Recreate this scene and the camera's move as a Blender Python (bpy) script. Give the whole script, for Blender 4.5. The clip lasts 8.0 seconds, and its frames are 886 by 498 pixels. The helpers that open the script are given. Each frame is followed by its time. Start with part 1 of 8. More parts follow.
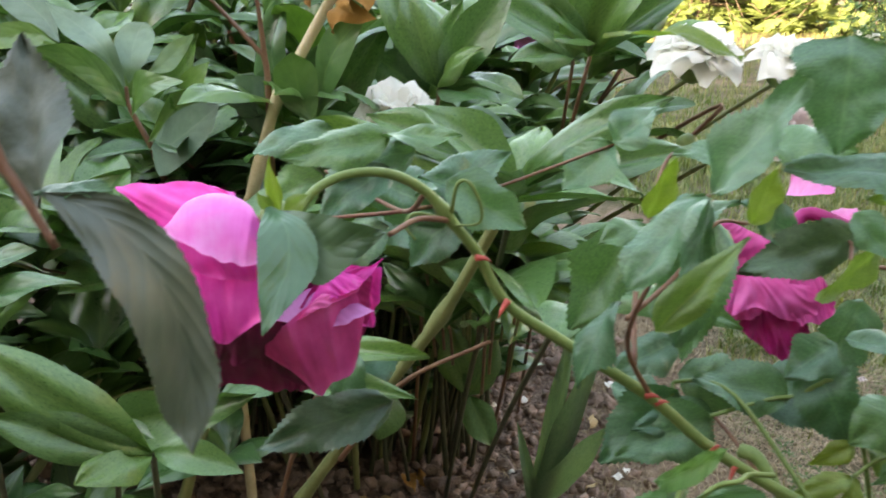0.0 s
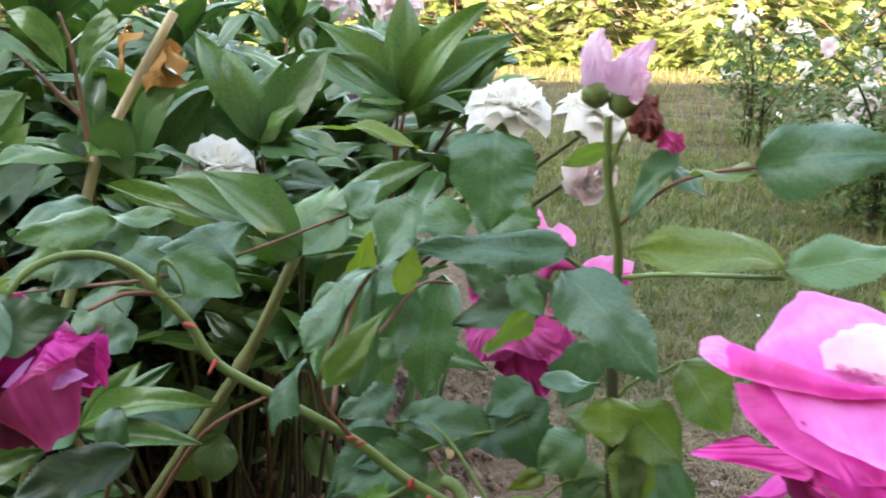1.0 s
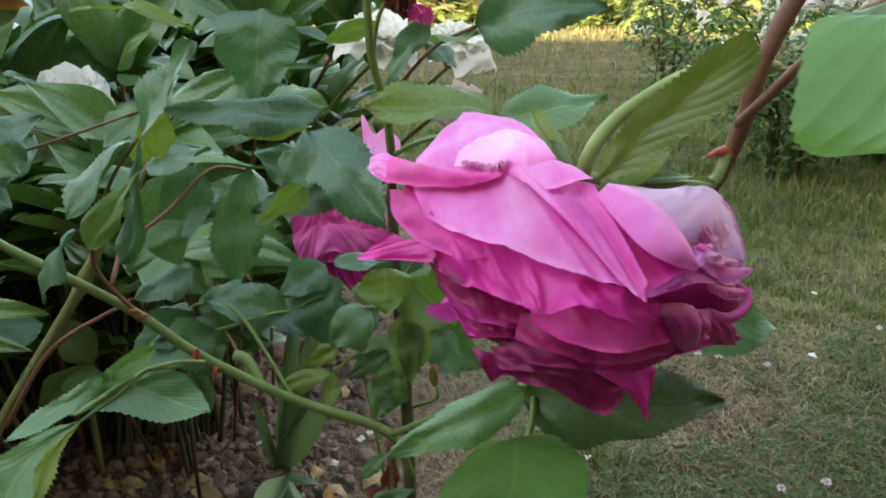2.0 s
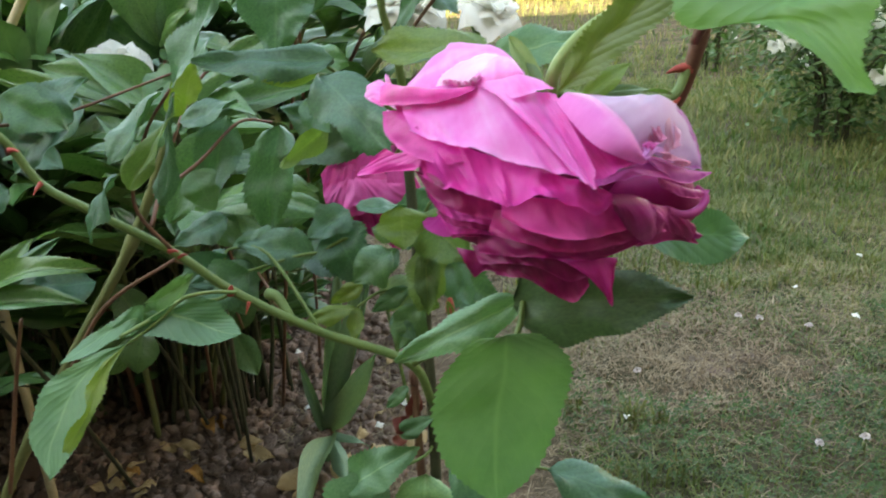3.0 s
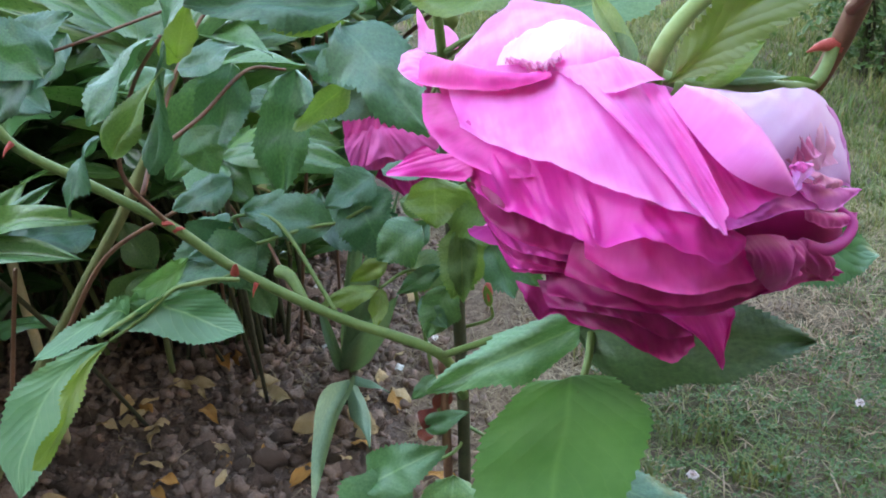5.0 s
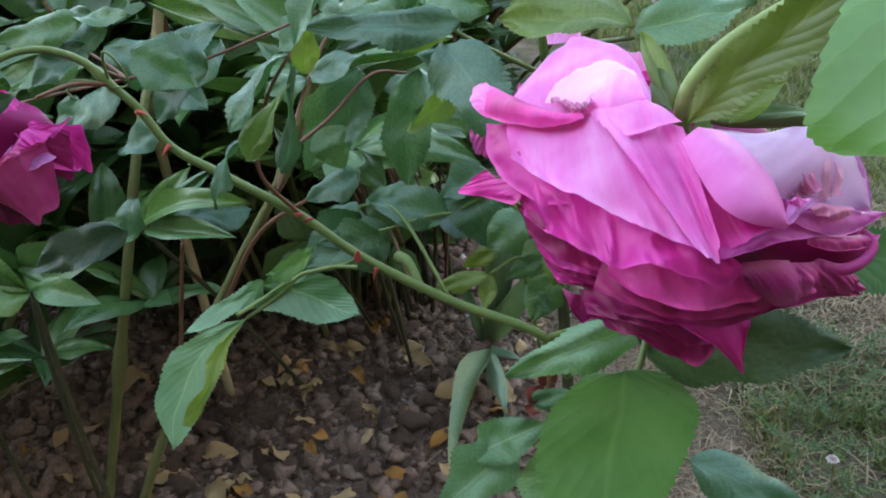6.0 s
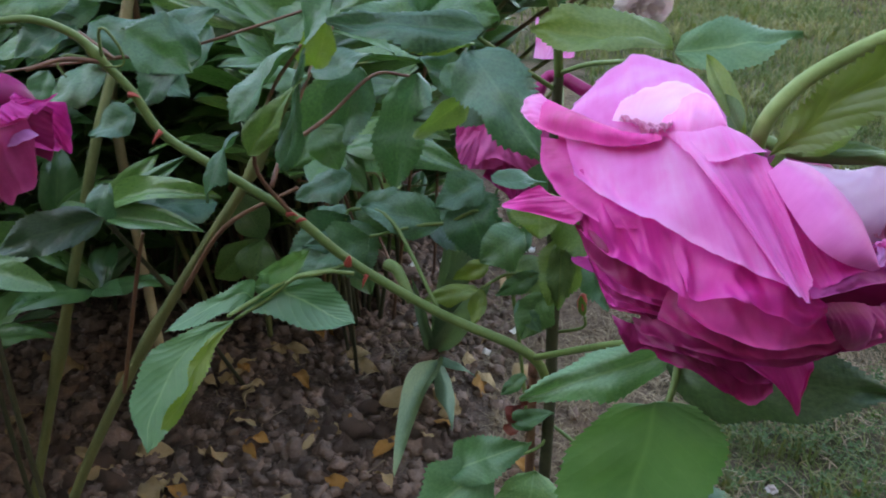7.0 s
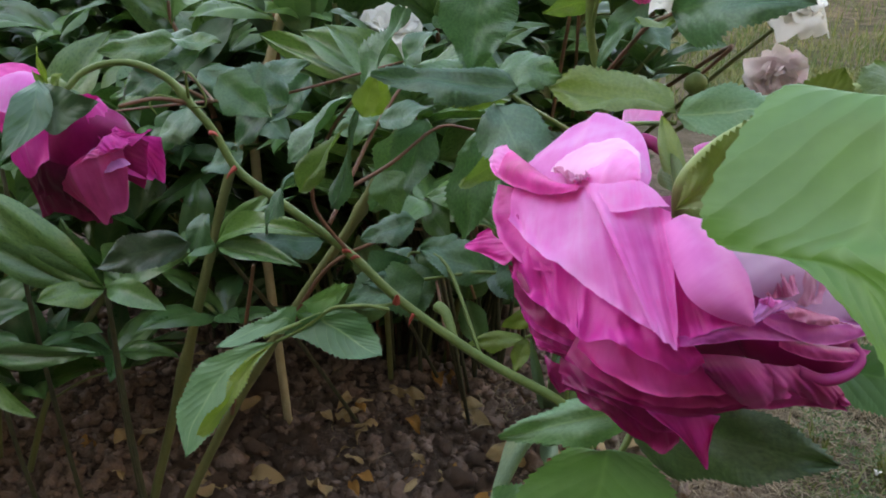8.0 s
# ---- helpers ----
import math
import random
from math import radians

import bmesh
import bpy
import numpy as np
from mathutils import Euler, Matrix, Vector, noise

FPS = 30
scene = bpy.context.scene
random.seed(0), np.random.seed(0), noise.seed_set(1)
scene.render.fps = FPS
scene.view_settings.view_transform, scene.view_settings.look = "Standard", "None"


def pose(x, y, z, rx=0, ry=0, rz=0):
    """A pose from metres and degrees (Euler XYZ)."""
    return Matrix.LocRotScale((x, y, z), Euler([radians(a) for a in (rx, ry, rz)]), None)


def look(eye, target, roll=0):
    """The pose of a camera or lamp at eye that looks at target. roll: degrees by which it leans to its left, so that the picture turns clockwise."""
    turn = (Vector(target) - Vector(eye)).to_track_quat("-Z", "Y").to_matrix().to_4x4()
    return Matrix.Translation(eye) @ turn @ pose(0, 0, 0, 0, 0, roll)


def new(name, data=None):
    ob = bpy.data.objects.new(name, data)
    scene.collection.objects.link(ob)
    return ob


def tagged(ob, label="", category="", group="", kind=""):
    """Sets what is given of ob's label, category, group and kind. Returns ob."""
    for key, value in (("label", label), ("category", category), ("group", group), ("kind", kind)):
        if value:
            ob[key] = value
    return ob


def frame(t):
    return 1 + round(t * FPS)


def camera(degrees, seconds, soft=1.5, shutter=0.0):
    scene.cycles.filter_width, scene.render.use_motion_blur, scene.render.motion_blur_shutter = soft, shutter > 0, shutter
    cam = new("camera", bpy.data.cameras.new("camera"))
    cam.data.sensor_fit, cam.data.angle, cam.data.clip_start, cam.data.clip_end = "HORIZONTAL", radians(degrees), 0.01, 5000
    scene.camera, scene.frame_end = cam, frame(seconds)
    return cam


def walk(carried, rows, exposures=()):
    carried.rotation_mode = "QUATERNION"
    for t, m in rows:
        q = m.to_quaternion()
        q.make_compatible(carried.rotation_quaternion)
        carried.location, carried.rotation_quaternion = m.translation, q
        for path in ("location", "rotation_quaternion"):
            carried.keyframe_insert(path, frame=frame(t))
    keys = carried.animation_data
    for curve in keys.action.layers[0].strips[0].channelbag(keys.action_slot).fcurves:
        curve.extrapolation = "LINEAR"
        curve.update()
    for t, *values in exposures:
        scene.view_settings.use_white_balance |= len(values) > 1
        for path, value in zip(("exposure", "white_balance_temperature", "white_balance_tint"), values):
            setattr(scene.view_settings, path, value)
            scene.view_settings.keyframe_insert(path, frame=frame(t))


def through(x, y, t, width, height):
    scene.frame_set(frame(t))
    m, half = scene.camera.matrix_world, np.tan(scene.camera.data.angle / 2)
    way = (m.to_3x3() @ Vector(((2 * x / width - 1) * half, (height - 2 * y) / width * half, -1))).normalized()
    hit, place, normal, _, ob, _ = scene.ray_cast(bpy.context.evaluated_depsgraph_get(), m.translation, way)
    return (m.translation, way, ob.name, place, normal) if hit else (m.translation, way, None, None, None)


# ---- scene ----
cam = camera(52.2, 8.0, soft=1.8, shutter=0.25)
PATH = [
    (0, (0.048, 0.028, 0.668), (-0.05, 1.936, 0.076), 0.5),
    (0.5, (0.09, 0.001, 0.683), (0.067, 1.926, 0.14), 0.4),
    (1, (0.123, -0.016, 0.696), (0.237, 1.911, 0.173), 0.9),
    (1.5, (0.164, -0.035, 0.685), (0.379, 1.875, 0.134), 0.4),
    (1.7, (0.174, -0.04, 0.669), (0.436, 1.852, 0.077), 0.9),
    (2.8, (0.207, -0.081, 0.662), (0.404, 1.814, 0.055), -1.0),
    (3, (0.2, -0.085, 0.656), (0.35, 1.805, 0.018), -1.5),
    (3.5, (0.19, -0.075, 0.658), (0.288, 1.793, -0.051), -0.5),
    (4, (0.196, -0.052, 0.648), (0.31, 1.793, -0.116), -0.3),
    (4.2, (0.196, -0.039, 0.647), (0.318, 1.8, -0.13), -0.6),
    (5.3, (0.202, -0.017, 0.662), (0.274, 1.81, -0.148), -0.8),
    (5.5, (0.209, -0.021, 0.663), (0.215, 1.804, -0.156), -2.1),
    (6, (0.222, -0.042, 0.681), (-0.031, 1.747, -0.178), -4.2),
    (6.5, (0.195, -0.027, 0.682), (0.135, 1.777, -0.18), 0.7),
    (7, (0.194, -0.033, 0.678), (0.085, 1.775, -0.169), 1.7),
    (7.5, (0.254, -0.05, 0.679), (-0.138, 1.753, -0.093), 2.6),
    (8, (0.248, -0.043, 0.681), (-0.223, 1.756, -0.056), 1.8),
]
EXPOSURES = [(t, stops, kelvin, tint) for t, stops, kelvin, tint in ((0, 3.83, 10700, 14), (1.0, 3.76, 9900, 16), (1.5, 3.16, 10000, 16), (1.7, 3.18, 10200, 14), (2.8, 3.5, 10400, 5), (3.0, 3.56, 10400, 5), (3.5, 4.24, 8900, 8), (4.0, 4.36, 8700, 6), (4.2, 4.32, 8500, 7), (5.3, 3.7, 8100, 12), (6.0, 3.44, 8400, 11), (6.5, 3.46, 8400, 10), (7.0, 3.16, 8400, 14), (7.5, 3.45, 8600, 15), (8.0, 3.14, 9900, 16))]
walk(cam, [(t, look(eye, target, roll)) for t, eye, target, roll in PATH], EXPOSURES)

# ---- sky and sun: an added unseen wall shades the bed, the lawn behind lies in the sun ----
SUN_EL, SUN_AZ = radians(25), radians(215)
world = bpy.data.worlds.new("sky")
scene.world = world
world.use_nodes = True
wn = world.node_tree.nodes
sky = wn.new("ShaderNodeTexSky")
sky.sky_type, sky.sun_disc, sky.sun_elevation, sky.sun_rotation = "NISHITA", False, SUN_EL, SUN_AZ
wn["Background"].inputs["Strength"].default_value = 0.15
world.node_tree.links.new(sky.outputs[0], wn["Background"].inputs["Color"])
sun = new("sun", bpy.data.lights.new("sun", "SUN"))
sun.data.energy, sun.data.angle, sun.data.color = 4.0, radians(0.5), (1.0, 0.9, 0.74)
SUN_WAY = Vector((math.sin(SUN_AZ) * math.cos(SUN_EL), math.cos(SUN_AZ) * math.cos(SUN_EL), math.sin(SUN_EL)))
sun.matrix_world = look((0, 0, 12), Vector((0, 0, 12)) - SUN_WAY)


# ---- materials ----
class Nodes:
    """A small helper to write node materials in few lines."""

    def __init__(self, name):
        self.mat = bpy.data.materials.new(name)
        self.mat.use_nodes = True
        self.tree = self.mat.node_tree
        self.shader = self.tree.nodes["Principled BSDF"]
        self.out = self.tree.nodes["Material Output"]

    def add(self, kind, **values):
        node = self.tree.nodes.new("ShaderNode" + kind)
        for key, value in values.items():
            if key == "op":
                node.operation = value
            elif key == "blend":
                node.data_type, node.blend_type = "RGBA", value
        return node

    def link(self, a, b):
        self.tree.links.new(a, b)

    def noise(self, scale, detail=4, rough=0.6, coord="Object"):
        tex = self.add("TexNoise")
        tex.inputs["Scale"].default_value, tex.inputs["Detail"].default_value = scale, detail
        tex.inputs["Roughness"].default_value = rough
        self.link(self.add("TexCoord").outputs[coord], tex.inputs["Vector"])
        return tex.outputs["Fac"]

    def ramp(self, fac, *stops):
        node = self.add("ValToRGB")
        while len(node.color_ramp.elements) < len(stops):
            node.color_ramp.elements.new(0.5)
        for el, (at, col) in zip(node.color_ramp.elements, stops):
            el.position, el.color = at, (*col, 1)
        self.link(fac, node.inputs["Fac"])
        return node.outputs["Color"]

    def mix(self, fac, a, b, blend="MIX"):
        node = self.add("Mix", blend=blend)
        for value, slot in ((fac, 0), (a, 6), (b, 7)):
            if isinstance(value, bpy.types.NodeSocket):
                self.link(value, node.inputs[slot])
            else:
                node.inputs[slot].default_value = value if slot == 0 else (*value, 1)
        return node.outputs[2]

    def math(self, op, a, b=0.0):
        node = self.add("Math", op=op)
        for value, slot in ((a, 0), (b, 1)):
            if isinstance(value, bpy.types.NodeSocket):
                self.link(value, node.inputs[slot])
            else:
                node.inputs[slot].default_value = value
        return node.outputs[0]

    def bump(self, height, strength, distance=0.001):
        node = self.add("Bump")
        node.inputs["Strength"].default_value, node.inputs["Distance"].default_value = strength, distance
        self.link(height, node.inputs["Height"])
        self.link(node.outputs[0], self.shader.inputs["Normal"])
        return node.outputs[0]

    def done(self, color, rough=0.5, spec=0.5, through=0.0, glow_color=None, normal=None):
        """Colour, roughness and, for thin leaves and petals, the share of light that passes through."""
        sh = self.shader
        if isinstance(color, bpy.types.NodeSocket):
            self.link(color, sh.inputs["Base Color"])
        else:
            sh.inputs["Base Color"].default_value = (*color, 1)
        if isinstance(rough, bpy.types.NodeSocket):
            self.link(rough, sh.inputs["Roughness"])
        else:
            sh.inputs["Roughness"].default_value = rough
        sh.inputs["Specular IOR Level"].default_value = spec
        if through:
            trans = self.add("BsdfTranslucent")
            tint = self.mix(1.0, color, glow_color or (1, 1, 1), "MULTIPLY")
            self.link(tint, trans.inputs["Color"])
            if normal:
                self.link(normal, trans.inputs["Normal"])
            both = self.add("MixShader")
            both.inputs[0].default_value = through
            self.link(sh.outputs[0], both.inputs[1])
            self.link(trans.outputs[0], both.inputs[2])
            self.link(both.outputs[0], self.out.inputs["Surface"])
        return self.mat


def leaf_material(name, dark, mid, light, rough, veins, through=0.22, vein_count=9.0, island=False):
    """A green leaf: midrib and side veins along the leaf's own u and v, blotches, a shade of its own for each leaf."""
    n = Nodes(name)
    uv = n.add("SeparateXYZ")
    n.link(n.add("TexCoord").outputs["UV"], uv.inputs[0])
    side = n.math("ABSOLUTE", n.math("SUBTRACT", uv.outputs[0], 0.5))
    slant = n.math("ADD", n.math("SUBTRACT", uv.outputs[1], n.math("MULTIPLY", side, 0.55)), n.math("MULTIPLY", n.noise(90, 2, 0.5), 0.07))
    wave = n.math("ABSOLUTE", n.math("SINE", n.math("MULTIPLY", slant, vein_count * math.pi)))
    rib = n.ramp(side, (0.0, (1, 1, 1)), (0.035, (0, 0, 0)))
    vein = n.ramp(wave, (0.0, (0.45, 0.45, 0.45)), (0.14, (0, 0, 0)))
    lines = n.math("MAXIMUM", rib, vein)
    blotch = n.noise(35, 5, 0.65)
    col = n.ramp(blotch, (0.3, dark), (0.52, mid), (0.75, light))
    rand = n.add("NewGeometry").outputs["Random Per Island"] if island else n.add("ObjectInfo").outputs["Random"]
    shade = n.ramp(rand, (0.0, (0.68, 0.78, 0.85)), (0.5, (1, 1, 1)), (1.0, (1.3, 1.16, 0.8)))
    col = n.mix(1.0, col, shade, "MULTIPLY")
    col = n.mix(n.math("MULTIPLY", lines, veins), col, (light[0] * 1.5, light[1] * 1.3, light[2] * 1.3))
    fine = n.noise(400, 2, 0.5)
    height = n.math("ADD", n.math("MULTIPLY", wave, 0.8), n.math("MULTIPLY", fine, 0.04))
    normal = n.bump(height, 0.22, 0.0008)
    worn = n.math("ADD", n.math("MULTIPLY", blotch, 0.25), rough - 0.12)
    return n.done(col, worn, 0.62, through, (1.5, 1.6, 0.75), normal)


def petal_material(name, deep, mid, pale, through=0.3, tint=(1.1, 0.9, 1.05), vary=True):
    """Petal: fine streaks from base to rim, paler blotches and a paler rim that also carries the curled edge's
    highlight.
    """
    n = Nodes(name)
    uv = n.add("TexCoord").outputs["UV"]
    stretch = n.add("Mapping")
    stretch.inputs["Scale"].default_value = (26, 2.0, 1)
    n.link(uv, stretch.inputs["Vector"])
    streak = n.add("TexNoise")
    streak.inputs["Scale"].default_value = 1.0
    streak.inputs["Detail"].default_value = 3
    n.link(stretch.outputs[0], streak.inputs["Vector"])
    blotch = n.noise(45, 4, 0.55)
    both = n.math("ADD", n.math("MULTIPLY", streak.outputs["Fac"], 0.14), n.math("MULTIPLY", blotch, 0.86))
    col = n.ramp(both, (0.3, deep), (0.5, mid), (0.74, pale))
    along = n.add("SeparateXYZ")
    n.link(uv, along.inputs[0])
    # paler rim: highlight of the curled edge put into the colour
    rim = n.ramp(along.outputs[1], (0.86, (0, 0, 0)), (1.0, (0.36, 0.36, 0.36)))
    col = n.mix(rim, col, pale)
    shade = n.ramp(n.add("ObjectInfo").outputs["Random"], (0.0, (0.86, 0.8, 0.92)), (1.0, (1.06, 1.1, 1.04)))
    col = n.mix(1.0 if vary else 0.0, col, shade, "MULTIPLY")
    normal = n.bump(n.math("ADD", n.math("MULTIPLY", streak.outputs["Fac"], 0.5), blotch), 0.2, 0.0008)
    return n.done(col, 0.5, 0.35, through, tint, normal)


def plain_material(name, a, b, scale, rough=0.7, bump=0.3, size=0.002, spec=0.3, coord="Object"):
    """A surface with grain at two scales between two colours."""
    n = Nodes(name)
    big, small = n.noise(scale, 5, 0.6, coord), n.noise(scale * 9, 3, 0.6, coord)
    fac = n.math("ADD", n.math("MULTIPLY", big, 0.65), n.math("MULTIPLY", small, 0.35))
    n.bump(fac, bump, size)
    return n.done(n.ramp(fac, (0.32, a), (0.68, b)), rough, spec)


def blade_material(name, stops, through=0.25, rough=0.5, spec=0.3):
    """Small joined leaves or blades, each piece with a colour of its own."""
    n = Nodes(name)
    rand = n.add("NewGeometry").outputs["Random Per Island"]
    patch = n.math("ADD", n.math("MULTIPLY", n.noise(3, 3), 0.5), n.math("MULTIPLY", n.noise(14, 4), 0.5))
    col = n.mix(0.45, n.ramp(rand, *stops), n.ramp(patch, (0.38, stops[0][1]), (0.62, stops[-1][1])))
    return n.done(col, rough, spec, through, (1.5, 1.6, 0.8))


ROSE_LEAF = leaf_material("rose_leaf", (0.03, 0.1, 0.05), (0.052, 0.15, 0.072), (0.082, 0.2, 0.098), 0.38, 0.3, 0.18)
ROSE_LEAF_PALE = leaf_material("rose_leaf_pale", (0.08, 0.155, 0.037), (0.118, 0.2, 0.052), (0.165, 0.25, 0.078), 0.5, 0.35, 0.3)
ROSE_LEAF_SOFT = leaf_material("rose_leaf_soft", (0.07, 0.185, 0.082), (0.1, 0.24, 0.108), (0.145, 0.29, 0.138), 0.46, 0.6, 0.18, 12.0)
OLIVE_LEAF = leaf_material("olive_leaf", (0.075, 0.12, 0.022), (0.1, 0.15, 0.03), (0.135, 0.185, 0.045), 0.5, 0.3, 0.22)
HEART_LEAF = leaf_material("heart_leaf", (0.055, 0.17, 0.05), (0.08, 0.215, 0.066), (0.115, 0.265, 0.088), 0.5, 0.3, 0.22, 12.0)
# darker copy of the rose leaf, shade put into its green
ROSE_LEAF_SHADED = leaf_material("shaded_rose_leaf", (0.02, 0.06, 0.03), (0.036, 0.09, 0.045), (0.06, 0.125, 0.065), 0.5, 0.3, 0.08)
PEONY_LEAF = leaf_material("peony_leaf", (0.037, 0.108, 0.036), (0.064, 0.16, 0.05), (0.1, 0.215, 0.072), 0.3, 0.3, 0.12, 7.0)
PEONY_PALE = leaf_material("peony_leaf_underside", (0.07, 0.15, 0.1), (0.108, 0.205, 0.138), (0.155, 0.262, 0.182), 0.55, 0.2, 0.15, 7.0)
PEONY_LEAVES = leaf_material("peony_leaves", (0.037, 0.108, 0.036), (0.064, 0.16, 0.05), (0.1, 0.215, 0.072), 0.3, 0.3, 0.12, 7.0, True)
# leaf by the path, its dim light put into a greyer green
NEAR_LEAF_DIM = leaf_material("dimmed_leaf", (0.04, 0.058, 0.038), (0.062, 0.084, 0.056), (0.09, 0.115, 0.08), 0.5, 0.2, 0.05)
STRAP_LEAF = leaf_material("strap_leaf", (0.1, 0.19, 0.11), (0.15, 0.25, 0.15), (0.21, 0.31, 0.19), 0.6, 0.1, 0.2, 2.0)
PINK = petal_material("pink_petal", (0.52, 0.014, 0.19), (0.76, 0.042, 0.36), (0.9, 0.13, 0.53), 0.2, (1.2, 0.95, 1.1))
# pale pink; on the rose's upper petals it carries the light from above
PINK_PALE_LIT = petal_material("pale_lit_pink_petal", (0.86, 0.1, 0.5), (0.96, 0.24, 0.68), (0.99, 0.5, 0.86), 0.34, (1.2, 0.95, 1.1))
# whitish cup petal, with the sky's highlight put into its colour
PINK_WHITE_LIT = petal_material("whitish_lit_pink_petal", (0.9, 0.32, 0.64), (0.94, 0.5, 0.77), (0.96, 0.68, 0.87), 0.34, (1.1, 1, 1.05))
# the same petals in shade: pink darkened for grooves and undersides
PINK_SHADED = petal_material("shaded_pink_petal", (0.17, 0.004, 0.052), (0.32, 0.009, 0.115), (0.54, 0.032, 0.24), 0.1)
CORAL = petal_material("coral_petal", (0.55, 0.12, 0.26), (0.68, 0.22, 0.4), (0.8, 0.38, 0.55))
MAUVE = petal_material("mauve_petal", (0.52, 0.14, 0.42), (0.66, 0.24, 0.57), (0.78, 0.4, 0.7))
MAGENTA = petal_material("magenta_petal", (0.23, 0.009, 0.088), (0.4, 0.022, 0.17), (0.62, 0.085, 0.34), 0.15)
BLUSH_CORAL = petal_material("blush_coral_petal", (0.6, 0.22, 0.4), (0.72, 0.36, 0.53), (0.82, 0.52, 0.67), 0.28)
# pink brightened so that petals standing in shade look lit
PINK_LIT = petal_material("lit_pink_petal", (0.94, 0.2, 0.58), (0.98, 0.36, 0.74), (0.99, 0.55, 0.86), 0.42, (1.2, 1, 1.1))
ROSE_MAGENTA = petal_material("rose_magenta_petal", (0.45, 0.03, 0.16), (0.64, 0.07, 0.28), (0.8, 0.17, 0.45), 0.2)
BUD_MAUVE = petal_material("bud_petal", (0.74, 0.38, 0.6), (0.87, 0.6, 0.76), (0.95, 0.83, 0.89), 0.3, (1, 0.9, 1), False)
MAUVE_DEEP = petal_material("deep_mauve_petal", (0.48, 0.05, 0.28), (0.63, 0.1, 0.4), (0.79, 0.23, 0.57), 0.22)
PINK_LILAC = petal_material("lilac_pink_petal", (0.73, 0.12, 0.48), (0.84, 0.21, 0.61), (0.92, 0.38, 0.76), 0.28)
LILAC = petal_material("lilac_petal", (0.68, 0.36, 0.64), (0.8, 0.54, 0.78), (0.88, 0.72, 0.87), 0.35)
# pink petal darkened, the shade inside a bloom put into the colour
CRIMSON_SHADED = petal_material("shaded_crimson_petal", (0.07, 0.002, 0.018), (0.13, 0.004, 0.04), (0.24, 0.012, 0.09), 0.08)
BLUSH = petal_material("blush_petal", (0.88, 0.64, 0.7), (0.93, 0.81, 0.82), (0.95, 0.92, 0.88), 0.3, (1, 0.95, 1), False)
WHITE = petal_material("white_petal", (0.86, 0.85, 0.78), (0.91, 0.9, 0.86), (0.93, 0.93, 0.9), 0.42, (1, 1, 0.95), False)
CLOVER_HEAD = petal_material("clover_head_petal", (0.5, 0.4, 0.4), (0.63, 0.55, 0.54), (0.74, 0.7, 0.67), 0.2, (1, 1, 0.95), False)
WITHERED = petal_material("withered_petal", (0.09, 0.016, 0.014), (0.17, 0.036, 0.026), (0.27, 0.075, 0.05), 0.12)
CANE = plain_material("green_cane", (0.09, 0.16, 0.045), (0.17, 0.24, 0.08), 60, 0.5)
PEDICEL = plain_material("flower_stalk_skin", (0.17, 0.25, 0.075), (0.26, 0.34, 0.12), 60, 0.45)
# old rose wood; on peony stems it puts under-leaf shade into the colour
CANE_DARK = plain_material("old_cane_shaded_stem", (0.034, 0.038, 0.019), (0.075, 0.076, 0.04), 70, 0.7, 0.6)
CANE_RED = plain_material("red_cane", (0.13, 0.05, 0.04), (0.22, 0.12, 0.07), 60, 0.55)
THORN = plain_material("red_thorn", (0.42, 0.05, 0.05), (0.55, 0.13, 0.1), 300, 0.45)
STEM = plain_material("peony_stem", (0.12, 0.15, 0.055), (0.2, 0.21, 0.09), 40, 0.5)
STEM_RED = plain_material("peony_stem_red", (0.13, 0.06, 0.04), (0.22, 0.12, 0.07), 40, 0.5)
STALK = plain_material("dead_stalk", (0.5, 0.41, 0.24), (0.68, 0.6, 0.4), 50, 0.7)
DRY_LEAF = plain_material("dry_leaf", (0.3, 0.19, 0.09), (0.5, 0.37, 0.2), 60, 0.75, 0.5)
DRY_BROWN = plain_material("dry_brown_leaf", (0.3, 0.13, 0.03), (0.46, 0.24, 0.07), 60, 0.75, 0.5)
CLOD = plain_material("soil_clod", (0.12, 0.08, 0.063), (0.34, 0.24, 0.195), 34, 0.95, 1.0, 0.006, 0.1)
BARK = plain_material("bark", (0.06, 0.045, 0.035), (0.13, 0.1, 0.08), 8, 0.9, 0.8, 0.01, 0.1)
PLASTER = plain_material("added_wall_plaster", (0.16, 0.13, 0.1), (0.24, 0.2, 0.16), 1.5, 0.9, 0.3, 0.004, 0.1)
GRASS = blade_material("grass_blade", ((0.0, (0.026, 0.078, 0.016)), (0.5, (0.072, 0.152, 0.032)), (0.76, (0.12, 0.175, 0.046)), (0.9, (0.22, 0.2, 0.085)), (1.0, (0.33, 0.28, 0.15))))
STRAW = blade_material("straw", ((0.0, (0.14, 0.095, 0.065)), (0.5, (0.25, 0.185, 0.12)), (1.0, (0.44, 0.35, 0.24))), 0.05, 0.8, 0.1)
CONIFER = blade_material("conifer_spray", ((0.0, (0.045, 0.085, 0.03)), (0.5, (0.12, 0.175, 0.06)), (1.0, (0.23, 0.28, 0.11))), 0.3)
SHRUB_LEAF = blade_material("shrub_leaf", ((0.0, (0.03, 0.08, 0.03)), (0.5, (0.055, 0.12, 0.035)), (1.0, (0.09, 0.16, 0.05))), 0.2)
CLOVER = blade_material("clover_leaf", ((0.0, (0.018, 0.05, 0.013)), (1.0, (0.065, 0.13, 0.032))), 0.2)


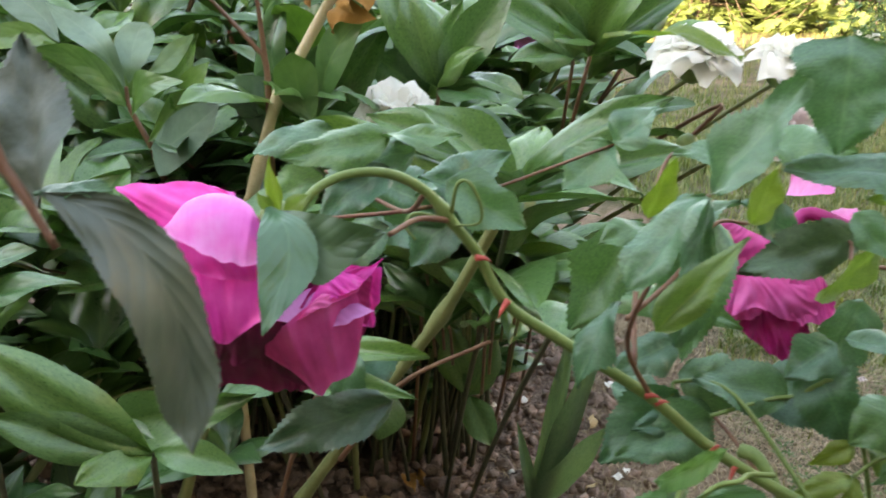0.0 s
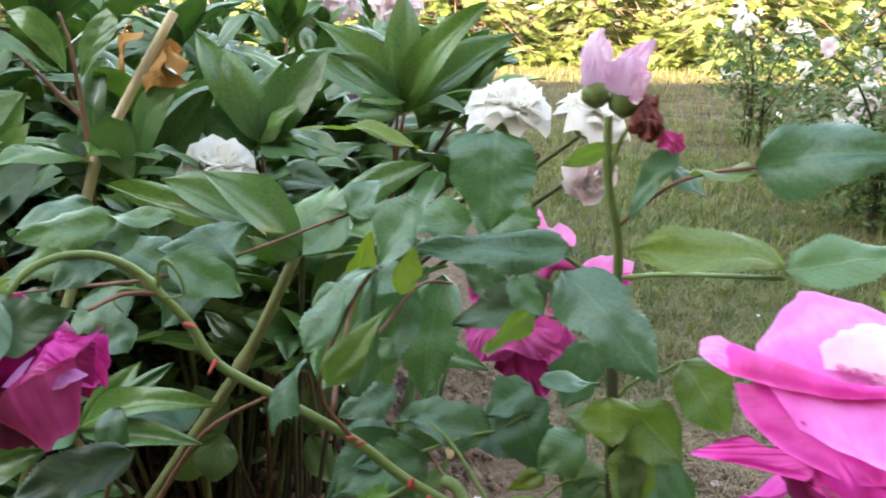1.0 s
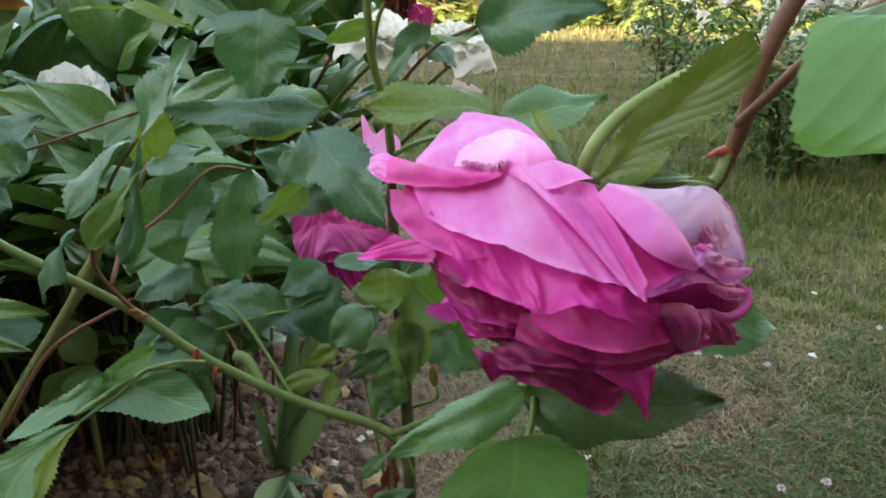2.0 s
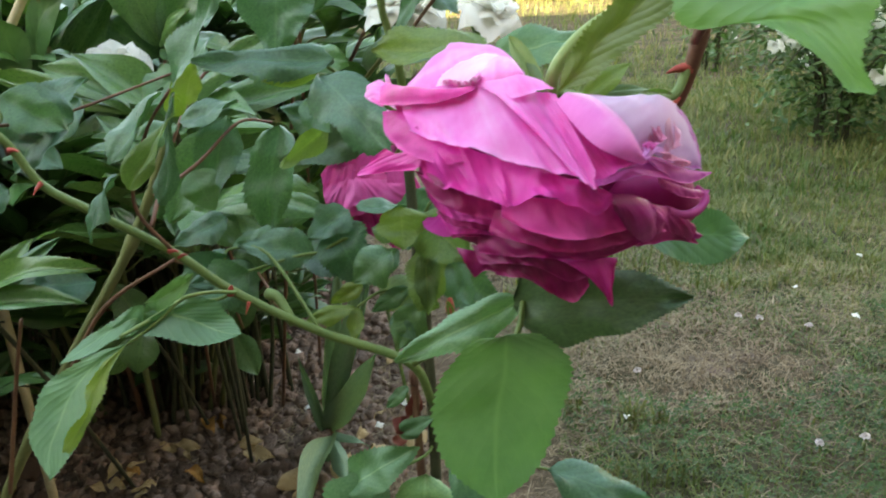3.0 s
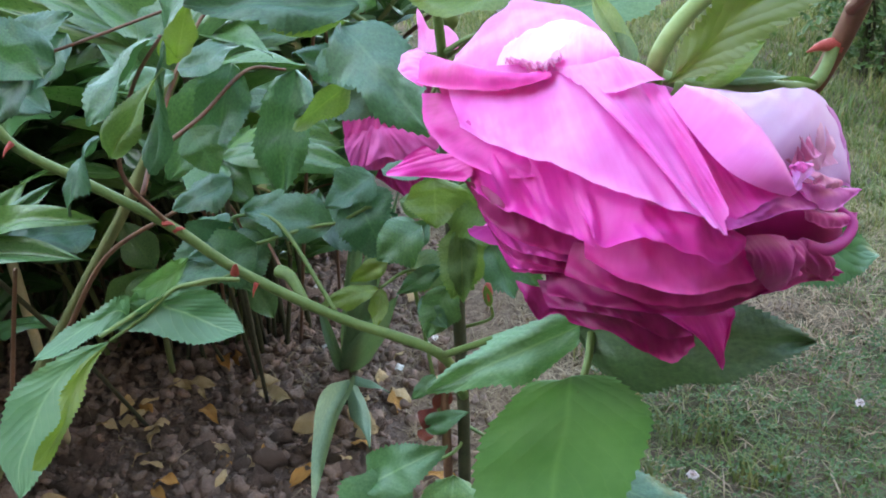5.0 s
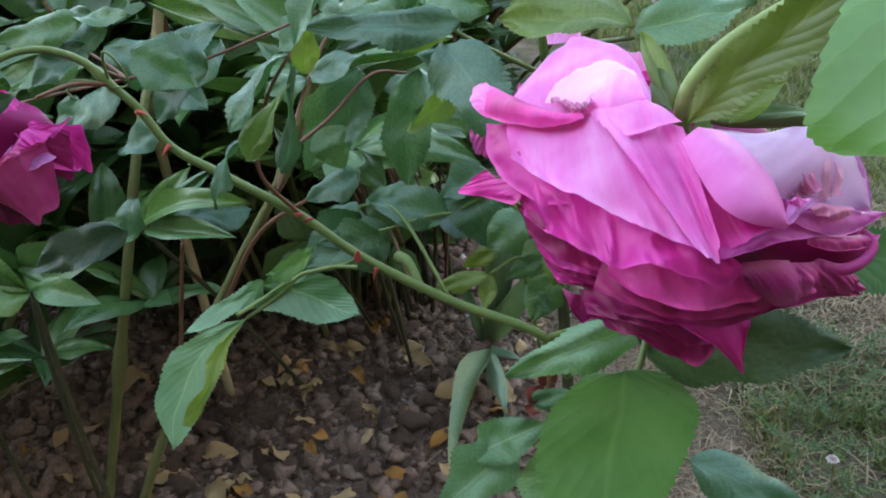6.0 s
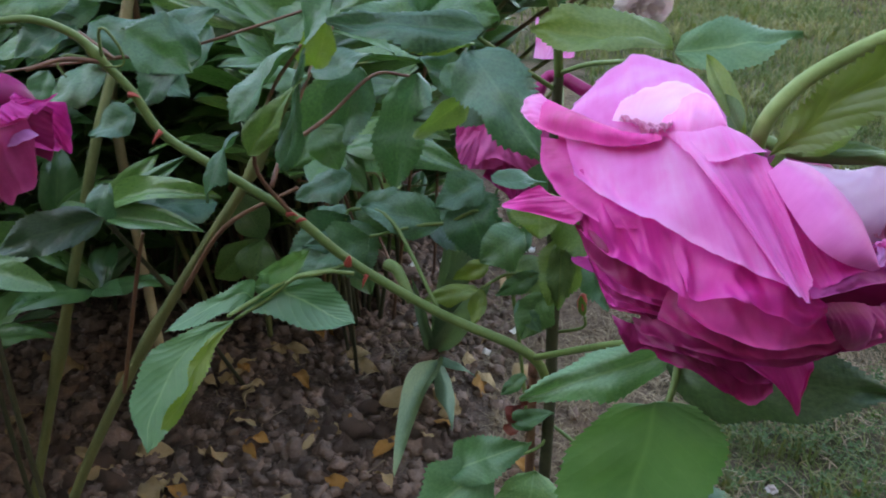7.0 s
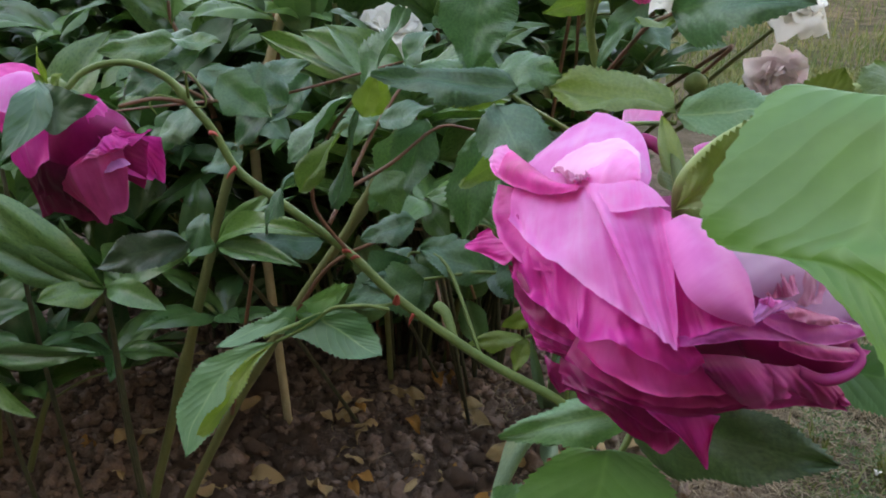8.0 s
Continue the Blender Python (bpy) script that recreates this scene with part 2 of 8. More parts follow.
def ground_material():
    """Bare soil in the bed, straw at its edge, worn lawn beyond."""
    n = Nodes("soil_and_lawn")
    place = n.add("SeparateXYZ")
    n.link(n.add("TexCoord").outputs["Object"], place.inputs[0])
    wob = n.noise(5, 5, 0.7)
    fine, grit = n.noise(70, 5, 0.7), n.noise(260, 3, 0.6)
    soil = n.ramp(n.math("ADD", n.math("MULTIPLY", fine, 0.6), n.math("MULTIPLY", grit, 0.4)), (0.3, (0.06, 0.039, 0.031)), (0.5, (0.135, 0.094, 0.075)), (0.75, (0.28, 0.205, 0.165)))
    straw = n.ramp(fine, (0.3, (0.09, 0.062, 0.045)), (0.55, (0.19, 0.135, 0.095)), (0.75, (0.36, 0.27, 0.19)))
    patch = n.ramp(n.noise(7, 4, 0.6), (0.4, (0, 0, 0)), (0.62, (1, 1, 1)))
    turf = n.ramp(n.math("ADD", n.math("MULTIPLY", n.noise(2.2, 4), 0.6), n.math("MULTIPLY", fine, 0.4)), (0.38, (0.022, 0.034, 0.014)), (0.52, (0.05, 0.05, 0.024)), (0.66, (0.16, 0.115, 0.075)))
    turf = n.mix(n.math("MULTIPLY", patch, 0.5), turf, n.ramp(grit, (0.3, (0.12, 0.08, 0.062)), (0.7, (0.3, 0.22, 0.17))))
    dx = n.math("DIVIDE", n.math("SUBTRACT", place.outputs[0], 0.74), 0.26)
    dy = n.math("DIVIDE", n.math("SUBTRACT", place.outputs[1], 1.22), 0.12)
    spot = n.math("ADD", n.math("ADD", n.math("MULTIPLY", dx, dx), n.math("MULTIPLY", dy, dy)), n.math("MULTIPLY", wob, 1.6))
    turf = n.mix(n.ramp(spot, (0.7, (0.9, 0.9, 0.9)), (2.2, (0, 0, 0))), turf, n.ramp(grit, (0.3, (0.13, 0.085, 0.075)), (0.7, (0.34, 0.25, 0.21))))
    across = n.math("ADD", place.outputs[0], n.math("MULTIPLY", n.math("SUBTRACT", wob, 0.5), 0.5))
    to_straw = n.ramp(across, (0.14, (0, 0, 0)), (0.24, (1, 1, 1)))
    to_turf = n.ramp(across, (0.36, (0, 0, 0)), (0.5, (1, 1, 1)))
    edge = n.math("ADD", n.math("MULTIPLY", n.noise(1.6, 3, 0.6), 1.5), n.math("MULTIPLY", wob, 0.3))
    back = n.math("GREATER_THAN", n.math("ADD", place.outputs[1], edge), 3.4)
    near = n.math("LESS_THAN", n.math("ADD", place.outputs[1], n.math("MULTIPLY", edge, 0.3)), 0.42)
    side = n.math("LESS_THAN", n.math("ADD", place.outputs[0], edge), -0.95)
    col = n.mix(n.math("MAXIMUM", n.math("MAXIMUM", to_turf, side), n.math("MAXIMUM", back, near)), n.mix(to_straw, soil, straw), turf)
    n.bump(n.math("ADD", fine, grit), 0.8, 0.006)
    return n.done(col, 0.95, 0.1)


GROUND = ground_material()


# ---- tools for things and parts ----
PLACE = {}


def smooth(bm):
    for f in bm.faces:
        f.smooth = True
    return bm


def mesh_of(name, bm, material):
    data = bpy.data.meshes.new(name)
    bm.to_mesh(data)
    bm.free()
    data.materials.append(material)
    return data


def under(ob, parent, matrix):
    ob.parent = parent
    ob.matrix_parent_inverse = PLACE[parent].inverted()
    ob.matrix_basis = matrix
    PLACE[ob] = matrix
    return ob


def thing(name, at, label, category, group="", kind=""):
    ob = new(name)
    ob.empty_display_size = 0.05
    ob.location = at
    PLACE[ob] = Matrix.Translation(at)
    return tagged(ob, label, category, group, kind)


def part(name, bm, material, parent, label="", matrix=None):
    data = bm if isinstance(bm, bpy.types.Mesh) else mesh_of(name, bm, material)
    ob = under(new(name, data), parent, matrix or Matrix())
    return tagged(ob, label) if label else ob


def single(name, bm, material, label, category, group="", kind="", matrix=None):
    ob = new(name, mesh_of(name, bm, material) if not isinstance(bm, bpy.types.Mesh) else bm)
    ob.matrix_basis = matrix or Matrix()
    PLACE[ob] = ob.matrix_basis.copy()
    return tagged(ob, label, category, group, kind)


def spline(points, steps=6):
    """A smooth line through the points."""
    p = [Vector(q) for q in points]
    p = [p[0] * 2 - p[1]] + p + [p[-1] * 2 - p[-2]]
    line = []
    for a, b, c, d in zip(p, p[1:], p[2:], p[3:]):
        for i in range(steps):
            t = i / steps
            line.append(0.5 * (2 * b + (c - a) * t + (2 * a - 5 * b + 4 * c - d) * t * t + (3 * b - a - 3 * c + d) * t ** 3))
    return line + [p[-2]]


def tube(points, r0, r1, sides=8, steps=6, knobs=(), bm=None):
    """A tapered round stem along the points; knobs: shares of its length where it swells."""
    bm = bm or bmesh.new()
    line = spline(points, steps)
    rings, up = [], Vector((0.3, 1, 0.2)).normalized()
    for i, q in enumerate(line):
        way = (line[min(i + 1, len(line) - 1)] - line[max(i - 1, 0)]).normalized()
        x = way.cross(up).normalized()
        y = x.cross(way)
        f = i / (len(line) - 1)
        r = r0 + (r1 - r0) * f
        for k in knobs:
            r *= 1 + 0.5 * math.exp(-((f - k) / 0.02) ** 2)
        rings.append([bm.verts.new(q + (x * math.cos(a) + y * math.sin(a)) * r) for a in (2 * math.pi * j / sides for j in range(sides))])
    for a, b in zip(rings, rings[1:]):
        for j in range(sides):
            bm.faces.new((a[j], a[(j + 1) % sides], b[(j + 1) % sides], b[j]))
    bm.faces.new(rings[0][::-1])
    bm.faces.new(rings[-1])
    return smooth(bm)


def leaf_bmesh(kind, seed, bm=None, m=None):
    """A leaf of length 1 along y and width 1 along x, arched, folded along its midrib, with a toothed or a plain edge."""
    rnd = random.Random(seed)
    teeth = {"large": 30, "heart": 30, "rose": 24, "peony": 0, "strap": 0, "dry": 0, "small": 0}[kind]
    rows = {"large": 64, "heart": 60, "rose": 42, "peony": 12, "strap": 12, "dry": 8, "small": 4}[kind]
    cols = {"large": 8, "heart": 12, "rose": 8, "peony": 6, "strap": 4, "dry": 4, "small": 2}[kind]
    fold, arch = rnd.uniform(0.25, 0.6), rnd.uniform(0.03, 0.12)
    twist, wave = rnd.uniform(-0.5, 0.5), rnd.uniform(0.015, 0.045)
    ph, droop = rnd.uniform(0, 6), rnd.uniform(-0.3, 0.9)
    if kind == "peony":
        fold, arch = rnd.uniform(0.35, 0.75), rnd.uniform(0.08, 0.24)
    if kind == "rose":
        fold, arch, twist, wave = rnd.uniform(0.1, 0.75), rnd.uniform(-0.04, 0.16), rnd.uniform(-0.9, 0.9), rnd.uniform(0.03, 0.08)
    if kind == "heart":
        fold, arch, twist, droop = 0.1, 0.04, 0.0, 0.5
    if kind == "dry":
        fold, arch, twist, wave = rnd.uniform(0.2, 0.6), rnd.uniform(0.1, 0.3), rnd.uniform(-0.9, 0.9), 0.12
    bm = bm or bmesh.new()
    uvs = bm.loops.layers.uv.verify()
    grid, coords = [], {}
    for i in range(rows + 1):
        v = i / rows
        if kind in ("rose", "large"):
            if kind == "rose":
                w = v ** 0.5 * (1 - v) ** 0.9 / 0.452 * (1 + 0.1 * noise.noise(Vector((v * 4, seed * 0.77, 3))))
            else:
                w = float(np.interp(v, (0, 0.012, 0.04, 0.1, 0.2, 0.35, 0.5, 0.65, 0.8, 0.92, 1), (0.12, 0.5, 0.78, 0.95, 1, 0.98, 0.89, 0.73, 0.5, 0.24, 0)))
            if teeth and 0 < i < rows:
                w *= (1 + rnd.uniform(0.02, 0.075) if i % 2 else 1 - rnd.uniform(0.02, 0.06)) if kind == "rose" else (1 + rnd.uniform(0.01, 0.035) if i % 2 else 1 - rnd.uniform(0.01, 0.03))
        elif kind == "heart":
            w = float(np.interp(v, (0, 0.03, 0.1, 0.22, 0.33, 0.4, 0.46, 0.6, 0.8, 0.92, 1), (0.2, 0.66, 0.95, 1, 0.9, 0.62, 0.36, 0.25, 0.17, 0.09, 0))) * (1.008 if i % 2 else 0.992)
        elif kind == "strap":
            w = min(1, v * 6 + 0.35) * (1 - max(0, (v - 0.45) / 0.55) ** 1.7)
        else:
            w = max(math.sin(math.pi * min(v ** 0.9, 1)), 0) ** 0.85
        row = []
        for j in range(cols + 1):
            u = 2 * j / cols - 1
            x = u * w * 0.5 * (1 + (0.34 if teeth else 0.18) * noise.noise(Vector((v * 3.2, seed * 1.37, 2 if u > 0 else 5))))
            y = v + (0.02 * abs(u) ** 3 if teeth and i % 2 else 0) + 0.04 * abs(u) * w * (1 - v) - (0.24 * abs(u) * (1 - v) ** 3 if kind == "heart" else 0)
            a = twist * (v - 0.5)
            z = fold * abs(x) * (1 - 0.5 * abs(u)) + arch * 4 * v * (1 - v) + wave * math.sin(v * 9 + ph + u * 1.3) * abs(u) - droop * x * x + 0.06 * noise.noise(Vector((u * 1.3, v * 3, seed * 1.9))) + (0.05 * noise.noise(Vector((u * 2.2, v * 5.5, seed * 2.3))) if teeth else 0)
            p = Vector((x * math.cos(a) - z * math.sin(a) * 0.5, y, z * math.cos(a) + x * math.sin(a)))
            vert = bm.verts.new(m @ p if m else p)
            row.append(vert)
            coords[vert] = ((u + 1) / 2, v)
        grid.append(row)
    for a, b in zip(grid, grid[1:]):
        for j in range(cols):
            f = bm.faces.new((a[j], a[j + 1], b[j + 1], b[j]))
            f.smooth = True
            for loop in f.loops:
                loop[uvs].uv = coords[loop.vert]
    return bm


LEAF_MESHES, LEAF_COUNT = {}, [0]


def leaf_data(kind, material, variant):
    key = (kind, material.name, variant)
    if key not in LEAF_MESHES:
        LEAF_MESHES[key] = mesh_of("leaf", leaf_bmesh(kind, variant * 7 + 3), material)
    return LEAF_MESHES[key]


def leaf_matrix(base, tip, width, facing):
    base, tip = Vector(base), Vector(tip)
    y = tip - base
    length = y.length
    y.normalize()
    x = y.cross(Vector(facing)).normalized()
    z = x.cross(y)
    m = Matrix((x, y, z)).transposed().to_4x4()
    return Matrix.Translation(base) @ m @ Matrix.Diagonal((width, length, (width + length) / 2, 1))


FRONT, UP, HALF = (0, -1, 0.25), (0, -0.25, 1), (0, -0.75, 0.7)


def leaf(parent, base, tip, width, facing=HALF, material=None, kind="rose", label="", name="leaf", thin=False):
    """One leaf of a plant, from its base to its tip, facing the given way."""
    LEAF_COUNT[0] += 1
    if kind == "rose" and not thin:
        width = max(width, 0.43 * (Vector(tip) - Vector(base)).length)
    material = material or (PEONY_LEAF if kind == "peony" else ROSE_LEAF)
    return part(name, leaf_data(kind, material, LEAF_COUNT[0] % 11), None, parent, label, leaf_matrix(base, tip, width, facing))


def broad_leaf(parent, one, other, material, label="", teeth=1.0):
    """A bowed leaf between its two toothed edges, each a smooth line from the base to the tip; it is keeled along the midrib."""
    bm = bmesh.new()
    uvs = bm.loops.layers.uv.verify()
    na, nw = 132, 10
    grid, coords = [], {}
    for i in range(na + 1):
        v = i / na
        a, b = along(one, v), along(other, v)
        row = []
        for j in range(nw + 1):
            u = j / nw
            tooth = teeth * (0.0026 * ((v * 30) % 1.0) + 0.0012 * noise.noise(Vector((v * 9, 4.2, 1)))) / max((b - a).length, 0.006) * math.sin(math.pi * v) ** 0.4
            p = a.lerp(b, 0.5 + (u - 0.5) * (0.98 + tooth * (2 * abs(u - 0.5)) ** 3))
            p += Vector((0, 1, 0)) * (0.0022 * (1 - 2 * abs(u - 0.5)) * math.sin(math.pi * v) + 0.0012 * noise.noise(Vector((u * 3, v * 7, 2.5))))
            vert = bm.verts.new(p)
            row.append(vert)
            coords[vert] = (u, v)
        grid.append(row)
    for a, b in zip(grid, grid[1:]):
        for j in range(nw):
            face = bm.faces.new((a[j], a[j + 1], b[j + 1], b[j]))
            face.smooth = True
            for loop in face.loops:
                loop[uvs].uv = coords[loop.vert]
    return part("leaf", bm, material, parent, label)


def stem(parent, points, r0, r1, material, name="stem", label="", knobs=(), sides=8):
    return part(name, tube(points, r0, r1, sides, 6, knobs), material, parent, label)


def thorn(parent, at, way, size=0.0046):
    """A short curved prickle with a wide foot."""
    at, way = Vector(at), Vector(way).normalized()
    bm = tube([at - way * 0.001, at + way * size * 0.5 + Vector((0, 0, -0.0004)), at + way * size + Vector((0, 0, -0.0018))], size * 0.3, size * 0.03, 6, 3)
    return part("thorn", bm, THORN, parent)


def curve3(a, b, c, t):
    """A bowed line from a through b, half way, to c."""
    ctrl = 2 * Vector(b) - (Vector(a) + Vector(c)) / 2
    return Vector(a) * (1 - t) ** 2 + ctrl * 2 * t * (1 - t) + Vector(c) * t * t


def petal_bmesh(top, rim, bulge=0.004, curl=0.003, ruffle=0.001, seed=0, nu=30, nv=12, out=None, ridges=(), fold=0.0016):
    """A petal that hangs from a hidden upper edge to its free rim; each edge bows through three points. It swells outwards and its rim rolls back."""
    rnd = random.Random(seed)
    ph, ph2 = rnd.uniform(0, 6), rnd.uniform(0, 6)
    bm = bmesh.new()
    uvs = bm.loops.layers.uv.verify()
    mid = (curve3(*top, 0.5) + curve3(*rim, 0.5)) / 2
    across = Vector(rim[2]) - Vector(rim[0])
    down = curve3(*rim, 0.5) - curve3(*top, 0.5)
    n = across.cross(down).normalized()
    if n.dot(Vector(out or (0, -1, 0.3))) < 0:
        n = -n
    grid, coords = [], {}
    for i in range(nv + 1):
        v = i / nv
        row = []
        for j in range(nu + 1):
            u = j / nu
            s = 2 * u - 1
            p = curve3(*top, u).lerp(curve3(*rim, u), v * (1 - 0.1 * abs(s) ** 3))
            off = bulge * math.sin(math.pi * min(v * 0.85, 1)) * (1 - 0.6 * s * s)
            off += ruffle * v * v * (math.sin(u * 9 + ph) + 0.6 * math.sin(u * 19 + ph2))
            off += bulge * 0.3 * v * math.sin(u * 5 + ph2 + v * 2)
            off += ruffle * 1.3 * (0.25 + v) * (abs(math.sin(u * 6 + ph + 0.5 * v)) ** 0.6 - 0.6)
            off += 0.9 * ruffle * noise.noise(Vector((u * 5, v * 4, ph * 7)))
            off += fold * (0.25 + 0.75 * v) * (0.5 - 2 * abs(noise.noise(Vector((u * 4.2 + v * 0.7, v * 0.9, ph * 5)))))
            for u0, u1, high, wide in ridges:
                off += high * math.exp(-abs(u - u0 - (u1 - u0) * v) / wide) * math.sin(math.pi * min(0.15 + 0.8 * v, 1))
            edge = max(0, (v - 0.75) / 0.25)
            off += curl * edge ** 2 - curl * 0.5 * max(0, (abs(s) - 0.7) / 0.3) ** 2
            p = p + n * off + down.normalized() * (ruffle * v * math.sin(u * 8 + ph) * 0.6 - abs(curl) * 0.35 * edge ** 2)
            vert = bm.verts.new(p)
            row.append(vert)
            coords[vert] = (u, v)
        grid.append(row)
    for a, b in zip(grid, grid[1:]):
        for j in range(nu):
            f = bm.faces.new((a[j], a[j + 1], b[j + 1], b[j]))
            f.smooth = True
            for loop in f.loops:
                loop[uvs].uv = coords[loop.vert]
    return bm


def along(points, t):
    """The place at the share t of a smooth line through evenly spaced points."""
    n = len(points) - 1
    f = min(max(t, 0.0), 1.0) * n
    k = min(int(f), n - 1)
    f -= k
    b, c = Vector(points[k]), Vector(points[k + 1])
    a = Vector(points[k - 1]) if k else b * 2 - c
    d = Vector(points[k + 2]) if k + 2 <= n else c * 2 - b
    return 0.5 * (2 * b + (c - a) * f + (2 * a - 5 * b + 4 * c - d) * f * f + (3 * b - a - 3 * c + d) * f ** 3)


def drape(parent, top, rim, material, bulge=0.002, roll=0.0008, wave=0.0003, folds=(), out=(0, -1, 0.35), nu=44, nv=16, ragged=0.45):
    """A soft petal from its tucked-in upper edge to its free rim, each a smooth line through a few points. It swells between the
    two, creases run down it, and its rim rolls outwards. folds: (share of the width above, below, height, width)."""
    ph = sum(Vector(p).length for p in rim) * 900
    mid_top, mid_rim = along(top, 0.5), along(rim, 0.5)
    n = (along(rim, 0.85) - along(rim, 0.15)).cross(mid_rim - mid_top).normalized()
    if n.dot(Vector(out)) < 0:
        n = -n
    n = (n + Vector(out).normalized() * 0.6).normalized()
    bm = bmesh.new()
    uvs = bm.loops.layers.uv.verify()
    grid, coords = [], {}
    for i in range(nv + 1):
        v = i / nv
        row = []
        for j in range(nu + 1):
            u = j / nu
            a, b = along(top, u), along(rim, u)
            p = a.lerp(b, v)
            off = bulge * math.sin(math.pi * v ** 0.8) * (0.4 + 0.6 * math.sin(math.pi * u))
            off += wave * (0.3 + v) * (noise.noise(Vector((u * 5 + v * 1.5, v * 1.2, ph))) * 2.2 + 0.8 - 2.6 * abs(noise.noise(Vector((u * 8 - v * 1.2, v * 1.1, ph + 9)))))
            for u0, u1, high, wide in folds:
                off += high / (1 + ((u - u0 - (u1 - u0) * v) / wide) ** 2) * (0.35 + 0.65 * math.sin(math.pi * min(0.2 + 0.7 * v, 1)))
            edge = max(0.0, (v - 0.8) / 0.2)
            off += roll * edge ** 2
            p = p + n * off - (b - a).normalized() * roll * 0.5 * edge ** 3
            p += (b - a) * v * ragged * math.sin(math.pi * u) ** 0.5 * (0.1 * noise.noise(Vector((u * 6, ph, 3))) + 0.06 * noise.noise(Vector((u * 15, ph, 8))))
            vert = bm.verts.new(p)
            row.append(vert)
            coords[vert] = (u, v)
        grid.append(row)
    for a, b in zip(grid, grid[1:]):
        for j in range(nu):
            f = bm.faces.new((a[j], a[j + 1], b[j + 1], b[j]))
            f.smooth = True
            for loop in f.loops:
                loop[uvs].uv = coords[loop.vert]
    return part("petal", bm, material, parent)


PETALS = [0]


def petal(parent, top, rim, material=None, bulge=0.004, curl=0.003, ruffle=0.001, out=None, ridges=(), fold=0.0016):
    PETALS[0] = int(Vector(rim[1]).length * 1e5) % 997
    return part("petal", petal_bmesh(top, rim, bulge, curl, ruffle, PETALS[0], out=out, ridges=ridges, fold=fold), material or PINK, parent)


def blob(centre, size, seed=0, rough=0.25, cuts=2, bm=None, turn=0.0):
    """A lumpy rounded body."""
    bm = bm or bmesh.new()
    made = bmesh.ops.create_icosphere(bm, subdivisions=cuts, radius=1)["verts"]
    spin = Matrix.Rotation(turn, 3, "Z")
    for v in made:
        k = 1 + rough * noise.noise(v.co * 1.7 + Vector((seed * 3.1, seed * 1.7, seed)))
        v.co = spin @ Vector((v.co.x * size[0], v.co.y * size[1], v.co.z * size[2])) * k + Vector(centre)
    return smooth(bm)


def flower_petals(bm, centre, axis, radius, count, layers, rnd, ruffle=0.15, open_=0.9):
    """Layers of cupped petals round an axis, joined into one body."""
    uvs = bm.loops.layers.uv.verify()
    axis = Vector(axis).normalized()
    sx = axis.orthogonal().normalized()
    sy = axis.cross(sx)
    for layer in range(layers):
        f = 1 - layer / layers
        lean = open_ * f + 0.12
        for k in range(count):
            a = 2 * math.pi * (k + 0.5 * (layer % 2)) / count + rnd.uniform(-0.25, 0.25)
            way = sx * math.cos(a) + sy * math.sin(a)
            side = axis.cross(way)
            length, width = radius * rnd.uniform(0.8, 1.1) * (0.55 + 0.45 * f), radius * 0.62 * rnd.uniform(0.8, 1.15)
            ph = rnd.uniform(0, 6)
            grid, coords = [], {}
            for i in range(7):
                v = i / 6
                ang = lean * (0.35 + 0.75 * v)
                row = []
                for j in range(7):
                    s = j / 3 - 1
                    w = width * math.sin(math.pi * min(0.12 + 0.6 * v, 1)) * s * 0.95
                    out_, up_ = math.sin(ang) * length * v, math.cos(ang) * length * v
                    cup = radius * 0.16 * (s * s) * (1 - v * 0.3) + ruffle * radius * v * math.sin(s * 5 + ph)
                    p = Vector(centre) + way * (out_ - cup * 0.3) + axis * (up_ + cup) - way * (0.3 * radius * v * v * s * s) + side * w
                    vert = bm.verts.new(p)
                    row.append(vert)
                    coords[vert] = ((s + 1) / 2, v)
                grid.append(row)
            for r, q in zip(grid, grid[1:]):
                for j in range(6):
                    face = bm.faces.new((r[j], r[j + 1], q[j + 1], q[j]))
                    face.smooth = True
                    for loop in face.loops:
                        loop[uvs].uv = coords[loop.vert]
    return bm


# ---- the ground, one sheet from the bed to the horizon ----
def spread(low, high, step, reach):
    """Even steps between low and high, ever longer ones out to the reach on both sides."""
    inner = list(np.arange(low, high + step / 2, step))
    outer, s, x = [], step, 0.0
    while x < reach:
        s *= 1.35
        x += s
        outer.append(x)
    return [low - x for x in reversed(outer)] + inner + [high + x for x in outer]


def ground_height(x, y):
    bed = min(1, max(0, (0.45 - x) / 0.3)) * min(1, max(0, (3.2 - y) / 0.6))
    rough = noise.noise(Vector((x * 9, y * 9, 0))) * 0.010 + noise.noise(Vector((x * 28, y * 28, 4))) * 0.006
    return rough * (0.35 + bed) + noise.noise(Vector((x * 1.3, y * 1.3, 9))) * 0.008


def build_ground():
    xs, ys = spread(-0.7, 1.4, 0.022, 90), spread(0.45, 2.4, 0.022, 90)
    verts = [(x, y, ground_height(x, y)) for y in ys for x in xs]
    w = len(xs)
    faces = [(j * w + i, j * w + i + 1, (j + 1) * w + i + 1, (j + 1) * w + i) for j in range(len(ys) - 1) for i in range(w - 1)]
    data = bpy.data.meshes.new("ground")
    data.from_pydata(verts, [], faces)
    data.polygons.foreach_set("use_smooth", [True] * len(faces))
    data.materials.append(GROUND)
    return tagged(new("ground", data), "bare crumbly brown soil bed running into worn summer lawn", "ground", kind="structure")


ground = build_ground()
PLACE[ground] = Matrix()


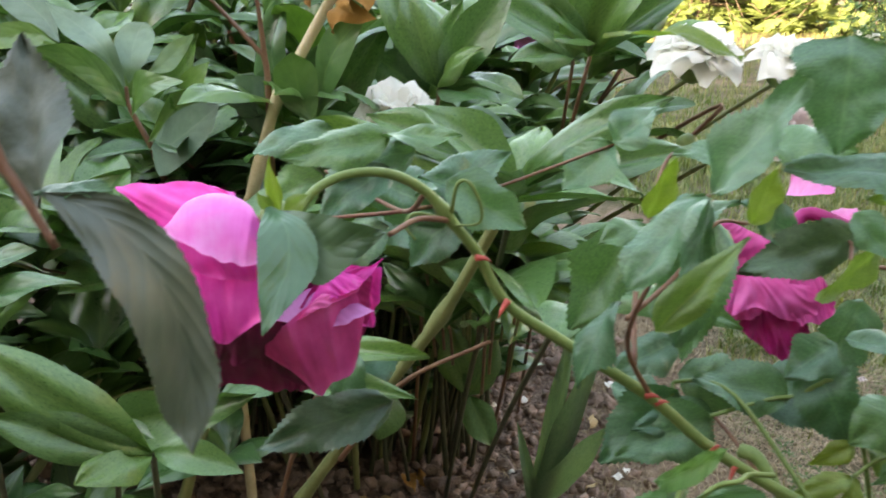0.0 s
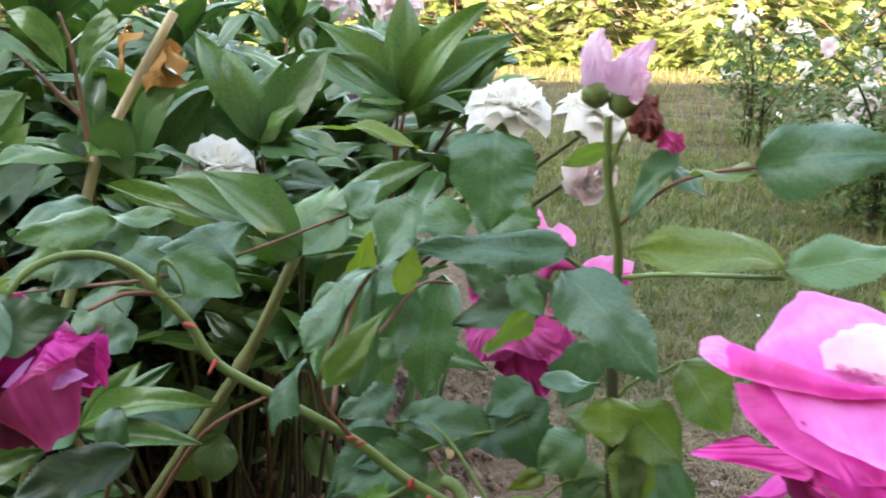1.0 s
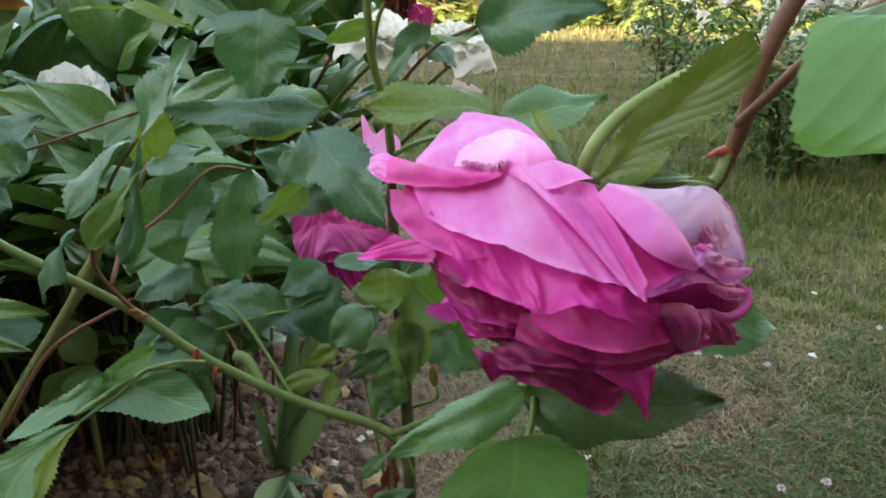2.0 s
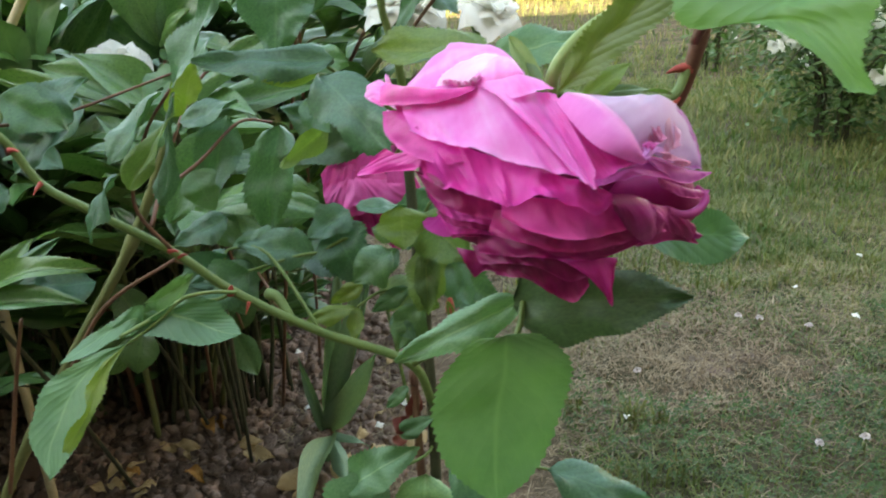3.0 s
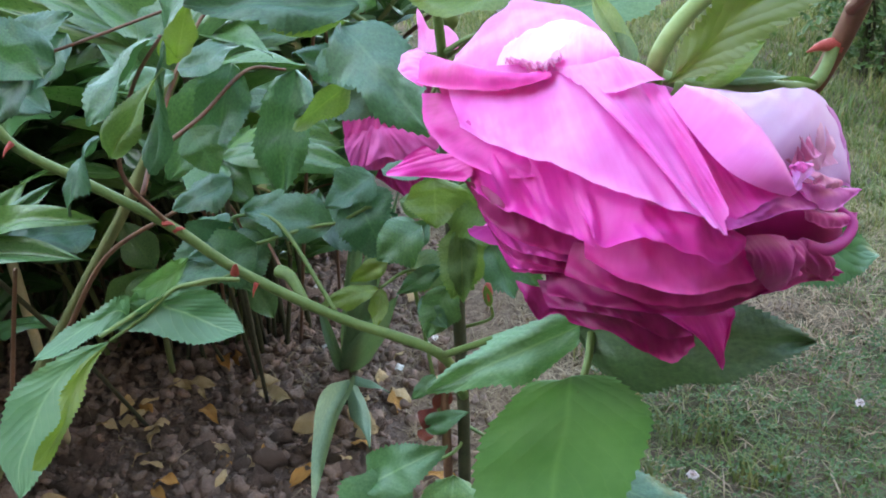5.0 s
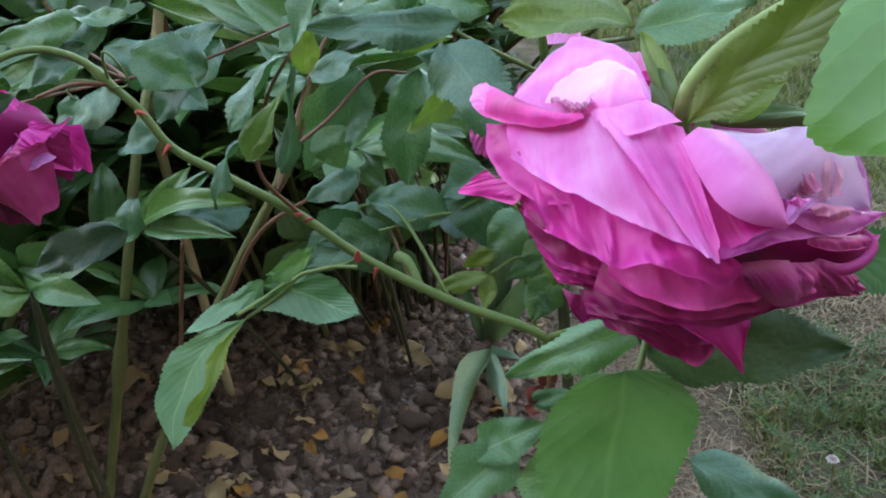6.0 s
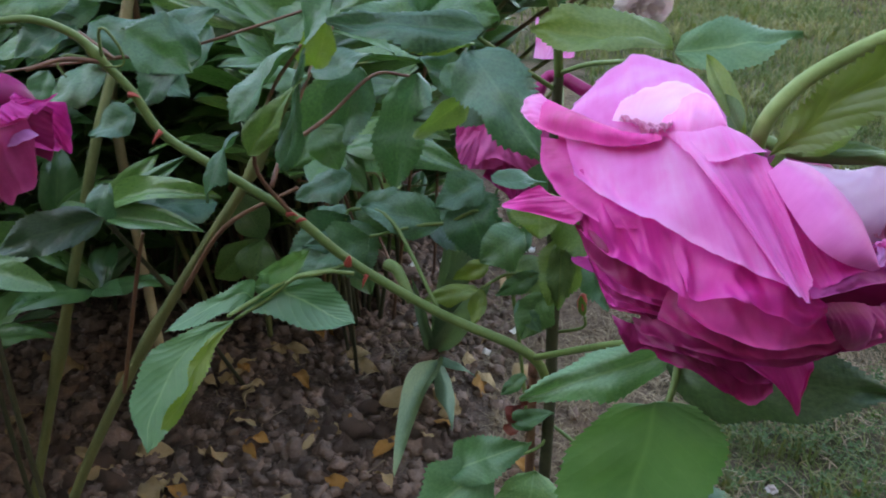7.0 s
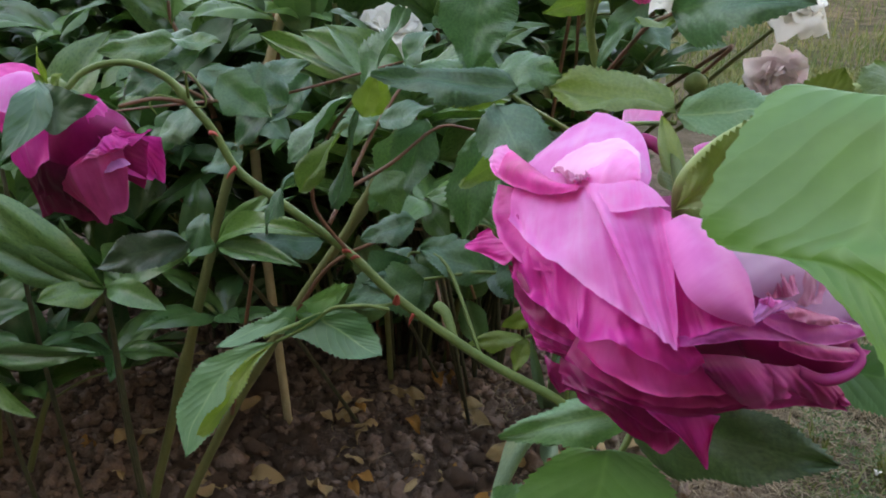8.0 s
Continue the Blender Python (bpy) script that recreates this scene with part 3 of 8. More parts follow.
def build_wall(name, centre, size, label):
    """A plain wall added outside the view to block sun or sky light."""
    bm = bmesh.new()
    bmesh.ops.create_cube(bm, size=1)
    for v in bm.verts:
        v.co = Vector((v.co.x * size[0] + centre[0], v.co.y * size[1] + centre[1], (v.co.z + 0.5) * size[2] - 0.05))
    bmesh.ops.bevel(bm, geom=bm.edges[:], offset=0.02, segments=1)
    return single(name, bm, PLASTER, label, "wall", kind="structure")


# added walls: south keeps the sun off, west and east cut sky light
build_wall("wall_south", (0, -4.7), (44, 0.4, 7.5), "unseen plain brown wall added to shade the bed")
build_wall("wall_west", (-6.5, 6.5), (0.4, 17, 1.9), "unseen plain brown wall added to block low sky light")
build_wall("wall_east", (11, 6.5), (0.4, 17, 8.0), "unseen plain brown wall added to block low sky light")


def blades(name, count, area, size, material, label, seed, keep=None, flat=0.5, parts=3):
    """Many bent blades as one body of stuff."""
    rnd = random.Random(seed)
    verts, faces = [], []
    made = 0
    while made < count:
        x, y = rnd.uniform(area[0], area[1]), rnd.uniform(area[2], area[3])
        if keep and not keep(x, y, rnd):
            continue
        made += 1
        a, h = rnd.uniform(0, 6.28), rnd.uniform(*size)
        lean = rnd.uniform(0.15, 1.3) * flat * h
        w = h * rnd.uniform(0.014, 0.036) + 0.0005
        z0 = ground_height(x, y) - 0.003
        dx, dy = math.cos(a), math.sin(a)
        start = len(verts)
        for i in range(parts):
            f = i / parts
            cx, cy, cz = x + dx * lean * f * f, y + dy * lean * f * f, z0 + h * f * (1 - 0.35 * f * flat)
            k = w * (1 - 0.5 * f)
            verts += [(cx - dy * k, cy + dx * k, cz), (cx + dy * k, cy - dx * k, cz)]
        verts.append((x + dx * lean, y + dy * lean, z0 + h * (1 - 0.35 * flat)))
        for i in range(parts - 1):
            q = start + 2 * i
            faces.append((q, q + 1, q + 3, q + 2))
        q = start + 2 * (parts - 1)
        faces.append((q, q + 1, q + 2))
    data = bpy.data.meshes.new(name)
    data.from_pydata(verts, [], faces)
    data.materials.append(material)
    return tagged(new(name, data), label, name, kind="stuff")


def lawn_keep(x, y, rnd):
    edge = 0.46 + 0.12 * noise.noise(Vector((y * 3, 0.3, 0)))
    if y < 2.9 and x < edge:
        return False
    bare = noise.noise(Vector((x * 2.4, y * 2.4, 7)))
    worn = math.exp(-(((x - 0.72) / 0.2) ** 2 + ((y - 1.24) / 0.16) ** 2))
    dry = math.exp(-((y - 1.35 - 0.1 * x) / 0.25) ** 2) * (0.7 + bare)
    return rnd.random() > 0.4 * (bare > 0.05) + 0.85 * worn + 0.3 * dry


def tuft_keep(x, y, rnd):
    if not lawn_keep(x, y, rnd):
        return False
    return rnd.random() < 0.55 + 0.9 * noise.noise(Vector((x * 11, y * 11, 6)))


blades("grass", 46000, (0.3, 1.9, 0.55, 2.3), (0.006, 0.024), GRASS, "short worn summer grass, green and straw coloured", 11, lawn_keep, 0.7)
blades("grass", 46000, (0.3, 1.9, 0.55, 2.3), (0.008, 0.026), GRASS, "trodden grass blades lying flat on the lawn", 15, lawn_keep, 1.9)
blades("grass", 52000, (0.3, 2.7, 1.5, 4.2), (0.02, 0.055), GRASS, "uneven summer lawn with dry and green tufts", 18, tuft_keep, 0.8, 2)
blades("grass", 26000, (-1.5, 4.2, 2.2, 5.5), (0.03, 0.09), GRASS, "worn lawn grass in the shade", 12, lawn_keep, 0.7, 2)
blades("grass", 22000, (-6, 9, 5.4, 14), (0.05, 0.13), GRASS, "lawn grass lit by the sun", 13, None, 0.6, 2)


def edge_keep(x, y, rnd):
    return noise.noise(Vector((x * 14, y * 14, 4))) > 0.12


blades("grass", 320, (0.44, 0.64, 0.78, 1.15), (0.02, 0.06), GRASS, "longer grass tufts along the edge of the bed", 19, edge_keep, 0.7)


def verge_keep(x, y, rnd):
    bed = -1.75 < x < 0.6 and 0.32 < y < 3.0
    return not bed and not (0.3 < x < 1.9 and 0.55 < y < 2.3)


blades("grass", 30000, (-3.6, 4.2, -2.4, 3.4), (0.02, 0.06), GRASS, "worn lawn grass round the bed", 17, verge_keep, 0.8, 2)


def straw_keep(x, y, rnd):
    d = noise.noise(Vector((x * 5, y * 5, 2)))
    if x < 0.2:
        return rnd.random() < 0.015 + 0.3 * math.exp(-(((x - 0.12) / 0.07) ** 2 + ((y - 1.08) / 0.08) ** 2))
    if x > 0.5:
        worn = math.exp(-(((x - 0.72) / 0.25) ** 2 + ((y - 1.24) / 0.2) ** 2))
        dry = math.exp(-((y - 1.35 - 0.1 * x) / 0.25) ** 2)
        return rnd.random() < 0.03 + 0.75 * worn + 0.4 * dry * (0.4 + d)
    return rnd.random() < 0.55 + 0.7 * d


blades("straw", 26000, (-0.4, 1.6, 0.6, 2.0), (0.008, 0.03), STRAW, "dry straw and clippings scattered on the soil", 14, straw_keep, 1.6, 2)


def litter_keep(x, y, rnd):
    return lawn_keep(x, y, rnd) and noise.noise(Vector((x * 6, y * 6, 5))) > -0.15


blades("straw", 900, (0.42, 1.6, 0.65, 2.0), (0.012, 0.04), STRAW, "long dry straw stems lying in the lawn", 16, litter_keep, 2.2)


def build_clods():
    """Crumbs and clods of the dug soil."""
    rnd = random.Random(5)
    lumps = []
    for k in range(6):
        bm = blob((0, 0, 0), (1, 0.85, 0.72), k, 0.8, 2)
        for v in bm.verts:
            v.co *= 1 + 0.45 * noise.noise(v.co * 2.9 + Vector((k, 0, 0))) + 0.22 * abs(noise.noise(v.co * 6.5 + Vector((0, k, 0))))
        bm.verts.ensure_lookup_table()
        bm.verts.index_update()
        lumps.append(([v.co.copy() for v in bm.verts], [[v.index for v in f.verts] for f in bm.faces]))
        bm.free()
    verts, faces, single_clods = [], [], []
    made = 0
    while made < 12500:
        x, y = rnd.uniform(-0.75, 0.4), rnd.uniform(0.55, 1.7)
        if rnd.random() < max(0, (x - 0.12) / 0.2):
            continue
        made += 1
        r = 0.0018 + 0.0098 * rnd.random() ** 3.2 + (0.008 if rnd.random() < 0.03 else 0)
        a = rnd.uniform(0, 6.28)
        shape = rnd.randrange(3) if r > 0.006 else rnd.randrange(3, 6)
        pts, fs = lumps[shape]
        z0 = ground_height(x, y) + r * 0.25
        s, c = math.sin(a) * r, math.cos(a) * r
        n = len(verts)
        if len(single_clods) < 260 and r > 0.006 and -0.32 < x < 0.2 and 0.68 < y < 1.02:
            single_clods.append((shape, Matrix.Translation((x, y, z0)) @ Matrix.Rotation(a, 4, "Z") @ Matrix.Scale(r, 4)))
            continue
        verts += [(x + p.x * c - p.y * s, y + p.x * s + p.y * c, z0 + p.z * r) for p in pts]
        faces += [[n + i for i in f] for f in fs]
    data = bpy.data.meshes.new("clods")
    data.from_pydata(verts, [], faces)
    data.polygons.foreach_set("use_smooth", [True] * len(faces))
    data.materials.append(CLOD)
    shapes = []
    for pts, fs in lumps:
        one = bpy.data.meshes.new("clod")
        one.from_pydata(pts, [], fs)
        one.polygons.foreach_set("use_smooth", [True] * len(fs))
        one.materials.append(CLOD)
        shapes.append(one)
    for k, m in single_clods:
        part("clod", shapes[k], None, ground, "", m)
    return tagged(new("clods", data), "crumbly brown soil clods on the bed", "soil", kind="stuff")


build_clods()


def build_dry_leaves():
    """Fallen petals and leaves, each lying on the soil."""
    rnd = random.Random(8)
    for k in range(80):
        x, y = rnd.uniform(-0.45, 0.32), rnd.uniform(0.68, 1.3)
        if k < 56:
            x, y = rnd.gauss(-0.03, 0.16), rnd.uniform(0.68, 1.04)
        size = rnd.uniform(0.022, 0.055)
        a = rnd.uniform(0, 6.28)
        base = Vector((x, y, ground_height(x, y) + 0.006))
        tip = base + Vector((math.cos(a) * size, math.sin(a) * size, rnd.uniform(-0.002, 0.006)))
        mat = DRY_BROWN if k % 4 == 0 else DRY_LEAF
        single("dry_leaf", leaf_data("dry", mat, k % 5), None, "curled dry tan leaf lying on the soil" if mat is DRY_LEAF else "curled orange brown dead leaf on the soil", "leaf", "dry leaves on the soil",
               matrix=leaf_matrix(base, tip, size * rnd.uniform(0.32, 0.6), (rnd.uniform(-0.9, 0.9), rnd.uniform(-0.9, 0.5), 1)))
    for k in range(20):
        x, y = (rnd.uniform(0.05, 0.4), rnd.uniform(0.9, 1.5)) if k < 10 else (rnd.uniform(0.5, 1.3), rnd.uniform(0.9, 2.0))
        size = rnd.uniform(0.01, 0.02)
        base = Vector((x, y, ground_height(x, y) + (0.008 if x < 0.45 else 0.025)))
        a = rnd.uniform(0, 6.28)
        tip = base + Vector((math.cos(a) * size, math.sin(a) * size, 0.002))
        single("fallen_petal", leaf_data("dry", WHITE, k % 5), None, "small white petal fallen on the ground", "petal", "fallen white petals", matrix=leaf_matrix(base, tip, size * 0.8, (0.1, -0.3, 1)))


build_dry_leaves()


def build_clover():
    """Clover leaves between the grass, and white clover heads."""
    rnd = random.Random(21)
    verts, faces = [], []
    for k in range(15000):
        x, y = rnd.uniform(0.45, 1.6), rnd.uniform(0.6, 1.8)
        if noise.noise(Vector((x * 4, y * 4, 3))) + 0.3 * noise.noise(Vector((x * 15, y * 15, 1))) < -0.28 + 1.2 * max(0, y - 0.95) or math.exp(-(((x - 0.72) / 0.25) ** 2 + ((y - 1.24) / 0.2) ** 2)) > 0.4:
            continue
        z = ground_height(x, y) + rnd.uniform(0.016, 0.036)
        r, a0 = rnd.uniform(0.003, 0.0065), rnd.uniform(0, 6.28)
        tx, ty = rnd.gauss(0, 0.35), rnd.gauss(-0.1, 0.35)
        for q in range(3):
            a = a0 + q * 2.094
            n = len(verts)
            for da, f in ((0, 0), (-0.45, 0.8), (-0.2, 1.1), (0.2, 1.1), (0.45, 0.8)):
                verts.append((x + math.cos(a + da) * r * f, y + math.sin(a + da) * r * f, z + 0.3 * r * f + (math.cos(a + da) * tx + math.sin(a + da) * ty) * r * f))
            faces.append((n, n + 1, n + 2, n + 3, n + 4))
    data = bpy.data.meshes.new("clover")
    data.from_pydata(verts, [], faces)
    data.materials.append(CLOVER)
    tagged(new("clover", data), "low green clover leaves in the lawn", "clover", kind="stuff")
    for k in range(10):
        x, y = rnd.uniform(0.5, 1.2), rnd.uniform(0.75, 1.4)
        z = ground_height(x, y)
        head = thing("clover_flower", (x, y, z), "white clover flower standing in the lawn", "flower", "clover flowers")
        stem(head, [(x, y, z), (x + 0.002, y, z + 0.02), (x, y, z + 0.045)], 0.0007, 0.0006, STEM, sides=5)
        bm = flower_petals(bmesh.new(), (x, y, z + 0.042), (0, 0, 1), 0.007, 6, 3, rnd, 0.2, 1.3)
        part("flower_head", bm, CLOVER_HEAD, head)


build_clover()


# ---- conifers along the far side of the lawn ----
def conifer(at, height, width, seed):
    """A tapered trunk with tiers of drooping limbs that carry flat feathery sprays."""
    rnd = random.Random(seed)
    x0, y0 = at
    tree = thing("conifer", (x0, y0, 0), "bushy yellow green conifer with drooping feathery sprays", "tree", "conifers behind the lawn")
    stem(tree, [(x0, y0, -0.05), (x0 + 0.03, y0, height * 0.5), (x0, y0, height)], 0.11, 0.02, BARK, "trunk")
    verts, faces, limbs = [], [], bmesh.new()
    tiers = 17
    for t in range(tiers):
        z = 0.25 + (height - 0.3) * (t / tiers) ** 1.25
        reach = width * (1 - (z / height) ** 1.2) * rnd.uniform(0.85, 1.1)
        limb_count = 11 if t < 7 else 7
        for k in range(limb_count):
            a = 2 * math.pi * (k + rnd.random() * 0.8) / limb_count + t
            dx, dy = math.cos(a), math.sin(a)
            r = reach * rnd.uniform(0.7, 1.1)
            end = Vector((x0 + dx * r, y0 + dy * r, max(0.08, z - 0.28 * r + rnd.uniform(-0.1, 0.1))))
            tube([(x0, y0, z), (x0 + dx * r * 0.5, y0 + dy * r * 0.5, z + 0.04), end], 0.018, 0.004, 5, 3, bm=limbs)
            for s in range(11 if t < 7 else 5):
                f = rnd.uniform(0.35, 1.05)
                c = Vector((x0, y0, z)).lerp(end, f) + Vector((rnd.gauss(0, 0.1), rnd.gauss(0, 0.1), rnd.gauss(0, 0.07)))
                b = a + rnd.uniform(-0.9, 0.9)
                way = Vector((math.cos(b), math.sin(b), rnd.uniform(-0.75, 0.1))).normalized()
                side = way.cross(Vector((rnd.uniform(-0.4, 0.4), rnd.uniform(-0.4, 0.4), 1))).normalized()
                length = rnd.uniform(0.14, 0.3)
                for q in range(7):
                    g = q / 7
                    root = c + way * length * g
                    for sg in (-1, 1):
                        tip = root + way * length * 0.22 + side * sg * length * 0.42 * (1 - g) ** 0.7 * rnd.uniform(0.7, 1.1)
                        n = len(verts)
                        w = way * length * 0.055
                        verts += [root - w, root.lerp(tip, 0.6) - w * 1.3, tip, root.lerp(tip, 0.6) + w * 1.3, root + w]
                        faces.append((n, n + 1, n + 2, n + 3, n + 4))
    tagged(part("branchwork", limbs, BARK, tree), kind="stuff")
    data = bpy.data.meshes.new("crown")
    data.from_pydata(verts, [], faces)
    data.materials.append(CONIFER)
    part("crown", data, None, tree)
    return tree


for cx, cy, hh, ww, sd in ((-5.2, 12.6, 3.4, 1.5, 1), (-3.1, 11.9, 3.0, 1.5, 2), (-1.1, 12.4, 3.6, 1.6, 3), (0.9, 11.6, 2.9, 1.5, 4), (2.7, 11.9, 3.5, 1.5, 5),
                           (4.4, 11.0, 3.0, 1.5, 6), (6.2, 11.5, 3.4, 1.6, 7), (8.2, 10.6, 3.1, 1.6, 8), (3.6, 13.6, 4.2, 1.8, 9), (6.9, 13.6, 4.0, 1.8, 10), (0.2, 14.2, 4.2, 1.8, 12)):
    conifer((cx, cy), hh, ww, sd)


# ---- the shrub with clusters of small white flowers beside the lawn ----
SHRUB_FLOWERS = [mesh_of("flower", flower_petals(bmesh.new(), (0, 0, 0), (0, 0, 1), 1.0, 5, 1, random.Random(q), 0.1, 1.2), WHITE if q else BLUSH) for q in range(5)]


def flowering_shrub(at, height, spread_, seed, clusters, arms, bloom_size=0.022):
    rnd = random.Random(seed)
    x0, y0 = at
    bush = thing("flowering_shrub", (x0, y0, 0), "arching green shrub with clusters of small white five petalled flowers", "shrub", "flowering shrubs by the lawn")
    verts, faces, ends = [], [], []
    for k in range(arms):
        a = 2 * math.pi * (k + rnd.random()) / arms
        r = spread_ * rnd.uniform(0.45, 1.0)
        h = height * rnd.uniform(0.45, 1.0)
        top = Vector((x0 + math.cos(a) * r * 0.6, y0 + math.sin(a) * r * 0.6, h))
        end = Vector((x0 + math.cos(a) * r, y0 + math.sin(a) * r, h * rnd.uniform(0.6, 0.95)))
        pts = [(x0 + math.cos(a) * 0.05, y0 + math.sin(a) * 0.05, -0.02), (x0 + math.cos(a) * r * 0.2, y0 + math.sin(a) * r * 0.2, h * 0.6), top, end]
        stem(bush, pts, 0.006, 0.002, CANE_DARK, "stem", sides=6)
        line = spline(pts, 10)
        ends.append((end, line))
        for q in line[3:]:
            for s in range(9):
                c = q + Vector((rnd.gauss(0, 0.07), rnd.gauss(0, 0.07), rnd.gauss(0, 0.06)))
                if c.z < 0.04:
                    continue
                m = leaf_matrix(c, c + Vector((rnd.gauss(0, 1), rnd.gauss(0, 1), rnd.gauss(-0.3, 0.5))).normalized() * rnd.uniform(0.025, 0.045), rnd.uniform(0.014, 0.024), (rnd.gauss(0, 0.5), rnd.gauss(-0.3, 0.4), 1))
                n = len(verts)
                verts += [m @ Vector(p) for p in ((0, 0, 0), (-0.4, 0.3, 0.1), (-0.35, 0.65, 0.1), (0, 1, 0), (0.35, 0.65, 0.1), (0.4, 0.3, 0.1), (0, 0.5, 0))]
                faces += [(n, n + 6, n + 2, n + 1), (n + 6, n + 3, n + 2), (n, n + 5, n + 4, n + 6), (n + 6, n + 4, n + 3)]
    data = bpy.data.meshes.new("foliage")
    data.from_pydata(verts, [], faces)
    data.materials.append(SHRUB_LEAF)
    tagged(part("foliage", data, None, bush), kind="stuff")
    for k in range(clusters):
        end, line = ends[k % len(ends)]
        c = line[rnd.randint(len(line) // 2, len(line) - 1)] + Vector((rnd.gauss(0, 0.05), rnd.gauss(-0.05, 0.05), rnd.uniform(0.0, 0.08)))
        for s in range(rnd.randint(4, 9)):
            q = c + Vector((rnd.gauss(0, 0.035), rnd.gauss(0, 0.03), rnd.gauss(0, 0.03)))
            turn = Vector((rnd.gauss(0, 0.5), -1 + rnd.gauss(0, 0.3), 0.5)).to_track_quat("Z", "Y").to_matrix().to_4x4()
            m = Matrix.Translation(q) @ turn @ Matrix.Scale(bloom_size * rnd.uniform(0.8, 1.2), 4)
            part("flower", SHRUB_FLOWERS[(k + s) % 5], None, bush, "", m)
    return bush


flowering_shrub((1.72, 2.75), 0.62, 0.5, 31, 13, 11, 0.03)
flowering_shrub((2.2, 2.95), 0.95, 0.75, 32, 26, 17, 0.031)
flowering_shrub((2.0, 4.6), 0.6, 0.5, 34, 7, 7, 0.026)
flowering_shrub((3.3, 4.4), 1.0, 0.9, 33, 22, 14)


# ---- the rose bush in front ----
rose_bush = thing("rose_bush", (0.225, 0.335, 0), "garden rose bush with nodding double magenta blooms and red thorns", "rose bush")

# the arching cane with the first bloom, and the main upright canes
cane = stem(rose_bush, [(-0.0105, 0.2900, 0.5958), (-0.0048, 0.2960, 0.6031), (0.0048, 0.3020, 0.6068), (0.0168, 0.3060, 0.6061), (0.0280, 0.3110, 0.5993), (0.0357, 0.3130, 0.5895), (0.045, 0.316, 0.577), (0.0551, 0.3180, 0.5590),
                        (0.0758, 0.3210, 0.5440), (0.1073, 0.3230, 0.5230), (0.132, 0.324, 0.502), (0.172, 0.325, 0.478), (0.214, 0.325, 0.459), (0.226, 0.335, 0.43)], 0.0014, 0.0024, CANE, "cane", "bright green arching cane with red thorns", (0.36,))
thorn(cane, (0.0453, 0.3140, 0.5766), (1, -0.4, 0.2))
thorn(cane, (0.0548, 0.3150, 0.5605), (-0.5, -0.6, -0.5))
thorn(cane, (0.1059, 0.3210, 0.5249), (0.9, -0.3, 0.3))
thorn(cane, (0.1309, 0.3220, 0.5024), (0.2, -0.4, 1.0), 0.007)
thorn(cane, (0.1388, 0.3220, 0.4962), (-0.4, -0.4, -0.9), 0.004)
thorn(cane, (0.1096, 0.3220, 0.5217), (0.8, -0.2, 0.5))
main = stem(rose_bush, [(0.232, 0.345, -0.02), (0.228, 0.345, 0.2), (0.226, 0.338, 0.42), (0.2195, 0.3450, 0.5326), (0.2180, 0.3450, 0.5649), (0.2176, 0.3410, 0.5867)], 0.0036, 0.0021, CANE_DARK, "cane", "dark old upright cane", (0.5, 0.8))
stem(rose_bush, [(0.2176, 0.3410, 0.5854), (0.2145, 0.3350, 0.6079), (0.2087, 0.3320, 0.6287), (0.2064, 0.3300, 0.6551)], 0.0021, 0.0017, CANE, "flower_stalk", "green stalk of the fading bud")
thorn(main, (0.2248, 0.3450, 0.4383), (-0.8, -0.3, 0.3))
low = stem(rose_bush, [(0.23, 0.345, 0.02), (0.225, 0.33, 0.18), (0.2174, 0.3400, 0.4255), (0.2160, 0.3380, 0.4393)], 0.003, 0.002, CANE_RED, "cane", "red brown short cane", (0.5,))
second = stem(rose_bush, [(0.62, 0.2, -0.02), (0.63, 0.19, 0.4), (0.56, 0.17, 0.74), (0.46, 0.16, 0.8), (0.35, 0.16, 0.74), (0.302, 0.164, 0.66), (0.2948, 0.1700, 0.6280), (0.2935, 0.1750, 0.6165), (0.2915, 0.1790, 0.6085), (0.2860, 0.1830, 0.6055)], 0.0032, 0.0019, CANE_RED, "cane", "brown red cane arching down to the large bloom")
thorn(second, (0.2924, 0.1720, 0.6206), (-1, -0.3, 0.1), 0.007)
thorn(second, (0.2915, 0.1760, 0.6113), (-0.6, -0.5, -0.5))
stem(rose_bush, [(0.2937, 0.1730, 0.6230), (0.2875, 0.1680, 0.6134), (0.2750, 0.1630, 0.6139), (0.2611, 0.1620, 0.6145), (0.2524, 0.1680, 0.6160)], 0.0014, 0.0016, CANE, "flower_stalk")
stem(rose_bush, [(0.2155, 0.3260, 0.4570), (0.2417, 0.2700, 0.4996), (0.2497, 0.2000, 0.5426), (0.2483, 0.1900, 0.5504)], 0.0016, 0.0012, CANE, "leaf_stalk")
stem(rose_bush, [(0.2483, 0.1900, 0.5486), (0.2451, 0.1780, 0.5415), (0.2419, 0.1740, 0.5343)], 0.0011, 0.0009, CANE, "leaf_stalk")
stem(rose_bush, [(0.132, 0.323, 0.502), (0.1243, 0.3180, 0.5007), (0.1139, 0.2900, 0.5103), (0.1043, 0.2650, 0.5124), (0.0990, 0.2500, 0.5136)], 0.001, 0.0008, CANE, "leaf_stalk")
stem(rose_bush, [(0.0357, 0.3130, 0.5895), (0.0262, 0.3000, 0.5932), (0.0189, 0.2850, 0.5924)], 0.0011, 0.0008, CANE_RED, "leaf_stalk")
stem(rose_bush, [(0.0357, 0.3130, 0.5899), (0.0378, 0.3080, 0.6021), (0.0414, 0.3060, 0.6041), (0.0454, 0.3080, 0.5967), (0.0451, 0.3100, 0.5896), (0.0363, 0.3120, 0.5879)], 0.0007, 0.0004, CANE, "stipule")
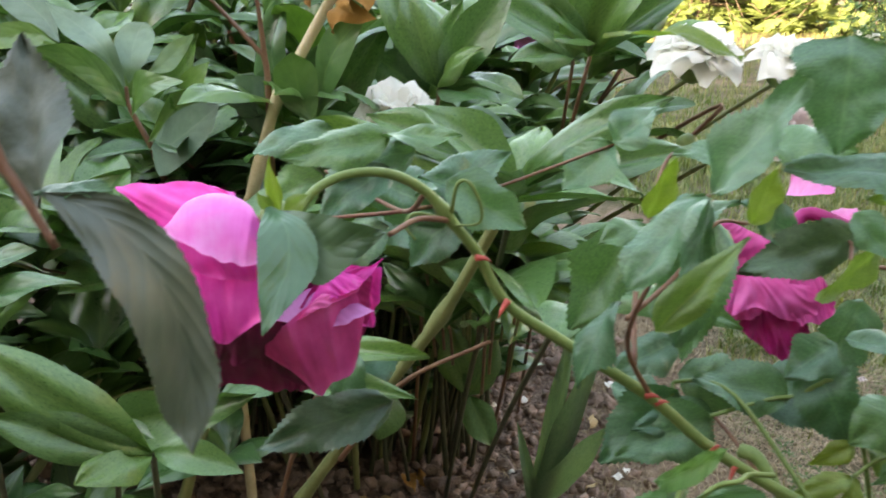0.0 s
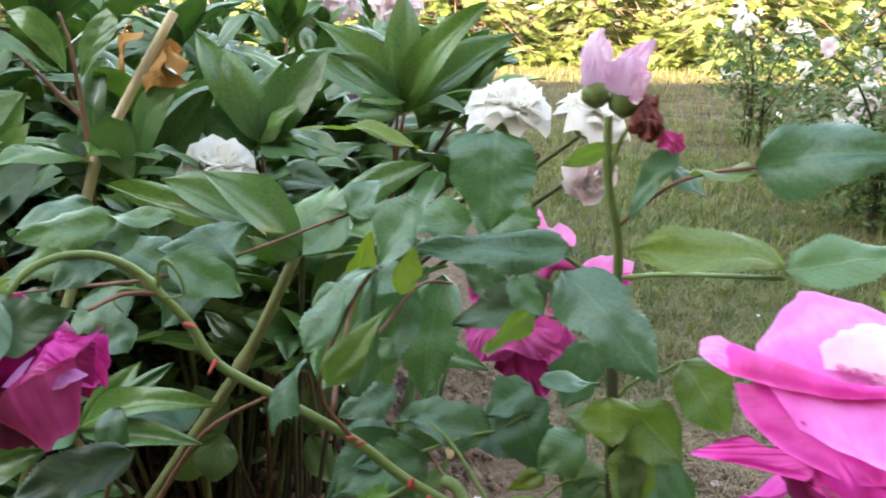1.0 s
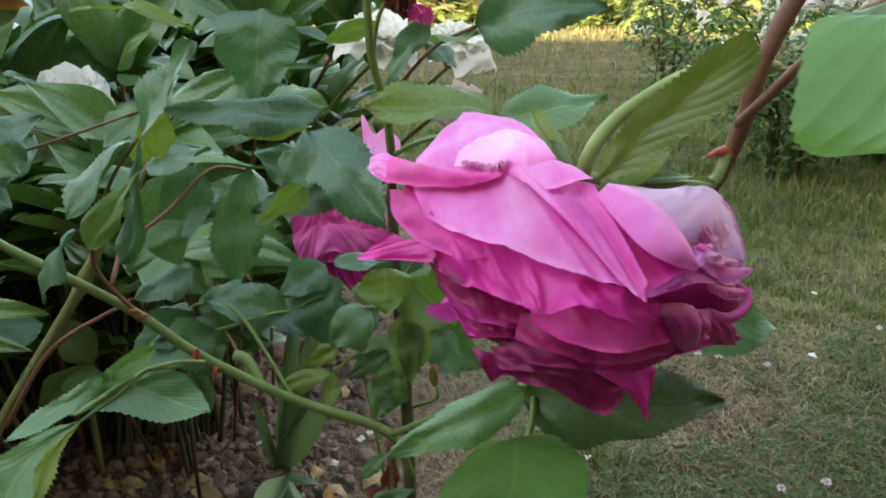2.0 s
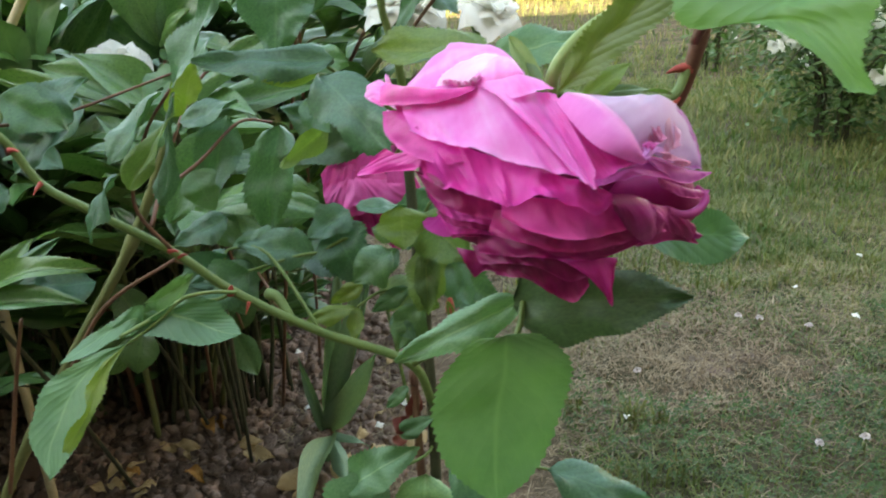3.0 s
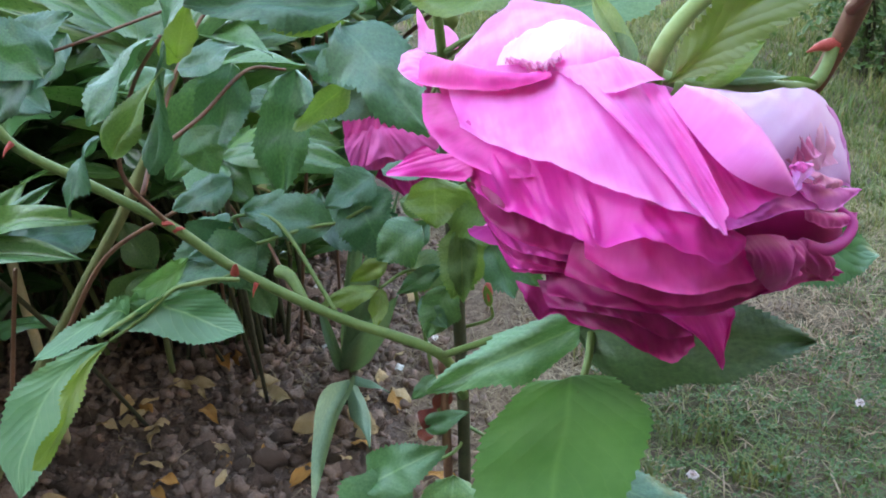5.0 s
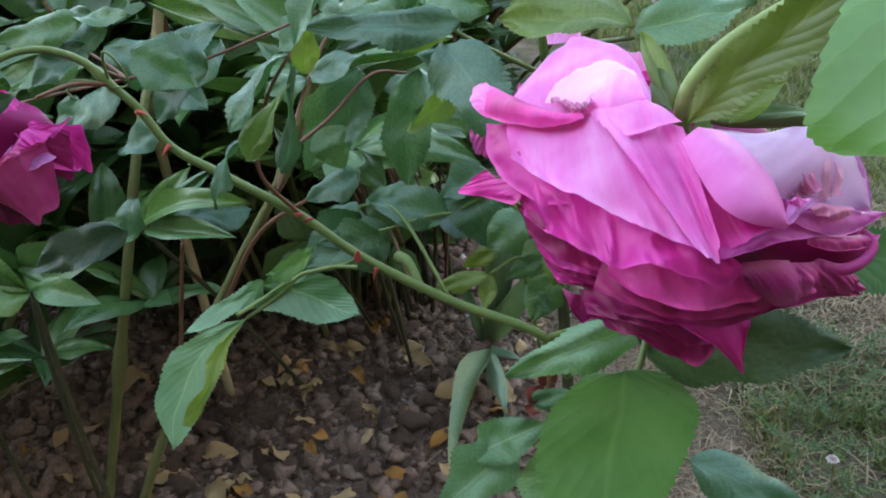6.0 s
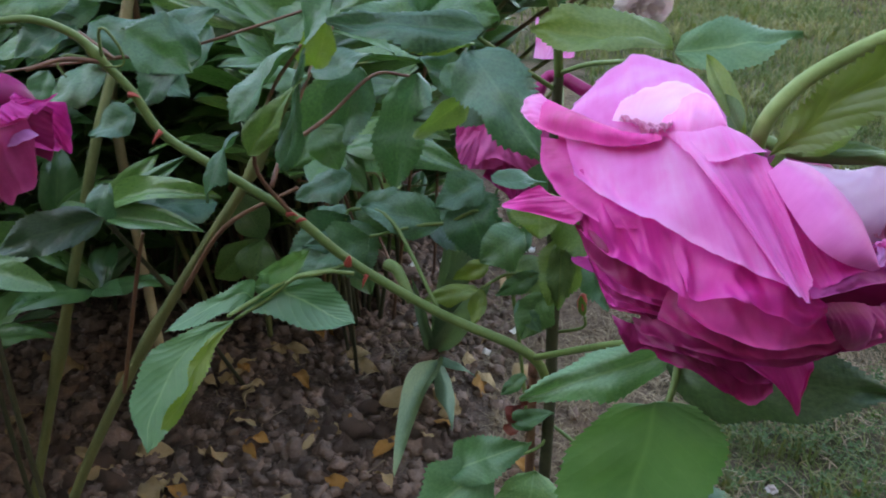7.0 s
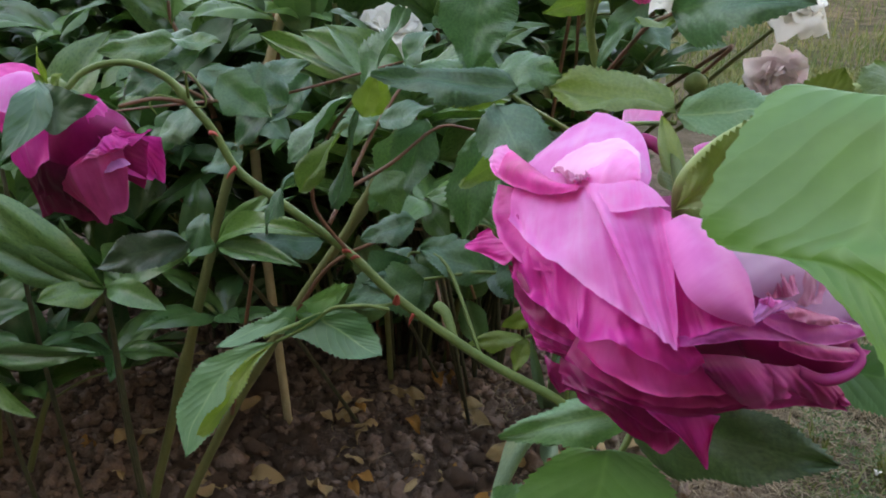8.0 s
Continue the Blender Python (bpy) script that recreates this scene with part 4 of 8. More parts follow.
stem(rose_bush, [(0.0344, 0.3120, 0.5901), (0.0248, 0.3060, 0.5934), (0.0220, 0.3030, 0.5901), (0.0250, 0.3030, 0.5855)], 0.0007, 0.0004, CANE, "stipule")

# leaves along the arching cane
leaf(rose_bush, (0.0125, 0.3450, 0.6103), (-0.0245, 0.3350, 0.6041), 0.0212, (0.1, -0.8, 0.8))
leaf(rose_bush, (0.0095, 0.3450, 0.6113), (0.0383, 0.3400, 0.6127), 0.0142, (0, -0.6, 1))
leaf(rose_bush, (0.0211, 0.3500, 0.6055), (-0.0144, 0.3450, 0.5923), 0.0206, (0, -0.7, 0.7))
leaf(rose_bush, (0.0124, 0.3450, 0.5991), (-0.0119, 0.3300, 0.5827), 0.0193, HALF)
leaf(rose_bush, (0.0327, 0.3450, 0.5954), (0.0618, 0.3400, 0.5796), 0.0231, (0, -0.9, 0.6))
leaf(rose_bush, (0.1188, 0.3100, 0.6006), (0.1405, 0.3000, 0.6385), 0.0244, (-0.85, -0.5, 0.25))
leaf(rose_bush, (0.1154, 0.3050, 0.6017), (0.0917, 0.2950, 0.5721), 0.026, (-0.85, -0.5, 0.25))
leaf(rose_bush, (0.1176, 0.3100, 0.5996), (0.1100, 0.3000, 0.5524), 0.021, (-0.85, -0.5, 0.25), thin=True)
leaf(rose_bush, (0.0917, 0.3050, 0.5655), (0.0779, 0.2970, 0.5382), 0.02, (-0.85, -0.5, 0.25))
leaf(rose_bush, (0.2043, 0.4000, 0.5626), (0.1521, 0.3900, 0.5487), 0.026, (-0.1, -0.9, 0.4), ROSE_LEAF_SHADED)
leaf(rose_bush, (0.1602, 0.3800, 0.5001), (0.2057, 0.3700, 0.4965), 0.03, (0, -0.8, 0.6))
leaf(rose_bush, (0.1268, 0.3700, 0.5115), (0.1574, 0.3600, 0.5073), 0.026, (0, -0.8, 0.6))
leaf(rose_bush, (0.1252, 0.3600, 0.5087), (0.0945, 0.3500, 0.4803), 0.03, (-0.2, -0.9, 0.4))
leaf(rose_bush, (0.1231, 0.3600, 0.5061), (0.1324, 0.3500, 0.4793), 0.03, (0.2, -0.9, 0.4))
leaf(rose_bush, (0.1788, 0.4100, 0.5586), (0.1528, 0.4000, 0.5757), 0.024, (0, -0.8, 0.6))
leaf(rose_bush, (0.2341, 0.4600, 0.5130), (0.2204, 0.4500, 0.4758), 0.036, (0.2, -1, 0.2))
stem(rose_bush, [(0.2184, 0.3450, 0.5675), (0.1965, 0.3800, 0.5561), (0.1987, 0.4000, 0.5608), (0.1788, 0.4100, 0.5586)], 0.001, 0.0007, CANE_RED, "leaf_stalk")
stem(rose_bush, [(0.172, 0.325, 0.478), (0.1460, 0.3550, 0.5094), (0.1260, 0.3650, 0.5100), (0.1231, 0.3600, 0.5061)], 0.001, 0.0008, CANE, "leaf_stalk")
stem(rose_bush, [(0.1073, 0.3230, 0.5230), (0.0953, 0.3100, 0.5507), (0.1049, 0.3050, 0.5821), (0.1170, 0.3080, 0.6010)], 0.001, 0.0007, CANE_RED, "leaf_stalk")
leaf(rose_bush, (0.1260, 0.2900, 0.5965), (0.1312, 0.2900, 0.6143), 0.011, (0.3, -0.9, 0.4), ROSE_LEAF_PALE, thin=True)
leaf(rose_bush, (0.0993, 0.2860, 0.5632), (0.1235, 0.2820, 0.5949), 0.013, (-0.6, -0.8, 0.3), ROSE_LEAF_PALE, thin=True)
broad_leaf(rose_bush, ((0.1213, 0.2720, 0.5204), (0.1312, 0.2720, 0.5185), (0.1379, 0.2720, 0.5106), (0.1430, 0.2660, 0.5045)), ((0.1213, 0.2720, 0.5204), (0.1058, 0.2680, 0.5127), (0.0991, 0.2680, 0.5068), (0.1103, 0.2660, 0.5056), (0.1242, 0.2640, 0.5018), (0.1332, 0.2640, 0.5026), (0.1430, 0.2660, 0.5045)), ROSE_LEAF_SOFT, "ragged toothed rose leaf with a torn side")
broad_leaf(rose_bush, ((0.1026, 0.2700, 0.5081), (0.1027, 0.2700, 0.5185), (0.0912, 0.2700, 0.5122), (0.0782, 0.2700, 0.5045), (0.0691, 0.2620, 0.4975)), ((0.1026, 0.2700, 0.5081), (0.0979, 0.2660, 0.5073), (0.0921, 0.2640, 0.5068), (0.0830, 0.2620, 0.5019), (0.0691, 0.2620, 0.4975)), ROSE_LEAF_SOFT, "narrow ragged rose leaflet")
broad_leaf(rose_bush, ((0.1237, 0.2800, 0.5278), (0.1149, 0.2800, 0.5249), (0.1015, 0.2800, 0.5153)), ((0.1237, 0.2800, 0.5278), (0.1177, 0.2800, 0.5176), (0.1077, 0.2800, 0.5117), (0.1015, 0.2800, 0.5153)), ROSE_LEAF_SOFT, "small toothed rose leaflet")
broad_leaf(rose_bush, ((0.0974, 0.2620, 0.5051), (0.0841, 0.2620, 0.5015), (0.0712, 0.2580, 0.4957), (0.0639, 0.2540, 0.4900), (0.0609, 0.2480, 0.4808), (0.0606, 0.2420, 0.4728), (0.0689, 0.2340, 0.4610)), ((0.0974, 0.2620, 0.5051), (0.0904, 0.2580, 0.4969), (0.0865, 0.2520, 0.4873), (0.0824, 0.2460, 0.4790), (0.0759, 0.2400, 0.4686), (0.0689, 0.2340, 0.4610)), ROSE_LEAF_SOFT, "hanging toothed rose leaf with a yellowed torn edge")
broad_leaf(rose_bush, ((0.0980, 0.2590, 0.5061), (0.0894, 0.2530, 0.5005), (0.0837, 0.2470, 0.4923), (0.0842, 0.2410, 0.4868), (0.0781, 0.2350, 0.4805), (0.0762, 0.2310, 0.4748)), ((0.0982, 0.2590, 0.5061), (0.0928, 0.2530, 0.4999), (0.0893, 0.2470, 0.4905), (0.0850, 0.2410, 0.4823), (0.0794, 0.2350, 0.4738), (0.0762, 0.2310, 0.4748)), ROSE_LEAF_PALE, "yellow green folded edge of a torn leaf")
stem(rose_bush, [(0.1397, 0.2840, 0.5166), (0.1309, 0.2800, 0.5189), (0.1252, 0.2720, 0.5212), (0.1185, 0.2720, 0.5191), (0.1088, 0.2700, 0.5108), (0.0961, 0.2660, 0.5030)], 0.0009, 0.0007, CANE, "leaf_stalk")
leaf(rose_bush, (0.1137, 0.2900, 0.5094), (0.1010, 0.2750, 0.5129), 0.0129, (0, -0.8, 0.6))
leaf(rose_bush, (0.1321, 0.3600, 0.4966), (0.1056, 0.3450, 0.4982), 0.0161, HALF)
leaf(rose_bush, (0.1350, 0.3700, 0.4972), (0.1094, 0.3600, 0.4973), 0.0129, UP)
leaf(rose_bush, (0.1380, 0.3700, 0.5001), (0.1717, 0.3700, 0.5036), 0.0142, (0, -0.6, 0.9))
leaf(rose_bush, (0.1379, 0.3600, 0.4921), (0.1051, 0.3500, 0.4897), 0.0142, HALF)
stem(rose_bush, [(0.1545, 0.3250, 0.4859), (0.1438, 0.3500, 0.4957), (0.1353, 0.3700, 0.5002)], 0.0009, 0.0007, CANE_RED, "leaf_stalk")
stem(rose_bush, [(0.1588, 0.3260, 0.4826), (0.1516, 0.3350, 0.4930), (0.1460, 0.3400, 0.4939)], 0.0022, 0.003, CANE, "leaf_sheath")

# leaves on the side shoots above the bend of the arching cane
stem(rose_bush, [(0.0280, 0.3110, 0.5993), (0.0148, 0.3700, 0.5769), (-0.0087, 0.3950, 0.5808), (-0.0213, 0.4000, 0.5860)], 0.001, 0.0007, CANE_RED, "leaf_stalk")
stem(rose_bush, [(0.0148, 0.3700, 0.5769), (0.0406, 0.3950, 0.5774), (0.1018, 0.4200, 0.5957)], 0.0009, 0.0007, CANE_RED, "leaf_stalk")
stem(rose_bush, [(0.0148, 0.3700, 0.5769), (-0.0376, 0.4000, 0.5633), (-0.0811, 0.4200, 0.5521)], 0.0009, 0.0007, CANE_RED, "leaf_stalk")
leaf(rose_bush, (0.0182, 0.3850, 0.5797), (0.0568, 0.4000, 0.5952), 0.03, (0, -0.5, 1))
leaf(rose_bush, (0.0082, 0.3750, 0.5694), (-0.0220, 0.3700, 0.5510), 0.026, (0, -0.6, 0.9))
leaf(rose_bush, (0.0438, 0.3950, 0.5762), (0.0147, 0.3900, 0.5451), 0.03, (-0.2, -0.7, 0.8))
leaf(rose_bush, (-0.0811, 0.4200, 0.5521), (-0.1167, 0.4100, 0.5337), 0.03, (0, -0.6, 0.9))
leaf(rose_bush, (0.1018, 0.4200, 0.5957), (0.0796, 0.4100, 0.5765), 0.026, (0, -0.6, 0.9))
leaf(rose_bush, (0.1018, 0.4200, 0.5963), (0.1204, 0.4200, 0.6124), 0.026, (0, -0.5, 1))

# bluish leaves on the stalk that rises from the arching cane
stem(rose_bush, [(0.0996, 0.3180, 0.5381), (0.1021, 0.3400, 0.5545), (0.1086, 0.3600, 0.5769), (0.1187, 0.3850, 0.5972), (0.1351, 0.3900, 0.6018)], 0.0011, 0.0007, CANE_RED, "leaf_stalk")
stem(rose_bush, [(0.0985, 0.3350, 0.5478), (0.1180, 0.3500, 0.5598), (0.1354, 0.3700, 0.5745), (0.1510, 0.3800, 0.5723)], 0.001, 0.0007, CANE_RED, "leaf_stalk")
leaf(rose_bush, (0.1087, 0.3600, 0.5782), (0.1391, 0.3500, 0.5882), 0.02, (0, -0.6, 0.9))
leaf(rose_bush, (0.1077, 0.3600, 0.5755), (0.0892, 0.3500, 0.5717), 0.018, (0, -0.7, 0.8))
leaf(rose_bush, (0.1298, 0.3700, 0.5783), (0.1185, 0.3600, 0.5363), 0.026, (-0.1, -0.9, 0.6))
leaf(rose_bush, (0.1127, 0.3550, 0.5546), (0.1226, 0.3500, 0.5352), 0.02, (0, -0.8, 0.6))
leaf(rose_bush, (0.1248, 0.3700, 0.5257), (0.0995, 0.3600, 0.5152), 0.022, (0, -0.6, 0.9))
leaf(rose_bush, (0.1603, 0.3900, 0.6000), (0.1191, 0.3800, 0.6000), 0.024, (0, -0.6, 0.9))
leaf(rose_bush, (0.1590, 0.3900, 0.6014), (0.1914, 0.3850, 0.6002), 0.026, (0, -0.75, 0.8))
leaf(rose_bush, (0.0527, 0.3800, 0.5769), (0.0202, 0.3700, 0.5907), 0.028, (0, -0.7, 0.8))
leaf(rose_bush, (0.1071, 0.3550, 0.5805), (0.1146, 0.3500, 0.6045), 0.012, (0.4, -0.9, 0.3), ROSE_LEAF_PALE)
leaf(rose_bush, (0.2130, 0.3280, 0.5389), (0.2137, 0.3200, 0.5200), 0.026, FRONT, ROSE_LEAF_PALE)
leaf(rose_bush, (0.2305, 0.3300, 0.5161), (0.2197, 0.3200, 0.4880), 0.026, FRONT, ROSE_LEAF_PALE)
leaf(rose_bush, (0.2200, 0.3350, 0.4861), (0.2092, 0.3300, 0.4642), 0.022, FRONT)
leaf(rose_bush, (0.2085, 0.3500, 0.5091), (0.1884, 0.3450, 0.4951), 0.026, HALF)

# leaves round the upright cane
leaf(rose_bush, (0.1642, 0.3350, 0.6485), (0.1607, 0.3250, 0.6110), 0.034, (-0.1, -1, 0.15), None, "large", label="bluish green round toothed rose leaf")
leaf(rose_bush, (0.1343, 0.3500, 0.6393), (0.0861, 0.3500, 0.6468), 0.0090, (0, -0.3, 1), ROSE_LEAF_PALE, thin=True)
leaf(rose_bush, (0.1874, 0.2930, 0.6124), (0.1312, 0.2850, 0.6141), 0.0219, (0, -0.55, 0.8), thin=True)
leaf(rose_bush, (0.1834, 0.3000, 0.6062), (0.1575, 0.2900, 0.6053), 0.0116, (0, -0.8, -0.4), ROSE_LEAF_PALE, thin=True)
leaf(rose_bush, (0.1818, 0.2800, 0.6082), (0.2083, 0.2500, 0.5802), 0.0278, (0.2, -1, 0.15))
leaf(rose_bush, (0.1499, 0.4300, 0.5613), (0.1392, 0.4200, 0.4944), 0.034, (-0.3, -0.9, 0.4))
leaf(rose_bush, (0.1712, 0.3300, 0.5906), (0.1828, 0.3200, 0.5772), 0.0142, (0, -1, 0.3))
leaf(rose_bush, (0.1820, 0.3300, 0.5792), (0.1595, 0.3200, 0.5620), 0.0129, (0, -0.9, -0.3), ROSE_LEAF_PALE)
leaf(rose_bush, (0.2459, 0.2500, 0.6190), (0.2030, 0.2700, 0.6175), 0.0240, (0, -0.7, 0.8), ROSE_LEAF_PALE, thin=True)
leaf(rose_bush, (0.2466, 0.2500, 0.6170), (0.2827, 0.2450, 0.6244), 0.0220, (0, -0.7, 0.8), ROSE_LEAF_SOFT)
leaf(rose_bush, (0.2417, 0.2700, 0.6462), (0.2821, 0.2500, 0.6542), 0.0290, (0, -0.9, 0.6), label="blue green toothed rose leaf")
leaf(rose_bush, (0.2315, 0.3000, 0.6376), (0.2426, 0.2700, 0.6437), 0.0090, (0, -0.6, 0.9), ROSE_LEAF_PALE)
leaf(rose_bush, (0.2307, 0.3200, 0.6460), (0.2140, 0.3150, 0.6184), 0.0116, (-0.5, -0.9, 0.3), thin=True)
leaf(rose_bush, (0.2307, 0.3250, 0.6375), (0.2406, 0.3100, 0.6273), 0.0129, (0.4, -0.9, 0.4))
leaf(rose_bush, (0.2124, 0.3350, 0.6433), (0.1889, 0.3300, 0.6361), 0.0116, (0, -0.8, -0.3), ROSE_LEAF_PALE)
stem(rose_bush, [(0.2144, 0.3340, 0.6106), (0.2255, 0.3200, 0.6270), (0.2326, 0.3000, 0.6376), (0.2421, 0.2700, 0.6462)], 0.0009, 0.0007, CANE_RED, "leaf_stalk")
stem(rose_bush, [(0.2187, 0.3400, 0.5869), (0.2272, 0.3000, 0.6005), (0.2463, 0.2500, 0.6142)], 0.0011, 0.0008, CANE, "leaf_stalk")
stem(rose_bush, [(0.2170, 0.3450, 0.5780), (0.1921, 0.3000, 0.6034), (0.1831, 0.2940, 0.6105)], 0.0011, 0.0008, CANE, "leaf_stalk")

# small leaves low on the bush
leaf(rose_bush, (0.1989, 0.3400, 0.5253), (0.2258, 0.3300, 0.5199), 0.0142, HALF, ROSE_LEAF_PALE)
leaf(rose_bush, (0.2238, 0.3300, 0.5159), (0.2243, 0.3200, 0.4858), 0.0142, FRONT, ROSE_LEAF_PALE)
leaf(rose_bush, (0.2355, 0.3200, 0.5130), (0.2446, 0.3100, 0.4922), 0.0142, FRONT)
leaf(rose_bush, (0.2123, 0.3600, 0.5068), (0.1956, 0.3500, 0.4942), 0.0116, FRONT)
leaf(rose_bush, (0.1929, 0.3500, 0.4920), (0.1759, 0.3500, 0.4832), 0.0103, FRONT, ROSE_LEAF_PALE)
leaf(rose_bush, (0.2163, 0.3450, 0.4912), (0.1965, 0.3400, 0.4809), 0.0116, FRONT)
leaf(rose_bush, (0.1886, 0.3400, 0.4835), (0.1635, 0.3300, 0.4812), 0.0090, HALF, ROSE_LEAF_PALE)
leaf(rose_bush, (0.1900, 0.3400, 0.4840), (0.1869, 0.3300, 0.4698), 0.0097, FRONT, ROSE_LEAF_PALE)
leaf(rose_bush, (0.2071, 0.3400, 0.4792), (0.2184, 0.3300, 0.4687), 0.0116, FRONT)
leaf(rose_bush, (0.2498, 0.2000, 0.5402), (0.2050, 0.2000, 0.5192), 0.0170, (-0.2, -0.8, 0.7), ROSE_LEAF_SOFT, label="toothed rose leaf below the bloom", thin=True)
broad_leaf(rose_bush, ((0.2414, 0.1750, 0.5369), (0.2293, 0.1730, 0.5375), (0.2186, 0.1690, 0.5265), (0.2151, 0.1650, 0.5132), (0.2212, 0.1590, 0.4991), (0.2340, 0.1550, 0.4898)), ((0.2414, 0.1750, 0.5369), (0.2506, 0.1730, 0.5387), (0.2594, 0.1690, 0.5297), (0.2564, 0.1650, 0.5168), (0.2471, 0.1590, 0.4997), (0.2340, 0.1550, 0.4898)), HEART_LEAF, "large broad pale green toothed rose leaf", 1.2)
# shade below the bloom is put into this leaf's colour
leaf(rose_bush, (0.2440, 0.1850, 0.5450), (0.2963, 0.1650, 0.5519), 0.0270, (0, -0.95, 0.3), ROSE_LEAF_SHADED, "large", label="dark shaded rose leaf under the bloom", thin=True)
broad_leaf(rose_bush, ((0.2915, 0.2000, 0.5592), (0.3014, 0.2000, 0.5674), (0.3155, 0.2000, 0.5686), (0.3281, 0.2000, 0.5581)), ((0.2899, 0.1950, 0.5609), (0.3018, 0.1950, 0.5537), (0.3161, 0.1950, 0.5516), (0.3259, 0.1950, 0.5598)), ROSE_LEAF, "blue green rose leaf behind the bloom")
leaf(rose_bush, (0.2795, 0.3000, 0.4081), (0.3339, 0.2900, 0.3818), 0.0142, (0, -0.6, 0.8))
leaf(rose_bush, (0.1797, 0.3300, 0.3844), (0.2162, 0.3200, 0.4137), 0.027, HALF, ROSE_LEAF_SOFT)
leaf(rose_bush, (0.1988, 0.3300, 0.3918), (0.1601, 0.3100, 0.3648), 0.034, HALF, ROSE_LEAF_SOFT)
leaf(rose_bush, (0.2202, 0.3200, 0.3975), (0.2146, 0.3000, 0.3647), 0.036, FRONT, ROSE_LEAF_SOFT)
leaf(rose_bush, (0.2074, 0.3400, 0.4098), (0.2278, 0.3300, 0.4245), 0.0077, HALF)
leaf(rose_bush, (0.2136, 0.3450, 0.4356), (0.2020, 0.3400, 0.4261), 0.0090, HALF)
leaf(rose_bush, (0.2369, 0.3000, 0.4298), (0.2404, 0.2800, 0.3887), 0.0155, (-0.3, -1, 0.2))
stem(rose_bush, [(0.2280, 0.3500, 0.4194), (0.2240, 0.3350, 0.4023), (0.2011, 0.3300, 0.3933)], 0.001, 0.0008, CANE, "leaf_stalk")
stem(rose_bush, [(0.2295, 0.3500, 0.4027), (0.2544, 0.3100, 0.4105), (0.2809, 0.3000, 0.4077)], 0.001, 0.0008, CANE, "leaf_stalk")
stem(rose_bush, [(0.2248, 0.3450, 0.4867), (0.2035, 0.3450, 0.4902), (0.1894, 0.3400, 0.4841)], 0.0009, 0.0007, CANE, "leaf_stalk")

leaf(rose_bush, (0.1694, 0.3600, 0.5070), (0.1305, 0.3600, 0.5140), 0.0247, HALF)
leaf(rose_bush, (0.1775, 0.3700, 0.5207), (0.1946, 0.3600, 0.4865), 0.0305, FRONT)
leaf(rose_bush, (0.2188, 0.3600, 0.5121), (0.2515, 0.3500, 0.5054), 0.0247, HALF, ROSE_LEAF_PALE)
leaf(rose_bush, (0.1362, 0.3500, 0.5028), (0.0989, 0.3400, 0.4889), 0.0258, HALF)
leaf(rose_bush, (0.2012, 0.3600, 0.4864), (0.2318, 0.3500, 0.4779), 0.0235, HALF, ROSE_LEAF_PALE)
leaf(rose_bush, (0.2437, 0.3300, 0.5535), (0.2620, 0.3200, 0.5259), 0.0282, FRONT, ROSE_LEAF_PALE)
leaf(rose_bush, (0.1878, 0.3700, 0.5263), (0.1660, 0.3600, 0.5155), 0.0212, HALF)
leaf(rose_bush, (0.2326, 0.3600, 0.4962), (0.2630, 0.3500, 0.4780), 0.0282, FRONT)
leaf(rose_bush, (0.2233, 0.3300, 0.5342), (0.2440, 0.3200, 0.5128), 0.0305, FRONT, ROSE_LEAF_PALE)
leaf(rose_bush, (0.1913, 0.3700, 0.5289), (0.2177, 0.3600, 0.5295), 0.0165, UP)
stem(rose_bush, [(0.228, 0.345, 0.33), (0.1989, 0.3650, 0.4969), (0.1689, 0.3600, 0.5070), (0.1362, 0.3500, 0.5028)], 0.0011, 0.0008, CANE, "leaf_stalk")
stem(rose_bush, [(0.228, 0.345, 0.4), (0.2235, 0.3600, 0.5135), (0.2437, 0.3300, 0.5530)], 0.0011, 0.0008, CANE, "leaf_stalk")

# leaves on the near stalk above the large bloom
broad_leaf(rose_bush, ((0.2725, 0.0660, 0.6560), (0.2622, 0.0780, 0.6597), (0.2560, 0.0750, 0.6551), (0.2519, 0.0676, 0.6456), (0.2547, 0.0652, 0.6416), (0.2626, 0.0591, 0.6428), (0.2699, 0.0520, 0.6385), (0.2729, 0.0470, 0.6336), (0.2737, 0.0447, 0.6335)), ((0.2725, 0.0660, 0.6560), (0.2798, 0.0620, 0.6611), (0.2854, 0.0550, 0.6594), (0.2873, 0.0500, 0.6505), (0.2788, 0.0487, 0.6480), (0.2763, 0.0490, 0.6426), (0.2748, 0.0475, 0.6377), (0.2765, 0.0460, 0.6332), (0.2737, 0.0447, 0.6335)), HEART_LEAF, "very large pale green toothed leaf hanging over the bloom", 0.55)
leaf(rose_bush, (0.2810, 0.0880, 0.6576), (0.2940, 0.0750, 0.6660), 0.0219, (0, -0.7, 0.8), thin=True)
leaf(rose_bush, (0.2790, 0.0900, 0.6575), (0.2739, 0.1000, 0.6597), 0.0129, (0, -0.6, 0.8), ROSE_LEAF_PALE)
broad_leaf(rose_bush, ((0.2490, 0.1460, 0.6189), (0.2526, 0.1440, 0.6299), (0.2596, 0.1400, 0.6395), (0.2685, 0.1360, 0.6490), (0.2749, 0.1300, 0.6543)), ((0.2490, 0.1460, 0.6189), (0.2571, 0.1400, 0.6237), (0.2636, 0.1360, 0.6311), (0.2725, 0.1320, 0.6389), (0.2771, 0.1300, 0.6480), (0.2749, 0.1300, 0.6543)), OLIVE_LEAF, "olive green rose leaf with a pale edge")
